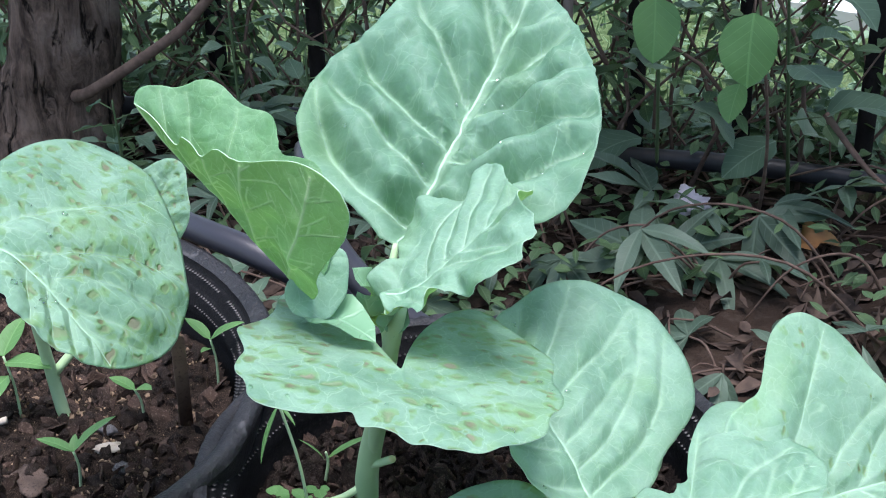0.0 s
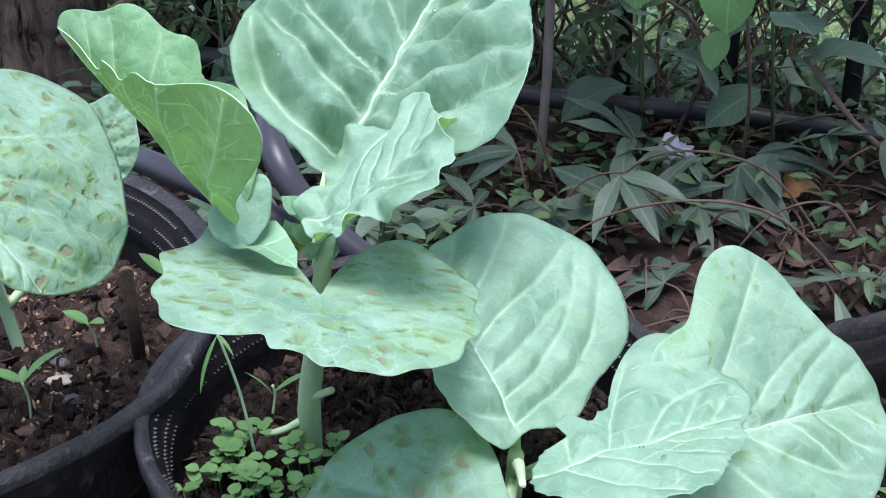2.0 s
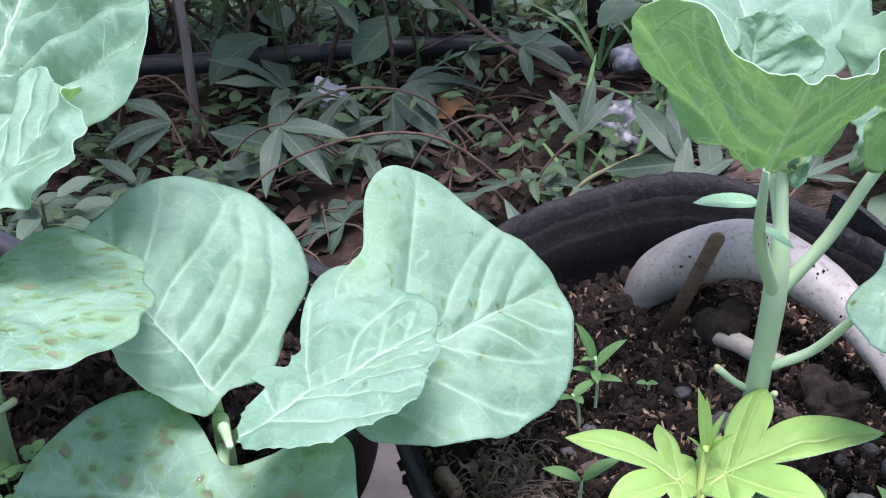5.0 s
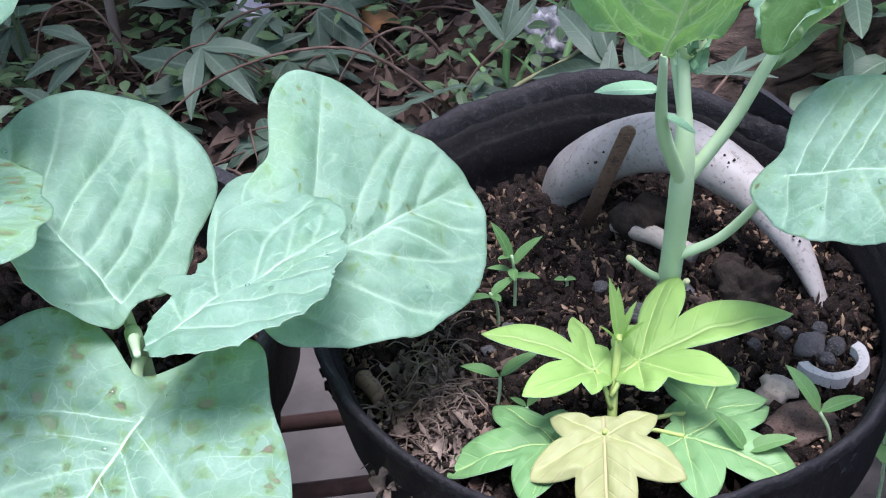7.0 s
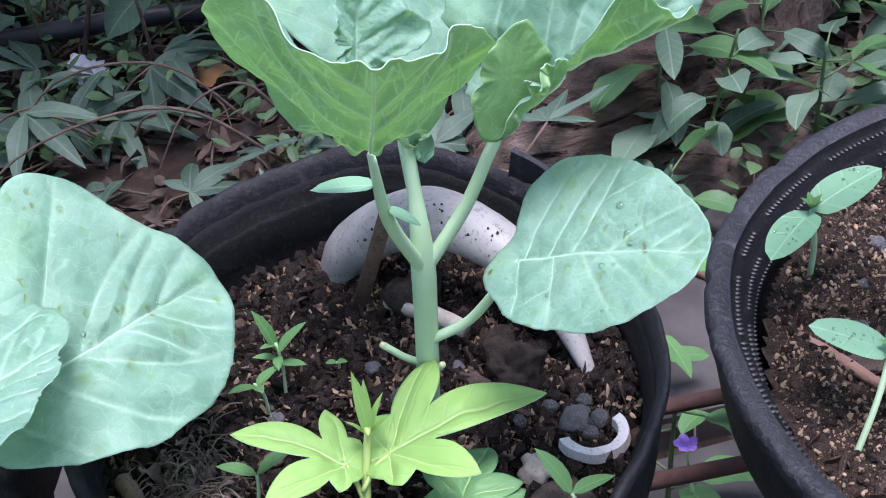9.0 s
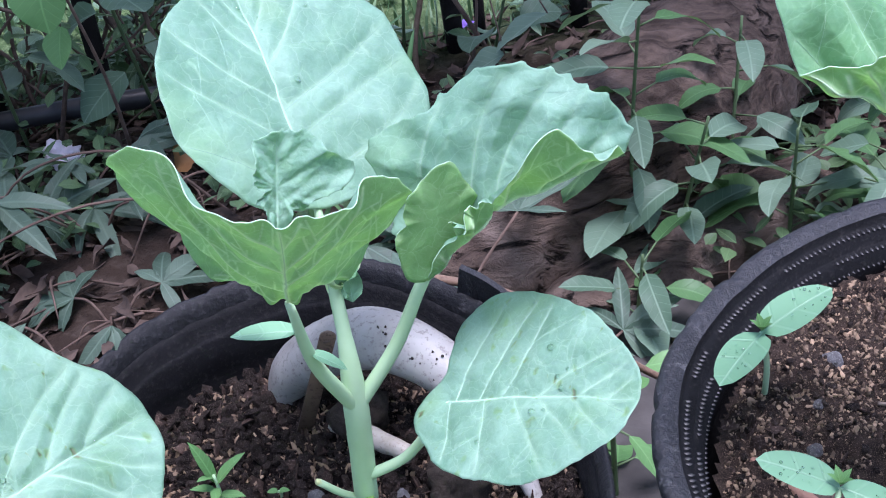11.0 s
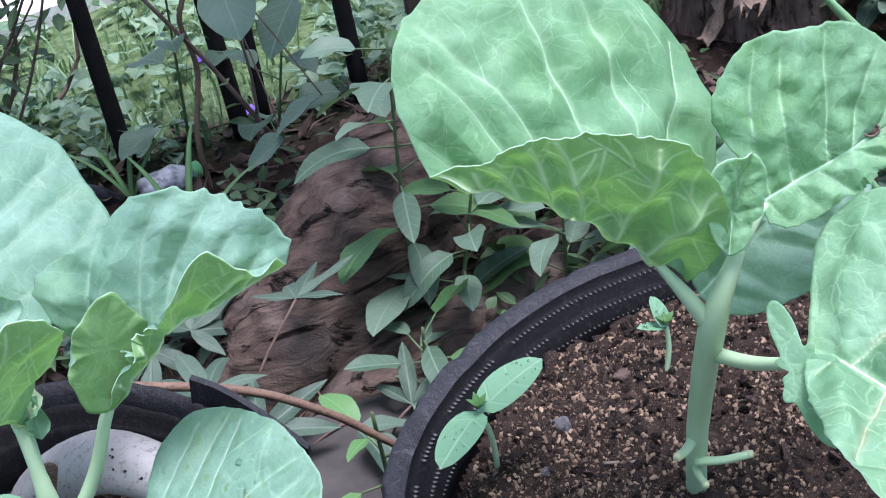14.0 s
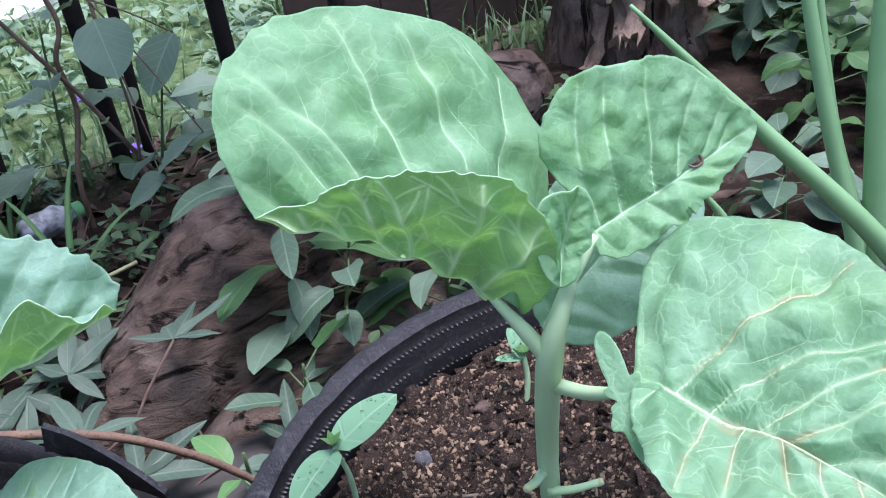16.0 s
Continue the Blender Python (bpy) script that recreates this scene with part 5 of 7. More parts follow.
def litter():
    rnd = random.Random(32)
    forms = [small_leaf(rnd.uniform(0.03, 0.075), rnd.uniform(0.012, 0.035), rnd.uniform(-30, 40), rnd.uniform(-60, 70), 6, 1.0, 0.4, k) for k in range(8)]
    spots, twigs = [], []
    for _ in range(3200):
        x, y = rnd.uniform(-2.2, 1.3), rnd.uniform(0.4, 1.9)
        spots.append((rnd.randrange(8), aim((x, y, ground_at(x, y) + rnd.uniform(0.002, 0.018)), rnd.uniform(0, 360), rnd.uniform(-25, 25), rnd.uniform(-40, 40))))
    stuff_leaves("leaf_litter", spots, forms, litter_mat, "brown dead leaves on the ground", "leaf litter")
    for _ in range(700):
        x, y, a = rnd.uniform(-2.0, 1.2), rnd.uniform(0.4, 1.9), rnd.uniform(0, 6.283)
        s = rnd.uniform(0.04, 0.2)
        z = ground_at(x, y)
        d = np.array((math.cos(a), math.sin(a), 0)) * s
        p = np.array((x, y, z + 0.012))
        twigs.append(tube_mesh([p, p + d * 0.5 + (0, 0, rnd.uniform(0, 0.03)), p + d + (rnd.uniform(-0.03, 0.03), 0, rnd.uniform(0, 0.02))], (rnd.uniform(0.0015, 0.004), 0.001), 5, 3))
    v, f, _ = grouped(twigs)
    tagged(mesh_object("fallen_twigs", v, f, twig_mat), "thin dry twigs on the ground", "twigs", kind="stuff")


litter()


def lawn():
    rnd = random.Random(33)
    parts = []
    for _ in range(9000):
        x, y = rnd.uniform(-3.0, 3.2), 1.75 + 2.9 * rnd.random() ** 1.3
        if (x < 0.1 and y < 1.95) or (x / 0.66) ** 2 + (y - 3.75) ** 2 < 1.05:
            continue
        z, a, h = ground_at(x, y) - 0.005, rnd.uniform(0, 6.283), rnd.uniform(0.03, 0.11)
        w, b = rnd.uniform(0.0022, 0.0045), rnd.uniform(0.2, 1.0) * h
        d, s = np.array((math.cos(a), math.sin(a), 0)), np.array((-math.sin(a), math.cos(a), 0)) * w
        o = np.array((x, y, z))
        m, t = o + d * b * 0.35 + (0, 0, h * 0.65), o + d * b + (0, 0, h)
        parts.append(([o - s, o + s, m + s * 0.8, m - s * 0.8, t], [(0, 1, 2, 3), (3, 2, 4)], [(0.1, 0.1)] * 5))
    v, f, uv = grouped(parts)
    tagged(mesh_object("grass", v, f, grass_mat, None, "", uv, smooth=False), "bright green lawn grass beyond the fence", "grass", kind="stuff")


lawn()


def lawn_weeds():
    """Small round and pointed leaves mixed into the lawn, in clumps with gaps."""
    rnd = random.Random(35)
    forms = [small_leaf(rnd.uniform(0.025, 0.06), rnd.uniform(0.015, 0.035), 12, rnd.uniform(10, 60), 5, 0.8) for _ in range(7)]
    spots = []
    for _ in range(9000):
        x, y = rnd.uniform(-2.6, 2.6), 1.72 + 2.0 * rnd.random() ** 1.2
        g = noise.noise(Vector((x * 3.5, y * 3.5, 2)))
        if g < -0.05 or (x / 0.66) ** 2 + (y - 3.75) ** 2 < 1.05:
            continue
        spots.append((rnd.randrange(7), aim((x, y, ground_at(x, y) + rnd.uniform(0.01, 0.05 + 0.22 * g)), rnd.uniform(0, 360), rnd.uniform(-20, 45), rnd.uniform(-30, 30))))
    stuff_leaves("lawn_weeds", spots, forms, lawn_leaf, "pale green leafy weeds in the lawn", "weeds")


lawn_weeds()
path_mat = rough_material("pale_paving", (0.55, 0.55, 0.56), (0.7, 0.7, 0.7), 9, 0.8, 0.3, 0.003)
pv = []
for k in range(40):
    a = 2 * math.pi * k / 40
    w = 1 + 0.15 * noise.noise(Vector((math.cos(a) * 2, math.sin(a) * 2, 4)))
    pv.append((0.65 * w * math.cos(a), 3.75 + w * math.sin(a), GROUND + 0.05))
pv += [(x, y, z - 0.12) for x, y, z in pv]
tagged(mesh_object("pavement", pv, [tuple(range(40))] + [(k, 40 + k, 40 + (k + 1) % 40, (k + 1) % 40) for k in range(40)], path_mat, smooth=False), "pale sunlit paving beyond the lawn", "pavement", kind="structure")


def vine(at, leaves, seed, size=0.12):
    """A creeping vine: a stem from its root with hand-shaped leaves on stalks."""
    rnd = random.Random(seed)
    x, y = at
    z = ground_at(x, y)
    plant = thing("creeping_vine", (x, y, z), "creeping vine with grey-green star-shaped leaves", "vine", "creeping vines")
    for k, (lx, ly, lz, heading, s) in enumerate(leaves):
        p = np.array((lx, ly, lz))
        tube("stalk", [(x, y, z - 0.01), ((x + lx) / 2, (y + ly) / 2, (z + lz) / 2 + 0.02), p], (0.0025, 0.0018), twig_mat, plant, sides=5, n=4)
        leaf_part("leaf", lobed_leaf(size * s, STAR if (seed + k) % 3 else STAR[:3], 0.22 + 0.10 * rnd.random(), rnd.uniform(0, 24), rnd.uniform(8, 60), seed * 7 + k), vine_leaf, plant, Matrix.Translation(p) @ Matrix.Rotation(radians(rnd.uniform(-5, 38)), 4, "X") @ aim((0, 0, 0), heading, rnd.uniform(-10, 22), rnd.uniform(-20, 20)))


vine((-0.30, 1.32), ((-0.263, 1.25, -0.375, 250, 1.15), (-0.30, 1.34, -0.33, 150, 0.9), (-0.21, 1.36, -0.34, 230, 1.1)), 1, 0.13)
vine((-0.40, 1.40), ((-0.40, 1.40, -0.33, 70, 1.2), (-0.385, 1.22, -0.36, 60, 1.25), (-0.34, 1.25, -0.37, 290, 1.0)), 2, 0.13)
vine((-0.10, 1.40), ((-0.186, 1.40, -0.335, 260, 1.2), (-0.075, 1.40, -0.29, 220, 1.1), (0.02, 1.45, -0.31, 280, 1.0)), 3, 0.12)
vine((-0.03, 1.02), ((-0.03, 1.0, -0.335, 30, 1.0), (0.03, 1.04, -0.36, 300, 1.0), (0.079, 1.02, -0.27, 350, 0.9)), 4, 0.10)
vine((-0.55, 1.25), ((-0.516, 1.2, -0.38, 180, 1.1), (-0.585, 1.3, -0.33, 110, 1.1), (-0.47, 1.12, -0.40, 240, 0.9), (-0.62, 1.15, -0.37, 100, 1.0)), 5, 0.12)
vine((-0.50, 0.95), ((-0.47, 0.93, -0.40, 200, 1.0), (-0.40, 0.9, -0.41, 280, 1.0), (-0.56, 0.98, -0.38, 120, 1.0)), 6, 0.11)
vine((0.20, 0.72), ((0.202, 0.70, -0.28, 20, 1.05), (0.342, 0.78, -0.235, 330, 0.85), (0.25, 0.66, -0.33, 300, 0.9), (0.12, 0.75, -0.34, 80, 1.1)), 7, 0.12)
vine((0.05, 0.85), ((0.0, 0.83, -0.36, 60, 1.0), (0.10, 0.9, -0.35, 330, 1.0), (-0.10, 0.85, -0.39, 100, 1.0), (0.08, 0.76, -0.38, 200, 0.9)), 8, 0.11)
vine((-0.22, 0.95), ((-0.22, 0.93, -0.39, 170, 0.9), (-0.15, 1.0, -0.38, 310, 1.0), (-0.28, 1.02, -0.39, 60, 1.0)), 9, 0.11)
vine((-0.85, 1.20), ((-0.85, 1.18, -0.34, 90, 1.1), (-0.78, 1.1, -0.36, 250, 1.0), (-0.95, 1.25, -0.33, 40, 1.0), (-0.9, 1.05, -0.38, 160, 1.0)), 10, 0.11)
vine((-1.15, 1.25), ((-1.15, 1.2, -0.33, 100, 1.0), (-1.05, 1.15, -0.36, 230, 1.0), (-1.25, 1.3, -0.32, 60, 1.0)), 11, 0.11)
vine((0.38, 0.62), ((0.36, 0.62, -0.34, 240, 1.0), (0.44, 0.66, -0.36, 300, 1.0)), 12, 0.11)


rnd = random.Random(55)
for k in range(8):
    x, y = rnd.uniform(-1.3, 0.35), rnd.uniform(0.72, 1.5)
    z = ground_at(x, y)
    vine((x, y), [(x + rnd.uniform(-0.13, 0.13), y + rnd.uniform(-0.1, 0.08), z + rnd.uniform(0.04, 0.17), rnd.uniform(0, 360), rnd.uniform(0.7, 1.25)) for _ in range(3)], 20 + k, 0.12)


def arching_stems():
    """Long dry stems that loop over the ground below the fence."""
    rnd = random.Random(36)
    parts = []
    for _ in range(15):
        x, y, a = rnd.uniform(-1.5, 0.5), rnd.uniform(0.9, 1.65), rnd.uniform(-0.7, 0.7)
        s, h = rnd.choice((-1, 1)) * rnd.uniform(0.2, 0.6), rnd.uniform(0.03, 0.16)
        z = ground_at(x, y)
        pts = [(x, y, z - 0.01), (x + s * 0.3, y + 0.3 * s * a * 0.4, z + h), (x + s * 0.7, y + 0.7 * s * a * 0.4, z + h * 0.8 + rnd.uniform(-0.02, 0.03)), (x + s, y + s * a * 0.4, ground_at(x + s, y) + 0.005)]
        parts.append(tube_mesh(pts, (rnd.uniform(0.002, 0.0035), 0.0022, 0.0015), 6, 6))
    v, f, _ = grouped(parts)
    tagged(mesh_object("arching_stems", v, f, twig_mat), "dry brown stems looping over the litter", "stems", kind="stuff")


arching_stems()


def sprigs():
    rnd = random.Random(34)
    forms = [small_leaf(rnd.uniform(0.02, 0.045), rnd.uniform(0.01, 0.025), 10, rnd.uniform(10, 50), 5) for _ in range(6)]
    spots = []
    for _ in range(760):
        x, y = rnd.uniform(-2.0, 1.2), rnd.uniform(0.6, 1.7)
        if noise.noise(Vector((x * 2, y * 2, 7))) < 0.0:
            continue
        for _ in range(6):
            spots.append((rnd.randrange(6), aim((x + rnd.gauss(0, 0.025), y + rnd.gauss(0, 0.025), ground_at(x, y) + rnd.uniform(0.02, 0.1)), rnd.uniform(0, 360), rnd.uniform(-30, 35), rnd.uniform(-20, 20))))
    stuff_leaves("ground_sprigs", spots, forms, hedge_leaf, "low green sprigs among the litter", "weeds")


sprigs()


def weed(base, top, count, size, seed, label, width=0.42, mat=None, spread=0.03, bend=(0, 0, 0)):
    """An upright weed: a stem with stalked oval leaves all the way up."""
    rnd = random.Random(seed)
    b, t = np.array(base, float), np.array(top, float)
    plant = thing("weed", base, label, "weed", "weeds")
    mid = (b + t) / 2 + np.array(bend)
    pts = [b, mid, t]
    tube("stem", pts, (0.004, 0.003, 0.002), weed_stem, plant, sides=6, n=8)
    line = smooth_line(pts, 12)
    for k in range(count):
        u = 0.18 + 0.82 * (k + rnd.random()) / count
        p = line[min(int(u * (len(line) - 1)), len(line) - 1)]
        h = k * 137.5 + rnd.uniform(-25, 25)
        s = size * rnd.uniform(0.75, 1.2) * (1.1 - 0.35 * u)
        form = small_leaf(s, s * width * rnd.uniform(0.85, 1.15), rnd.uniform(4, 22), rnd.uniform(10, 75), 10, 0.62, 0.14, k)
        reach = np.array((-math.sin(radians(h)), math.cos(radians(h)), 0.25)) * spread * rnd.uniform(0.5, 1.3)
        tube("stalk", [p, p + reach], (0.0016, 0.0012), weed_stem, plant, sides=5, n=2)
        leaf_part("leaf", form, mat or (weed_leaf if rnd.random() < 0.62 else green_weed), plant, aim(p + reach, h, rnd.uniform(-25, 30), rnd.uniform(-25, 25)))
    return plant


oval = "upright weed with dull green oval leaves"
weed((0.515, 0.88, -0.44), (0.53, 0.83, 0.06), 20, 0.12, 41, oval, spread=0.035, bend=(0.0, 0.02, 0))
weed((0.56, 0.86, -0.44), (0.60, 0.80, -0.16), 12, 0.12, 42, oval, 0.40, spread=0.035)
weed((0.73, 0.84, -0.44), (0.72, 0.80, -0.20), 14, 0.115, 43, oval, 0.45, spread=0.04)
weed((0.82, 0.78, -0.44), (0.84, 0.74, -0.22), 18, 0.105, 44, oval, 0.45, spread=0.04)
weed((0.68, 0.95, -0.42), (0.70, 0.95, -0.10), 10, 0.10, 45, oval, 0.45, spread=0.04)
weed((0.47, 0.72, -0.45), (0.48, 0.70, -0.28), 11, 0.10, 46, oval, 0.42, spread=0.03)
weed((0.92, 0.9, -0.44), (0.95, 0.88, -0.15), 20, 0.105, 47, oval, 0.45, spread=0.04)
weed((0.36, 0.42, -0.44), (0.345, 0.36, -0.12), 10, 0.07, 48, "seedling weed with bright green leaves between the pots", 0.45, seedling_leaf, 0.03)
weed((0.33, 0.25, -0.44), (0.325, 0.2, -0.2), 8, 0.07, 49, "seedling weed with bright green leaves between the pots", 0.5, seedling_leaf, 0.03)
weed((0.30, 1.72, -0.46), (0.33, 1.62, -0.06), 6, 0.09, 50, "fence-side weed with broad heart-shaped leaves", 0.8, weed_leaf, 0.05)
weed((0.45, 1.6, -0.44), (0.5, 1.5, -0.15), 6, 0.09, 51, "fence-side weed with broad heart-shaped leaves", 0.8, weed_leaf, 0.05)
weed((-0.17, 1.62, -0.45), (-0.2, 1.35, 0.15), 9, 0.13, 52, "climbing weed with large ovate leaves", 0.72, weed_leaf, 0.05)
weed((-0.42, 1.62, -0.45), (-0.4, 1.38, 0.16), 9, 0.12, 53, "climbing weed with large ovate leaves", 0.72, weed_leaf, 0.05)
for i, (x, y, h) in enumerate(((-1.40, 1.30, 0.25), (-1.22, 1.45, 0.4), (-1.05, 1.40, 0.35), (-0.9, 1.5, 0.45), (-0.75, 1.45, 0.4), (-1.3, 1.1, 0.2), (-1.1, 1.0, 0.15), (-0.75, 1.05, 0.16), (-0.95, 0.9, 0.14))):
    weed((x, y, ground_at(x, y)), (x + 0.03, y - 0.05, ground_at(x, y) + h), 12, 0.075, 60 + i, "leafy undergrowth weed below the fence", 0.5, weed_leaf, 0.04)
rnd = random.Random(77)
count = 0
while count < 30:
    x, y = rnd.uniform(1.25, 2.3), rnd.uniform(0.85, 1.7)
    if x < 1.36 + (y - 1) * 0.66:
        continue
    z = ground_at(x, y)
    weed((x, y, z), (x + rnd.uniform(-0.05, 0.05), y - 0.05, z + rnd.uniform(0.15, 0.5)), 16, rnd.uniform(0.06, 0.1), 80 + count, "leafy green shrub beside the board fence", 0.6, green_weed if count % 2 else weed_leaf, 0.045)
    count += 1


def climber(base, leaves, label, mat, size_stem=0.004):
    """A thin climbing stem with large stalked leaves at given places: point, heading, pitch, length, width."""
    plant = thing("climbing_weed", base, label, "weed", "climbing weeds")
    top = np.array(leaves[0][0])
    tube("stem", [base, (np.array(base) + top) / 2 + (0.02, 0, 0), top + (0, 0.02, 0.05)], (size_stem, size_stem * 0.7, 0.002), twig_mat, plant, sides=6, n=8)
    for k, (at, heading, pitch, length, width) in enumerate(leaves):
        tube("stalk", [top + (0, 0.02, 0.03), (top + at) / 2 + (0, 0.01, 0.02), at], (0.0018, 0.0014), twig_mat, plant, sides=5, n=4)
        leaf_part("leaf", small_leaf(length, width, 14, 22, 10, 0.6, 0.08, k), mat, plant, aim(at, heading, pitch, 10 - 20 * (k % 2)))


climber((0.42, 1.62, -0.44), (((0.415, 1.52, -0.04), 185, -48, 0.11, 0.10), ((0.535, 1.50, -0.09), 120, -40, 0.12, 0.085), ((0.53, 1.40, -0.24), 95, -20, 0.11, 0.075), ((0.45, 1.40, -0.30), 80, -25, 0.09, 0.07)), "climbing weed with grey-green heart-shaped leaves", heart_leaf)
climber((-0.22, 1.5, -0.44), (((-0.232, 1.2, 0.06), 175, -65, 0.11, 0.09), ((-0.405, 1.4, 0.02), 190, -60, 0.11, 0.08), ((-0.26, 1.4, -0.12), 160, -50, 0.07, 0.055)), "climbing weed with grey-green heart-shaped leaves", seedling_leaf)
stem_brown = thing("dry_vine", (0.32, 1.6, -0.44), "twisted dry reddish-brown vine stem", "vine")
tube("stem", [(0.315, 1.6, -0.46), (0.318, 1.6, -0.34), (0.350, 1.62, -0.22), (0.340, 1.6, -0.12), (0.361, 1.6, -0.05), (0.33, 1.6, 0.1), (0.35, 1.62, 0.4)], (0.006, 0.005, 0.004), wood_mat, stem_brown, sides=7, n=6, lump=0.2)
tube("stem", [(0.20, 1.7, 0.02), (0.40, 1.66, 0.03), (0.55, 1.68, 0.06), (0.70, 1.7, 0.12)], (0.006, 0.005, 0.004), wood_mat, stem_brown, sides=7, n=6, lump=0.2)

# ---- between and behind the pots ----
rack = thing("plant_rack", (0.2, 0.02, GROUND), "rusty iron rack that carries the pots", "rack")
for y in (0.165, 0.085, -0.02, -0.15):
    tube("bar", [(-0.62, y, -0.17), (0.19, y + 0.004, -0.172), (1.0, y, -0.17)], (0.007, 0.007), rust_mat, rack, sides=10, n=10, lump=0.1)
for x in (-0.6, 0.2, 0.98):
    for y in (-0.15, 0.16):
        tube("leg", [(x, y, GROUND - 0.02), (x, y, -0.18)], (0.01, 0.01), rust_mat, rack, sides=8, n=4)
    tube("crossbar", [(x, -0.18, -0.187), (x, 0.19, -0.187)], (0.008, 0.008), rust_mat, rack, sides=8, n=4)
for i, (x, y, w, d) in enumerate(((-0.2, 0.42, 0.5, 0.4), (0.42, 0.55, 0.52, 0.38), (0.33, 0.12, 0.46, 0.38))):
    bm = bmesh.new()
    bmesh.ops.create_cube(bm, size=1.0)
    for vv in bm.verts:
        vv.co = Vector((vv.co.x * w, vv.co.y * d, vv.co.z * 0.05))
    bmesh.ops.bevel(bm, geom=bm.edges[:], offset=0.008, segments=2, affect="EDGES")
    me = bpy.data.meshes.new("paving_slab")
    bm.to_mesh(me)
    bm.free()
    me.materials.append(slab_mat)
    slab = new("paving_slab", me)
    slab.location = (x, y, GROUND + 0.03 + 0.004 * i)
    slab.rotation_euler = (0, 0, 0.05 * i)
    tagged(slab, "grey weathered concrete slab on the ground", "slab", "paving slabs")
hose = thing("hose", (-0.6, 0.32, 0.05), "thick grey-blue hose looped behind the pots", "hose")
tube("hose", [(-1.0, 0.42, 0.02), (-0.78, 0.38, 0.06), (-0.655, 0.32, 0.075), (-0.586, 0.305, 0.062), (-0.52, 0.31, 0.03), (-0.42, 0.33, -0.05)], (0.0135, 0.0135), hose_mat, hose, sides=14)
tube("hose", [(-0.60, 0.42, 0.13), (-0.545, 0.31, 0.118), (-0.504, 0.29, 0.07), (-0.44, 0.29, 0.02), (-0.36, 0.32, -0.03), (-0.2, 0.36, -0.12)], (0.0135, 0.0135), hose_mat, hose, sides=14)
fallen = thing("fallen_branch", (0.28, 0.30, -0.05), "thin brown branch lying behind the pots", "branch")
tube("branch", [(0.10, 0.34, 0.02), (0.227, 0.31, -0.012), (0.30, 0.30, -0.06), (0.36, 0.30, -0.125), (0.44, 0.32, -0.2)], (0.0042, 0.004, 0.0036, 0.003), wood_mat, fallen, sides=8, lump=0.12)
flap = thing("rubber_flap", (0.22, 0.18, 0.04), "torn flap of tyre rubber standing off the rim", "rubber flap")
low = smooth_line(local(flap, [(0.188, 0.205, 0.028), (0.215, 0.19, 0.032), (0.24, 0.166, 0.034), (0.262, 0.142, 0.03)]), 5)
high = smooth_line(local(flap, [(0.196, 0.196, 0.088), (0.215, 0.184, 0.078), (0.24, 0.163, 0.058), (0.262, 0.141, 0.036)]), 5)
face = np.vstack([low, high])
n = len(low)
v = np.vstack([face, face + (0.003, 0.005, 0.0)])
f = [(i, i + 1, n + i + 1, n + i) for i in range(n - 1)] + [(2 * n + i, 3 * n + i, 3 * n + i + 1, 2 * n + i + 1) for i in range(n - 1)]
f += [(n + i, n + i + 1, 3 * n + i + 1, 3 * n + i) for i in range(n - 1)] + [(0, n, 3 * n, 2 * n), (n - 1, 3 * n - 1, 4 * n - 1, 2 * n - 1)]
mesh_object("flap", v, f, rubber_worn, flap, smooth=False)


def crumple(name, at, size, mat, label, category, seed):
    v, f = lump_mesh(size, seed, 4, 0.9)
    ob = mesh_object(name, v, f, mat)
    ob.location = at
    return tagged(ob, label, category)


crumple("plastic_bag", (0.165, 1.2, -0.37), (0.035, 0.025, 0.05), bag_mat, "crumpled clear plastic bag on the ground", "plastic bag", 3)
crumple("plastic_bag", (0.17, 1.27, -0.38), (0.040, 0.025, 0.028), bag_mat, "crumpled clear plastic bag on the ground", "plastic bag", 4)
crumple("paper_scrap", (-0.345, 1.5, -0.395), (0.028, 0.02, 0.02), petal_mat, "crumpled pale pink paper scrap among the vines", "paper scrap", 5)
crumple("paper_scrap", (0.68, 1.12, -0.27), (0.02, 0.015, 0.015), petal_mat, "crumpled pale pink paper scrap on the log", "paper scrap", 6)
def lathe(rows, sides=20):
    """Verts and faces turned round the y axis from (y, radius) rows."""
    v = [(r * math.cos(2 * math.pi * j / sides), y, r * math.sin(2 * math.pi * j / sides)) for y, r in rows for j in range(sides)]
    f = [(i * sides + j, i * sides + (j + 1) % sides, (i + 1) * sides + (j + 1) % sides, (i + 1) * sides + j) for i in range(len(rows) - 1) for j in range(sides)]
    return np.array(v), f + [tuple(range(sides))[::-1], tuple((len(rows) - 1) * sides + j for j in range(sides))]


bottle = thing("plastic_bottle", (0.19, 1.545, -0.395), "crushed grey plastic bottle with a green cap", "bottle")
lie = Matrix.Rotation(radians(-72), 4, "Z")
for name, rows, mat in (("body", [(0.0, 0.012), (0.004, 0.024), (0.03, 0.028), (0.05, 0.026), (0.07, 0.029), (0.085, 0.022), (0.098, 0.013), (0.104, 0.012)], bag_mat), ("cap", [(0.102, 0.014), (0.104, 0.0165), (0.119, 0.0165), (0.121, 0.014)], cap_mat)):
    v, f = lathe(rows)
    v, f = turned((v, f), lie)
    mesh_object(name, v, f, mat, bottle)
pale_runner = thing("runner_stem", (0.07, 1.0, -0.35), "pale creeping runner stem over the litter", "stem")
tube("runner", [(0.03, 1.0, -0.40), (0.085, 1.0, -0.337), (0.161, 1.0, -0.302), (0.25, 1.0, -0.25), (0.34, 1.02, -0.24)], (0.003, 0.0035, 0.0035, 0.003), runner_mat, pale_runner, sides=7)
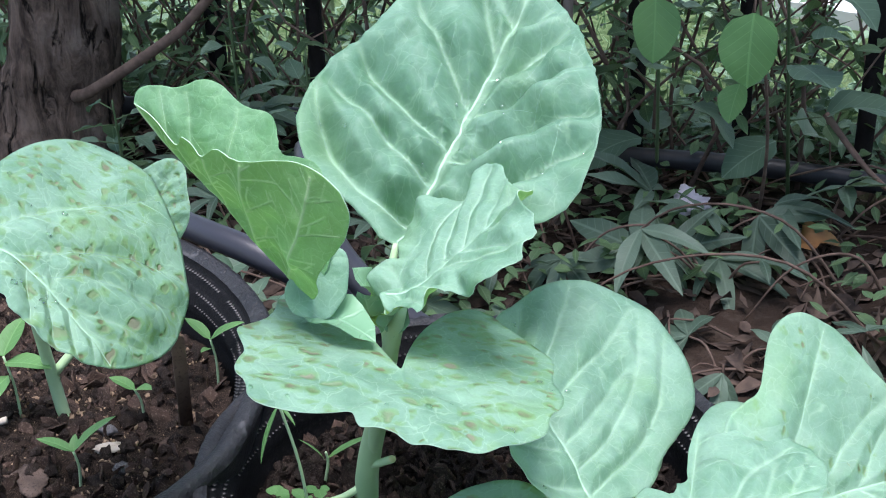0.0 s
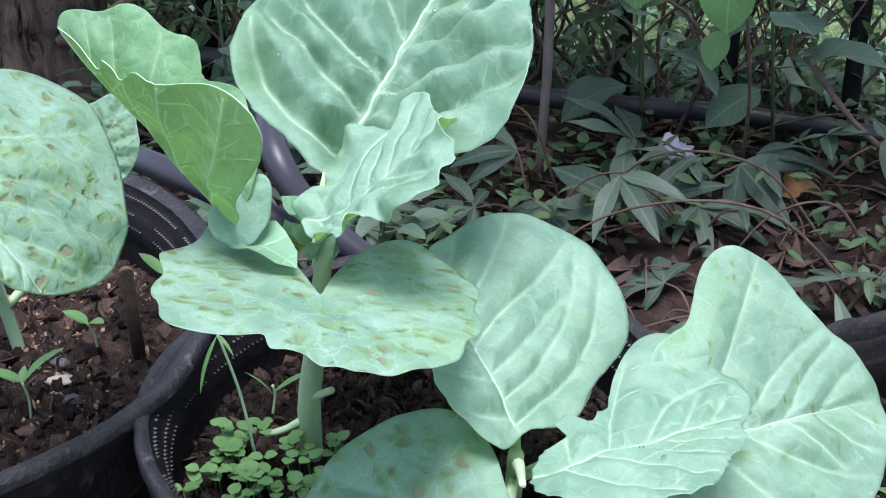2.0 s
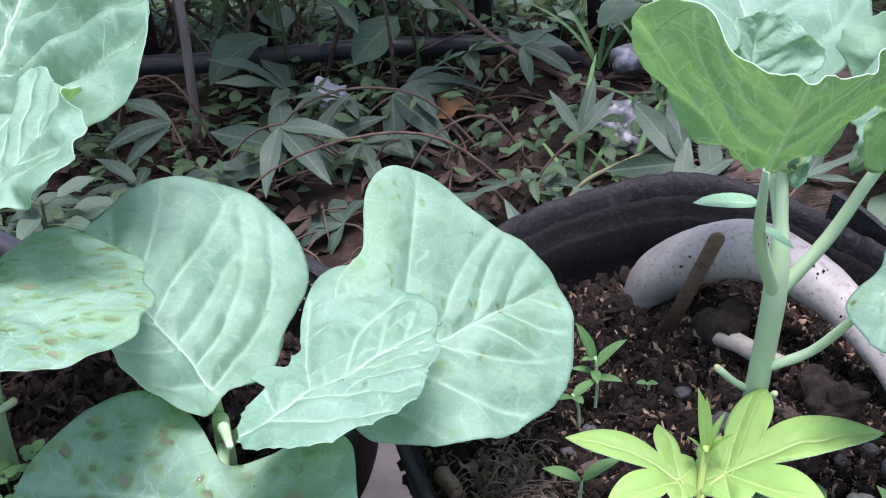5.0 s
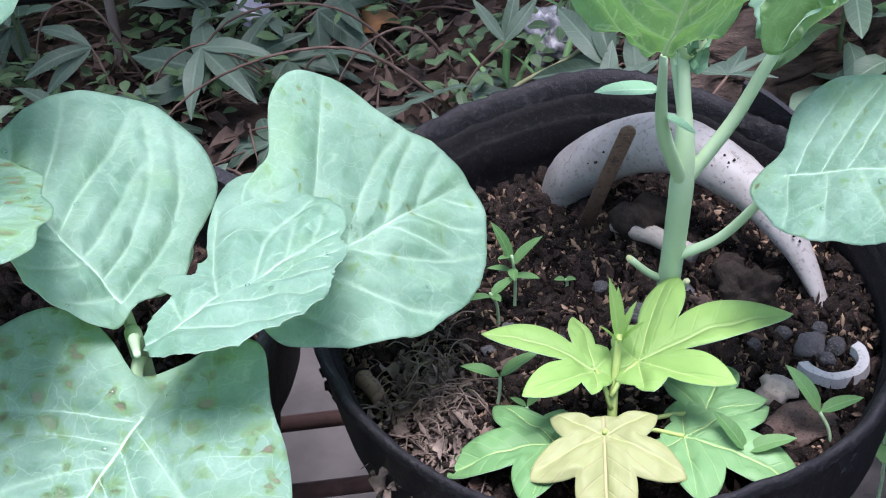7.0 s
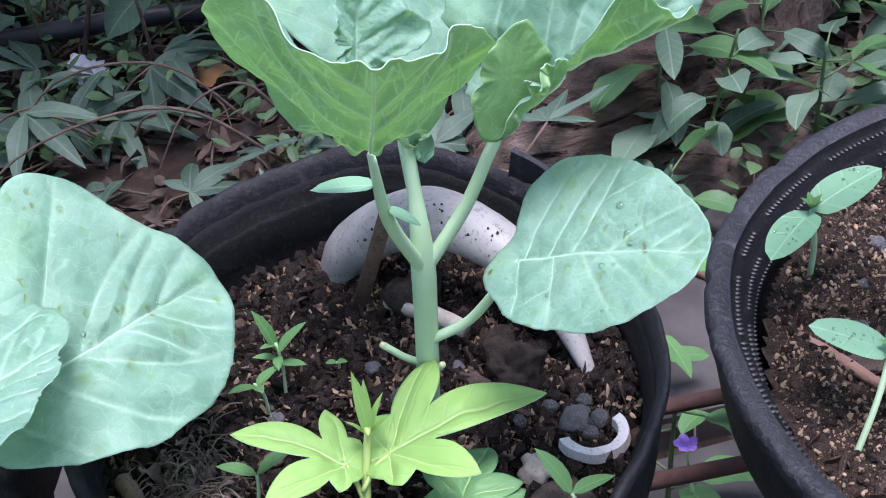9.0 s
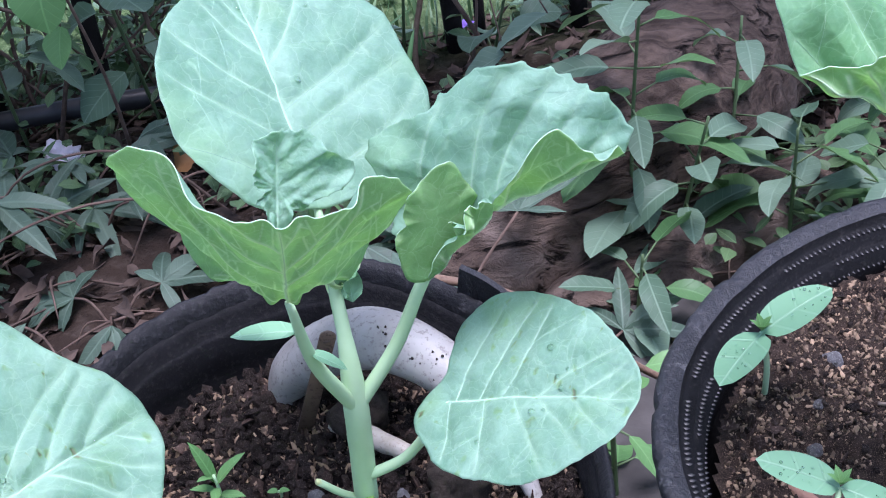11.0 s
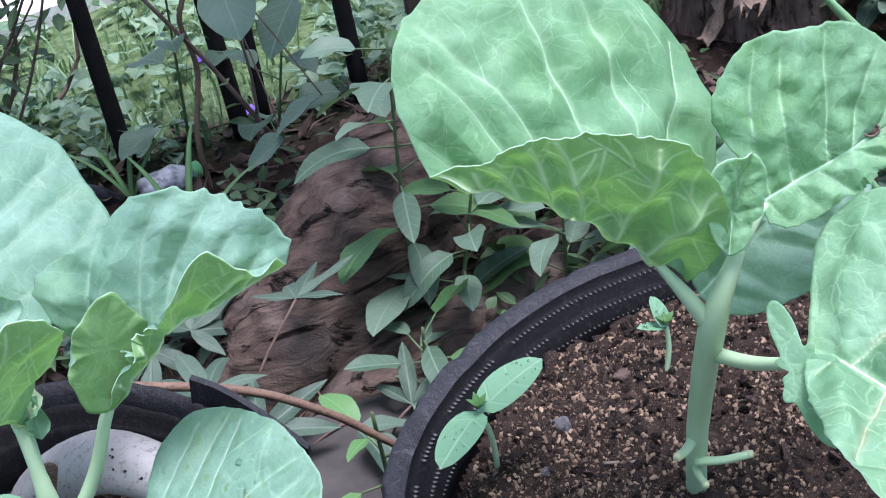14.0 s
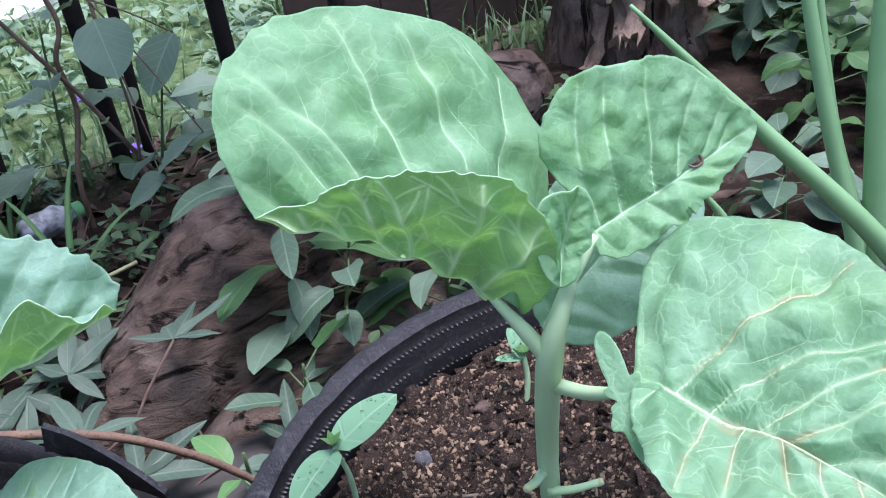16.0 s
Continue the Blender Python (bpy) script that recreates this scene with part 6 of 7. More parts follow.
tube("runner", [(0.17, 1.0, -0.30), (0.185, 0.99, -0.34), (0.18, 0.98, -0.42)], (0.0022, 0.0018), runner_mat, pale_runner, sides=6)
dark_twig = thing("bent_twig", (-0.03, 1.45, -0.29), "thin dark twig sagging over the ground", "twig")
tube("twig", [(-0.12, 1.5, -0.20), (-0.025, 1.45, -0.293), (0.105, 1.42, -0.37), (0.21, 1.38, -0.385), (0.32, 1.36, -0.365)], (0.006, 0.005, 0.004, 0.003), twig_mat, dark_twig, sides=7, lump=0.15)
for at, blades in (((0.075, 1.05, -0.42), ((340, 75, 0.26, 0.012), (320, 55, 0.17, 0.009), (30, 60, 0.14, 0.009))), ((0.15, 1.05, -0.42), ((330, 58, 0.20, 0.011), (290, 62, 0.17, 0.010), (50, 70, 0.12, 0.008))), ((0.25, 1.3, -0.42), ((30, 70, 0.22, 0.011), (340, 65, 0.25, 0.012), (300, 50, 0.2, 0.011), (80, 50, 0.18, 0.010))), ((0.17, 1.62, -0.45), ((300, 55, 0.24, 0.012), (330, 70, 0.2, 0.011), (60, 60, 0.2, 0.011), (20, 45, 0.22, 0.011)))):
    tuft = thing("grass_tuft", at, "tuft of long green grass blades", "grass", "long grass tufts")
    for heading, pitch, length, width in blades:
        leaf_part("grass_blade", small_leaf(length, width, 25, 55, 10, 0.45), green_blade, tuft, aim(at, heading, pitch))
old = thing("yellowed_leaf", (-0.106, 1.4, -0.42), "curled orange-yellow dead leaf on the litter", "dead leaf")
leaf_part("blade", small_leaf(0.085, 0.05, 40, 110, 8, 0.8, 0.5), yellow_mat, old, aim((-0.14, 1.38, -0.40), 265, 35, 30))


def bloom(at, seed, size=0.026):
    fl = thing("purple_flower", at, "purple trumpet flower on a thin stem", "flower", "purple flowers")
    x, y, z = at
    tube("stem", [(x, y, ground_at(x, y)), (x + 0.01, y, (z + GROUND) / 2), at], (0.002, 0.0015), stem_mat, fl, sides=5, n=4)
    for k in range(5):
        leaf_part("petal", small_leaf(size, size * 0.77, -10, 30, 6, 0.6, 0.3, k), purple_mat, fl, aim(at, k * 72 + seed, 35, 0))


bloom((0.376, 1.78, -0.27), 10)
bloom((0.437, 1.78, -0.40), 40)
bloom((0.325, 0.17, -0.225), 70, 0.013)

# ---- seedlings, sticks and stones in the pots ----


def seedling(base, top, leaves, label, mat=seedling_leaf, group="chilli seedlings", stem=0.0013, category="seedling"):
    """A small stem with leaves given as tip heading, pitch, length and height share."""
    p = thing("seedling", base, label, category, group)
    b, t = np.array(base, float), np.array(top, float)
    tube("stem", [b - (0, 0, 0.01), (b + t) / 2 + (0.002, 0.001, 0), t], (stem, stem * 0.8), stem_mat, p, sides=6, n=5)
    for k, (heading, pitch, length, share, width) in enumerate(leaves):
        leaf_part("leaf", small_leaf(length, length * width, 14, 25, 7, 0.75, 0.05, k), mat, p, aim(b + (t - b) * share, heading, pitch))
    return p


chilli = "chilli seedling with narrow bright green leaves"
seedling((0.004, 0.075, 0.0), (0.006, 0.075, 0.045), ((50, 72, 0.034, 0.85, 0.3), (285, 45, 0.03, 0.8, 0.35), (90, 25, 0.018, 0.7, 0.4), (250, 10, 0.02, 0.6, 0.4), (180, 15, 0.018, 0.75, 0.4), (20, 30, 0.016, 0.9, 0.4), (130, 35, 0.015, 0.95, 0.4)), chilli)
seedling((-0.008, 0.062, 0.0), (-0.012, 0.055, 0.03), ((110, 20, 0.02, 0.9, 0.4), (300, 25, 0.022, 0.9, 0.4), (200, 30, 0.018, 0.9, 0.4)), chilli)
seedling((-0.021, -0.031, 0.0), (-0.014, -0.028, 0.028), ((75, 25, 0.026, 1, 0.38), (285, 30, 0.030, 1, 0.35), (180, 50, 0.012, 1, 0.5)), chilli)
seedling((-0.002, -0.05, 0.0), (0.0, -0.045, 0.016), ((300, 30, 0.022, 1, 0.32), (60, 30, 0.012, 1, 0.4)), chilli)
seedling((0.175, -0.1, 0.0), (0.168, -0.092, 0.028), ((45, 55, 0.035, 1, 0.36), (280, 15, 0.028, 1, 0.38)), chilli)
seedling((0.122, -0.118, 0.0), (0.12, -0.11, 0.022), ((40, 45, 0.03, 1, 0.36), (270, 20, 0.03, 1, 0.4)), chilli)
seedling((0.042, 0.086, 0.002), (0.043, 0.086, 0.010), ((80, 10, 0.008, 1, 0.7), (260, 10, 0.008, 1, 0.7)), "tiny new sprout with two seed leaves")
seedling((-0.643, 0.035, 0.0), (-0.638, 0.03, 0.035), ((85, 15, 0.035, 1, 0.3), (300, 45, 0.045, 1, 0.3), (20, 40, 0.015, 1, 0.45)), chilli)
seedling((-0.60, 0.19, 0.0), (-0.598, 0.185, 0.05), ((80, 40, 0.03, 1, 0.4), (290, 35, 0.035, 1, 0.4), (180, 30, 0.02, 0.8, 0.4)), chilli)
seedling((-0.64, 0.13, 0.0), (-0.64, 0.125, 0.03), ((90, 30, 0.025, 1, 0.5), (250, 30, 0.025, 1, 0.5)), chilli)
seedling((-0.74, 0.10, 0.0), (-0.735, 0.09, 0.07), ((70, 20, 0.05, 1, 0.5), (270, 10, 0.045, 0.9, 0.5), (170, -10, 0.05, 0.7, 0.55), (0, 35, 0.04, 1, 0.5)), "young leafy seedling with rounded green leaves")
seedling((-0.72, -0.03, 0.0), (-0.72, -0.03, 0.012), ((80, 20, 0.012, 1, 0.6), (260, 20, 0.012, 1, 0.6), (170, 20, 0.01, 1, 0.6)), "tiny new sprout with two seed leaves")
seedling((-0.455, 0.085, 0.01), (-0.452, 0.085, 0.03), ((285, 38, 0.05, 0.6, 0.16), (120, 60, 0.03, 0.6, 0.12)), "tuft of grass growing by the pot wall", group="grass tufts", category="grass")
seedling((-0.437, 0.02, 0.02), (-0.445, 0.005, 0.128), ((150, -55, 0.045, 1, 0.10), (30, 10, 0.015, 1, 0.2), (240, -20, 0.02, 1, 0.14)), "drooping thin grass stem over the pot wall", group="grass tufts", category="grass")

cuc = "cucumber seedling with two oval seed leaves"


rng = random.Random(17)


def cucumber(base, top, a, b, seed):
    p = thing("seedling", base, cuc, "seedling", "cucumber seedlings")
    b0, t = np.array(base, float), np.array(top, float)
    tube("stem", [b0 - (0, 0, 0.01), (b0 + t) / 2 + (0.003, 0, 0), t], (0.0022, 0.0019), stem_mat, p, sides=8, n=5)
    for heading, pitch, length in (a, b):
        leaf_part("seed_leaf", small_leaf(length, length * 0.56, 6, 14, 12, 0.5), cotyledon_mat, p, aim(t, heading, pitch, seed))
    form, ff = lump_mesh((1, 1, 1), 7, 1, 0.1)
    for heading, pitch, length in (a, b):
        m = np.array(aim(t, heading, pitch, seed))
        beads = [(form * rng.uniform(0.0004, 0.0011) + m[:3, :3] @ np.array((rng.uniform(-0.2, 0.2) * length, rng.uniform(0.2, 0.85) * length, 0.0006)) + m[:3, 3], ff) for _ in range(14)]
        v, f, _ = grouped(beads)
        tagged(mesh_object("water_drop", local(p, v), f, water_mat, p, "clear water drops"), kind="stuff")
    for k in range(5):
        leaf_part("shoot", small_leaf(0.012, 0.006, 20, 20, 5), seedling_leaf, p, aim(t + (0, 0, 0.002), k * 72, 55))


cucumber((0.384, 0.082, 0.012), (0.373, 0.062, 0.084), (282, 22, 0.056), (128, -6, 0.052), 5)
cucumber((0.342, -0.088, 0.012), (0.372, -0.062, 0.062), (62, 20, 0.05), (235, -12, 0.048), -4)
cucumber((0.532, 0.112, 0.02), (0.538, 0.115, 0.06), (20, 60, 0.026), (70, 10, 0.022), 3)

shoots = thing("sweet_potato", (0.047, -0.073, 0.0), "sweet potato shoot with lime-green lobed leaves", "sweet potato")
tube("stem", [(0.047, -0.075, -0.01), (0.05, -0.068, 0.03), (0.058, -0.05, 0.07)], (0.0035, 0.003, 0.002), red_stem, shoots, sides=8, n=6)


def lobed_edge(lobes, body=0.16):
    """An outline with a pointed lobe (angle, reach, half width in degrees) at each place."""
    def edge(th):
        r = np.full_like(th, body)
        for angle, reach, half in lobes:
            gap = np.abs((th - radians(angle) + np.pi) % (2 * np.pi) - np.pi) / radians(half)
            r = np.maximum(r, body + (reach - body) * np.clip(1 - gap, 0, 1) ** 0.85)
        return r
    return edge


THREE = ((0, 1.0, 29), (58, 0.62, 26), (-50, 0.76, 26), (106, 0.32, 26), (-100, 0.32, 26))
FIVE = ((0, 0.98, 44), (60, 0.76, 38), (-60, 0.78, 38), (116, 0.52, 36), (-116, 0.52, 36))
PAIR = ((0, 1.0, 29), (-58, 0.80, 29), (58, 0.56, 27), (-108, 0.34, 26), (106, 0.3, 26))


def lobed_sheet(parent, at, heading, pitch, size, edge, mat, roll, seed):
    """A thin lobed leaf of one sheet."""
    m = aim(at, heading, pitch, roll).to_3x3()
    spec = dict(base=tuple(at), tip=tuple(Vector(at) + m @ Vector((0, size, 0))), normal=tuple(m @ Vector((0, 0, 1))), left=(10, -10), right=(10, -10), arch=(6, -30), mid=0.06, edge=lobed_edge(edge, 0.24))
    return blade("leaf", spec, parent, mat, mat, nr=16, nt=200, pucker=0.004, serrate=0.03, thick=0.0004, seed=seed, ribs=[(radians(a), r * 0.88) for a, r, _ in edge])


for k, (start, at, heading, pitch, size, edge, mat, roll) in enumerate((
        (0.03, (0.042, -0.058, 0.052), 66, 24, 0.070, PAIR, bright_leaf, 2),
        (0.04, (0.068, -0.056, 0.052), 284, 14, 0.100, THREE, bright_leaf, -2),
        (0.02, (0.040, -0.098, 0.038), 172, -14, 0.068, FIVE, blush_leaf, 0),
        (0.01, (0.014, -0.085, 0.022), 95, 4, 0.070, FIVE, mid_leaf, 6),
        (0.01, (0.088, -0.092, 0.022), 235, 2, 0.076, FIVE, mid_leaf, -6),
        (0.01, (0.105, -0.072, 0.020), 330, 6, 0.050, FIVE, mid_leaf, 0))):
    p = np.array(at)
    b = np.array((0.049, -0.07, start))
    tube("stalk", [b, (b + p) / 2 + (0, 0, 0.004), p], (0.0018, 0.0014), red_stem, shoots, sides=6, n=4)
    lobed_sheet(shoots, at, heading, pitch, size, edge, mat, roll, k)
for k, (heading, pitch, size) in enumerate(((20, 80, 0.045), (350, 70, 0.036), (110, 60, 0.024), (250, 55, 0.026), (180, 50, 0.02), (300, 65, 0.03))):
    leaf_part("young_leaf", small_leaf(size, size * 0.2, 35, 10, 7, 0.8), bright_leaf, shoots, aim((0.058, -0.05, 0.062), heading, pitch))

greens = []
rnd = random.Random(61)
for _ in range(62):
    x, y = rnd.uniform(-0.468, -0.372), rnd.uniform(-0.045, 0.04)
    h = rnd.uniform(0.016, 0.034)
    z = 0.0
    greens.append((*tube_mesh([(x, y, z), (x + rnd.uniform(-0.004, 0.004), y, z + h)], (0.0007, 0.0006), 5, 2), np.full((15, 2), 0.1)))
    a = rnd.uniform(0, 360)
    for side in (0, 180):
        greens.append(turned(small_leaf(rnd.uniform(0.008, 0.013), 0.0095, 8, 25, 5, 0.45), aim((x, y, z + h), a + side, 18)))
v, f, uv = grouped(greens)
tagged(mesh_object("sown_sprouts", v, f, seedling_leaf, None, "", uv), "dense patch of small round-leaved sprouts", "sprouts", kind="stuff")


def flat_stick(name, a, b, width, thick, mat, label, category, up=(0, -1, 0.3)):
    """A rounded flat stick."""
    ob = thing(name, a, label, category)
    a, b = np.array(a, float), np.array(b, float)
    d = b - a
    n = np.linalg.norm(d)
    d /= n
    w = np.cross(d, up)
    w /= np.linalg.norm(w)
    h = np.cross(w, d)
    rows = [(0, 1.0)] + [(n - width / 2 + width / 2 * math.sin(q), math.cos(q)) for q in np.linspace(0, 1.45, 7)]
    v = []
    for s, k in rows:
        for i, j in ((-1, -0.7), (-0.85, -1), (0.85, -1), (1, -0.7), (1, 0.7), (0.85, 1), (-0.85, 1), (-1, 0.7)):
            v.append(d * s + w * (i * k * width / 2) + h * j * thick / 2)
    f = [(r * 8 + i, r * 8 + (i + 1) % 8, r * 8 + 8 + (i + 1) % 8, r * 8 + 8 + i) for r in range(len(rows) - 1) for i in range(8)]
    f += [tuple(range(8))[::-1], tuple(len(v) - 8 + i for i in range(8))]
    mesh_object("stick", v, f, mat, ob)
    return ob


tag = flat_stick("label_stick", (0.058, 0.152, -0.015), (0.097, 0.118, 0.110), 0.011, 0.002, wood_mat, "flat wooden plant marker gone brown", "plant marker")
for k in range(4):
    p = np.array((0.058, 0.152, -0.015)) + (np.array((0.097, 0.118, 0.110)) - (0.058, 0.152, -0.015)) * (0.93 - 0.06 * k)
    v = np.array([(-0.003, -0.0016, -0.001), (0.003, -0.0016, -0.001), (0.003, -0.0016, 0.0008), (-0.003, -0.0016, 0.0008), (-0.003, -0.0012, -0.001), (0.003, -0.0012, -0.001), (0.003, -0.0012, 0.0008), (-0.003, -0.0012, 0.0008)]) * (0.8 + 0.2 * (k % 2), 1, 1)
    mesh_object("faded_mark", local(tag, v + p), [(0, 1, 2, 3), (7, 6, 5, 4), (0, 4, 5, 1), (1, 5, 6, 2), (2, 6, 7, 3), (3, 7, 4, 0)], twig_mat, tag, "faded dark mark")
flat_stick("label_stick", (-0.600, 0.131, -0.015), (-0.576, 0.10, 0.108), 0.011, 0.003, wood_mat, "upright wooden stick in the soil", "plant marker", up=(0.6, -0.8, 0.2))


def stick(name, a, b, r, mat, label, category, seed=0, lump=0.25):
    ob = thing(name, a, label, category)
    mid = (np.array(a) + np.array(b)) / 2 + (0, 0, 0.001)
    tube("stick", [a, mid, b], (r, r * 1.05, r * 0.9), mat, ob, sides=9, n=5, lump=lump, seed=seed)


stick("broken_stick", (0.088, 0.136, 0.019), (0.136, 0.086, 0.019), 0.0070, pale_wood, "broken pale stick lying on the soil", "stick", 3)
stick("broken_stick", (-0.103, 0.012, 0.006), (-0.092, -0.012, 0.006), 0.006, wood_mat, "short cut piece of brown twig", "stick", 4)
stick("broken_stick", (0.452, 0.050, 0.014), (0.494, 0.030, 0.012), 0.0015, dry_mat, "thin pale splinter on the coir", "stick", 5)
stick("broken_stick", (0.352, 0.02, 0.014), (0.385, -0.05, 0.016), 0.004, brick_mat, "reddish curled bark strip on the coir", "stick", 6)
stick("broken_stick", (-0.79, 0.03, 0.012), (-0.72, 0.06, 0.03), 0.003, pale_wood, "pale dry stalk lying across the soil", "stick", 7)

shard = thing("broken_pipe", (0.13, 0.12, 0.0), "broken curved piece of white pipe stuck in the soil", "pipe piece")
v, f = tube_mesh(local(shard, [(0.052, 0.21, -0.03), (0.068, 0.195, 0.028), (0.122, 0.155, 0.072), (0.172, 0.118, 0.058), (0.20, 0.072, 0.030), (0.212, 0.03, 0.0)]), (0.020, 0.024, 0.024, 0.019, 0.011, 0.004), 22, 12, 0.02, 0.8)
mesh_object("pipe_wall", v, f, china_mat, shard)
rnd = random.Random(9)
specks = []
line = smooth_line(local(shard, [(0.078, 0.17, 0.045), (0.125, 0.150, 0.076), (0.172, 0.118, 0.058), (0.20, 0.072, 0.030)]), 14)
for _ in range(60):
    c = line[rnd.randrange(len(line))]
    fv, ff = lump_mesh((1, 1, 1), 2, 1, 0.5)
    d = np.array((rnd.uniform(-0.5, 0.5), -rnd.uniform(0.4, 1), rnd.uniform(0.0, 1)))
    specks.append((fv * rnd.uniform(0.0005, 0.0012) + c + d / np.linalg.norm(d) * 0.0175, ff))
v, f, _ = grouped(specks)
tagged(mesh_object("soil_specks", v, f, clod_mat, shard, "splashed specks of soil"), kind="stuff")

ring = thing("broken_ring", (0.197, -0.028, 0.004), "broken half ring of grey-white plastic", "ring piece")
rows = []
for a in np.linspace(3.25, 6.75, 28):
    c, d = math.cos(a), math.sin(a)
    for r, z in ((0.0155, 0.002), (0.016, 0.0085), (0.0225, 0.0085), (0.0235, 0.0015)):
        rows.append((r * c, r * d, z + 0.0012 * noise.noise(Vector((c * 2, d * 2, r * 90)))))
fc = [(4 * i + j, 4 * i + (j + 1) % 4, 4 * i + 4 + (j + 1) % 4, 4 * i + 4 + j) for i in range(27) for j in range(4)] + [(0, 1, 2, 3), (111, 110, 109, 108)]
ring_mat = rough_material("ring_plastic", (0.42, 0.41, 0.40), (0.55, 0.54, 0.53), 60, 0.5, 0.2, 0.001, c=(0.3, 0.28, 0.26))
mesh_object("ring", rows, fc, ring_mat, ring, smooth=False)


def stone(at, size, mat, label, category, seed, detail=3):
    v, f = lump_mesh(size, seed, detail, 0.32 if mat is stone_mat else 0.6)
    ob = mesh_object(category.replace(" ", "_"), v, f, mat)
    x, y, z = at
    bed = 4 if x > 0.3 else 3 if x > -0.12 else 1
    ob.location = (x, y, z + max(soil_height(x, y, bed), -0.004))
    ob.rotation_euler = (0, 0, seed * 1.3)
    return tagged(ob, label, category, "stones on the soil")


for i, (x, y, s) in enumerate(((0.191, -0.005, 0.0125), (0.086, 0.040, 0.010), (0.205, -0.012, 0.007), (0.178, 0.012, 0.006), (0.067, 0.08, 0.006), (0.20, 0.006, 0.006), (0.125, 0.062, 0.005), (-0.002, 0.045, 0.0065), (0.197, -0.02, 0.006), (-0.018, 0.03, 0.005), (0.155, 0.0, 0.005), (0.03, 0.03, 0.005), (0.44, 0.098, 0.010), (0.475, 0.12, 0.006), (0.41, 0.05, 0.005), (0.395, 0.02, 0.006), (-0.655, 0.10, 0.008), (-0.62, 0.06, 0.007))):
    stone((x, y, 0.004 + (0.012 if x > 0.3 else 0)), (s, s * 0.85, s * 0.7), stone_mat, "small rounded grey pebble half in the soil", "pebble", 100 + i)
stone((0.158, -0.046, 0.008), (0.012, 0.010, 0.009), pale_wood, "pale cream stone on the soil", "stone", 130)
stone((0.108, 0.062, 0.004), (0.006, 0.005, 0.004), brick_mat, "small pinkish brick bit", "brick bit", 131)
stone((0.145, -0.125, 0.006), (0.011, 0.009, 0.007), pale_bark, "tan stone on the soil", "stone", 132)
stone((0.163, -0.078, 0.005), (0.024, 0.016, 0.006), chip_bark, "flat grey-brown slate piece on the soil", "slate piece", 133)
stone((0.163, 0.042, 0.014), (0.013, 0.018, 0.022), lit_clod, "large rough clod of soil coloured lighter as if lit", "soil clod", 134, 4)
stone((0.157, 0.078, 0.008), (0.012, 0.014, 0.013), lit_clod, "large rough clod of soil coloured lighter as if lit", "soil clod", 135)
stone((0.105, 0.135, 0.014), (0.019, 0.017, 0.022), lit_clod, "large rough clod of soil coloured lighter as if lit", "soil clod", 136)
stone((0.135, 0.045, 0.003), (0.014, 0.007, 0.003), chip_bark, "flat dark bark chip on the soil", "bark chip", 137)
stone((-0.005, 0.005, 0.003), (0.012, 0.006, 0.004), chip_bark, "flat brown bark chip on the soil", "bark chip", 138)
stone((0.508, 0.125, 0.020), (0.006, 0.013, 0.003), chip_bark, "flat brown bark chip on the coir", "bark chip", 139)
stone((0.385, -0.02, 0.016), (0.020, 0.010, 0.004), chip_bark, "flat dark bark chip on the coir", "bark chip", 140)
stone((0.40, -0.045, 0.016), (0.012, 0.010, 0.007), clod_mat, "rough lump of soil on the coir", "soil clod", 141)
stone((-0.675, 0.02, 0.003), (0.018, 0.012, 0.003), chip_bark, "flat brown bark chip on the soil", "bark chip", 142)
stone((-0.64, 0.075, 0.003), (0.012, 0.006, 0.003), pale_wood, "flat tan bark chip on the soil", "bark chip", 143)

dry = []
rnd = random.Random(71)
for _ in range(520):
    x, y = rnd.gauss(-0.062, 0.015), rnd.gauss(-0.035, 0.03)
    dry.append(turned(small_leaf(rnd.uniform(0.003, 0.006) + 0.022 * rnd.random() ** 5, rnd.uniform(0.002, 0.005) + 0.009 * rnd.random() ** 4, rnd.uniform(-60, 70), rnd.uniform(-130, 130), 7, 0.5, 1.3, rnd.random() * 6), aim((x, y, soil_height(x, y, 3) + rnd.uniform(0.002, 0.010)), rnd.uniform(0, 360), rnd.uniform(-50, 50), rnd.uniform(-60, 60))))
for _ in range(130):
    x, y, a = rnd.gauss(-0.055, 0.018), rnd.gauss(-0.02, 0.035), rnd.uniform(0, 6.283)
    q = np.array((x, y, soil_height(x, y, 3) + rnd.uniform(0.006, 0.014)))
    d = np.array((math.cos(a), math.sin(a), 0)) * rnd.uniform(0.01, 0.03)
    fv, ff = tube_mesh([q, q + d * 0.5 + (0, 0, 0.003), q + d + (rnd.uniform(-0.008, 0.008), 0, -0.004)], (0.0006, 0.0004), 4, 3)
    dry.append((fv, ff, np.full((len(fv), 2), 0.1)))
v, f, uv = grouped(dry)
tagged(mesh_object("dry_leaf_patch", v, f, dry_mat, None, "", uv), "patch of crumbled grey-brown dry leaves", "dry leaves", kind="stuff")

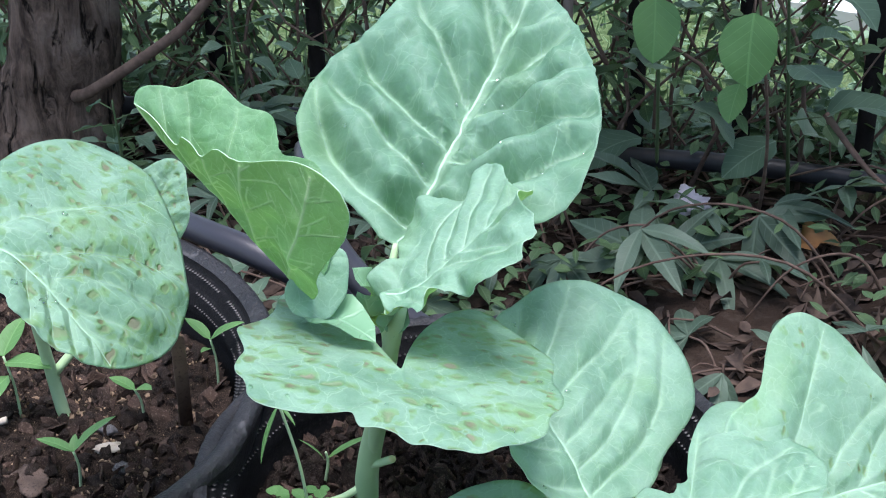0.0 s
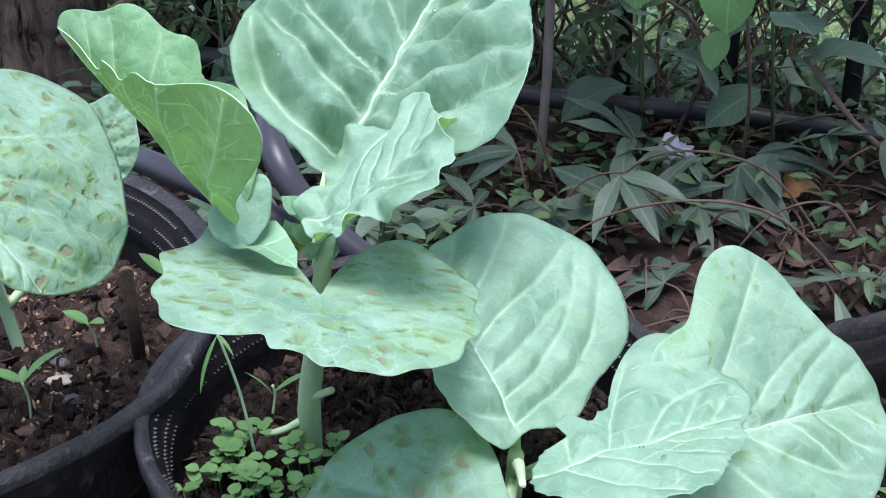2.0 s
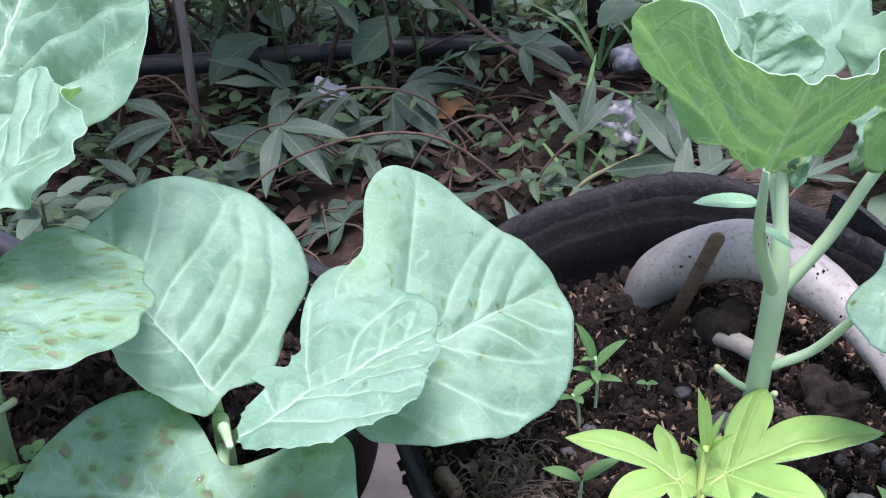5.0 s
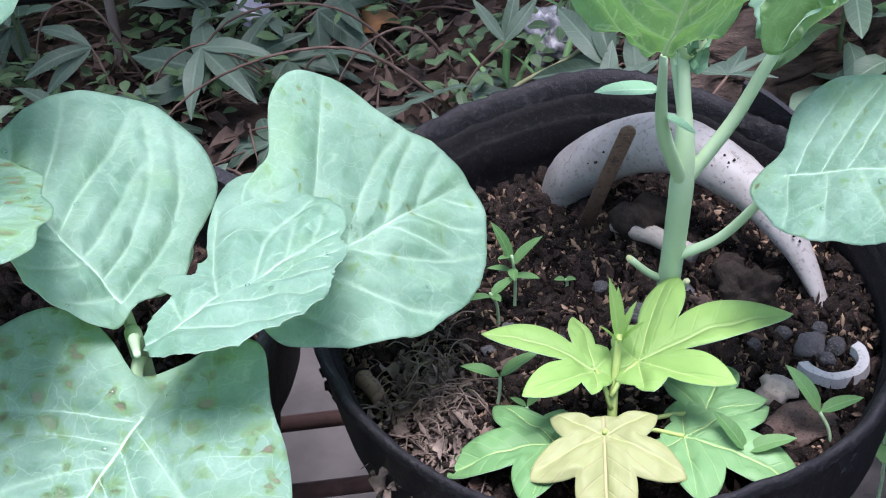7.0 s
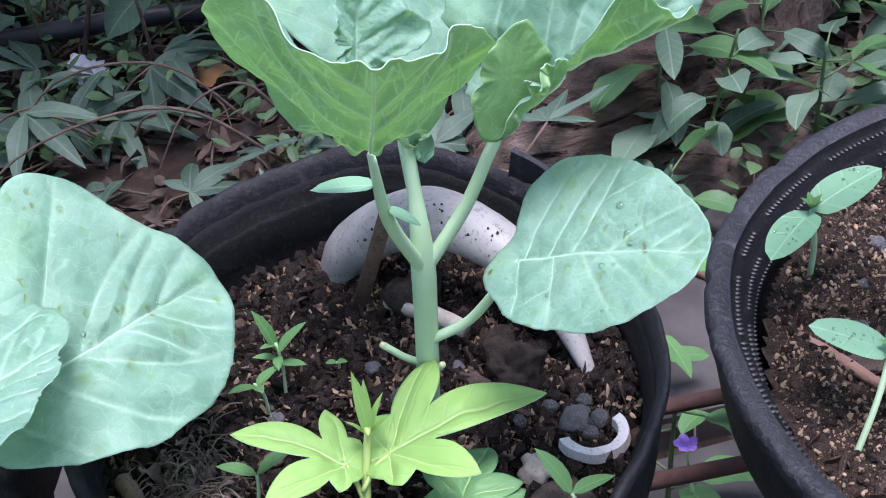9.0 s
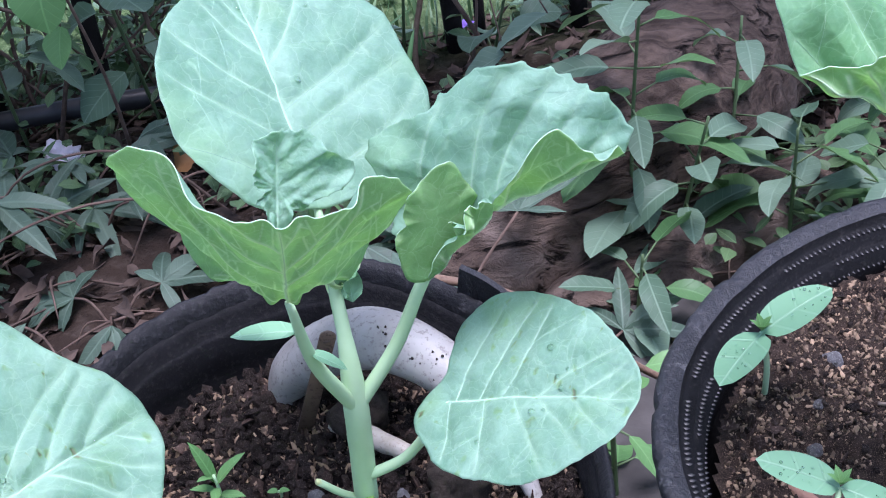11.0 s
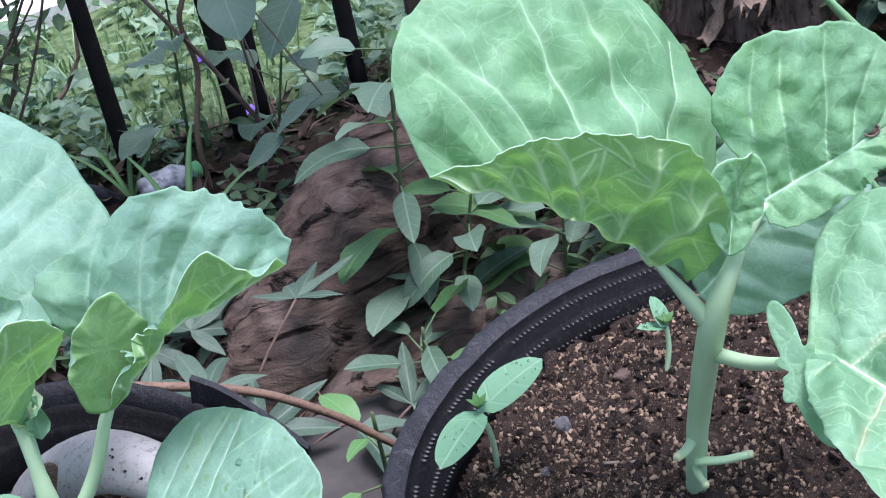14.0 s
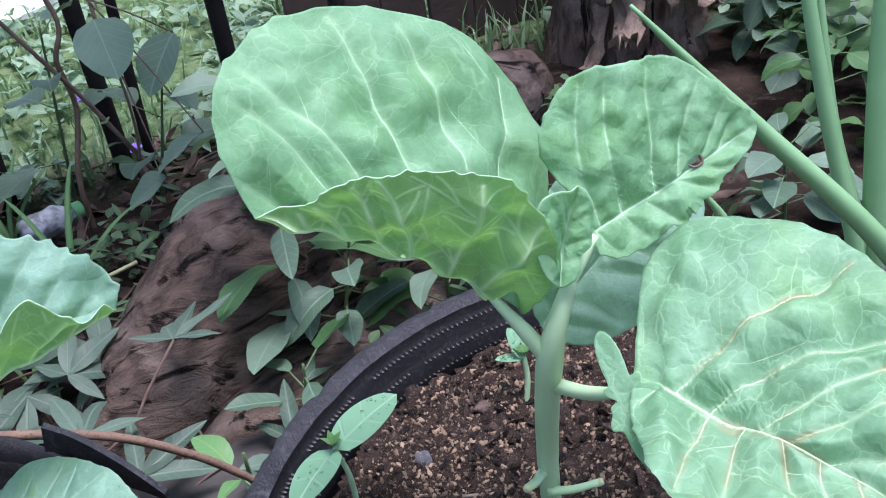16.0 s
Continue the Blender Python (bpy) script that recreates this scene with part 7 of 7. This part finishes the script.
# cut leaf stubs and small seed leaves on the kale stems
for plant, a, b, r in ((k1, (-0.405, 0.04, 0.040), (-0.431, 0.03, 0.028), 0.0032), (k1, (-0.402, 0.035, 0.065), (-0.372, 0.02, 0.085), 0.0035), (k3, (0.100, 0.018, 0.052), (0.076, 0.012, 0.078), 0.0028), (k3, (0.101, 0.018, 0.040), (0.110, 0.002, 0.062), 0.0028), (k4, (0.484, -0.028, 0.082), (0.464, -0.045, 0.088), 0.0035), (k4, (0.486, -0.025, 0.060), (0.514, -0.045, 0.070), 0.0032), (k4, (0.488, -0.02, 0.05), (0.482, -0.045, 0.058), 0.003)):
    part_ob = tube("leaf_stub", [a, ((np.array(a) + b) / 2 + (0, 0, -0.002)), b], (r, r * 0.85, r * 0.8), stem_mat, plant, sides=8, n=4)
    tip = np.array(b)
    back = (tip - a) / np.linalg.norm(tip - np.array(a))
    tube("cut_end", [tip - back * 0.001, tip + back * 0.0015], (r * 0.82, r * 0.7), stub_mat, plant, sides=8, n=2)
for at, heading, pitch, size in (((0.0865, -0.034, 0.222), 80, 4, 0.036), ((0.089, -0.026, 0.202), 255, -30, 0.022)):
    leaf_part("small_leaf", small_leaf(size, size * 0.45, 10, 10, 8, 0.6), cotyledon_mat, k3, aim(at, heading, pitch))
for k in range(9):
    a = k * 2.4
    leaf_part("bud_leaf", small_leaf(0.022 + 0.002 * (k % 3), 0.014, 30, -20, 7, 0.6, 0.6, k), kale_under if k % 2 else cotyledon_mat, k3, aim((0.112 + 0.004 * math.cos(a), 0.008 + 0.004 * math.sin(a), 0.205 + 0.003 * k), math.degrees(a), 60))
for k in range(7):
    a = k * 2.4
    leaf_part("bud_leaf", small_leaf(0.03, 0.018, 30, -20, 7, 0.6, 0.6, k), bright_leaf if k % 2 else cotyledon_mat, k1, aim((-0.352 + 0.006 * math.cos(a), -0.03 + 0.006 * math.sin(a), 0.215 + 0.003 * k), math.degrees(a), 50))
leaf_part("small_leaf", small_leaf(0.05, 0.03, 20, 30, 8, 0.6, 0.2), cotyledon_mat, k1, aim((-0.378, -0.075, 0.255), 250, 5))

# spring onions beside the right pot
onion = thing("spring_onion", (0.80, 0.06, 0.0), "clump of tall hollow green onion leaves", "onion")
for pts, r in (([(0.86, 0.0, -0.02), (0.788, 0.02, 0.113), (0.69, 0.04, 0.235), (0.609, 0.05, 0.335)], (0.0085, 0.0085, 0.006, 0.0012)),
               ([(0.835, 0.1, 0.0), (0.825, 0.1, 0.071), (0.805, 0.11, 0.18), (0.79, 0.12, 0.30), (0.785, 0.13, 0.45)], (0.007, 0.007, 0.0065, 0.005, 0.002)),
               ([(0.84, 0.11, 0.0), (0.832, 0.105, 0.075), (0.812, 0.115, 0.18), (0.80, 0.13, 0.36)], (0.007, 0.007, 0.005, 0.002)),
               ([(0.85, 0.09, 0.0), (0.848, 0.1, 0.05), (0.845, 0.1, 0.2), (0.85, 0.1, 0.45)], (0.011, 0.011, 0.010, 0.005)),
               ([(0.715, 0.1, 0.09), (0.705, 0.1, 0.128), (0.68, 0.1, 0.169)], (0.0045, 0.004, 0.0008))):
    tube("onion_leaf", pts, r, onion_mat, onion, sides=14, n=12)
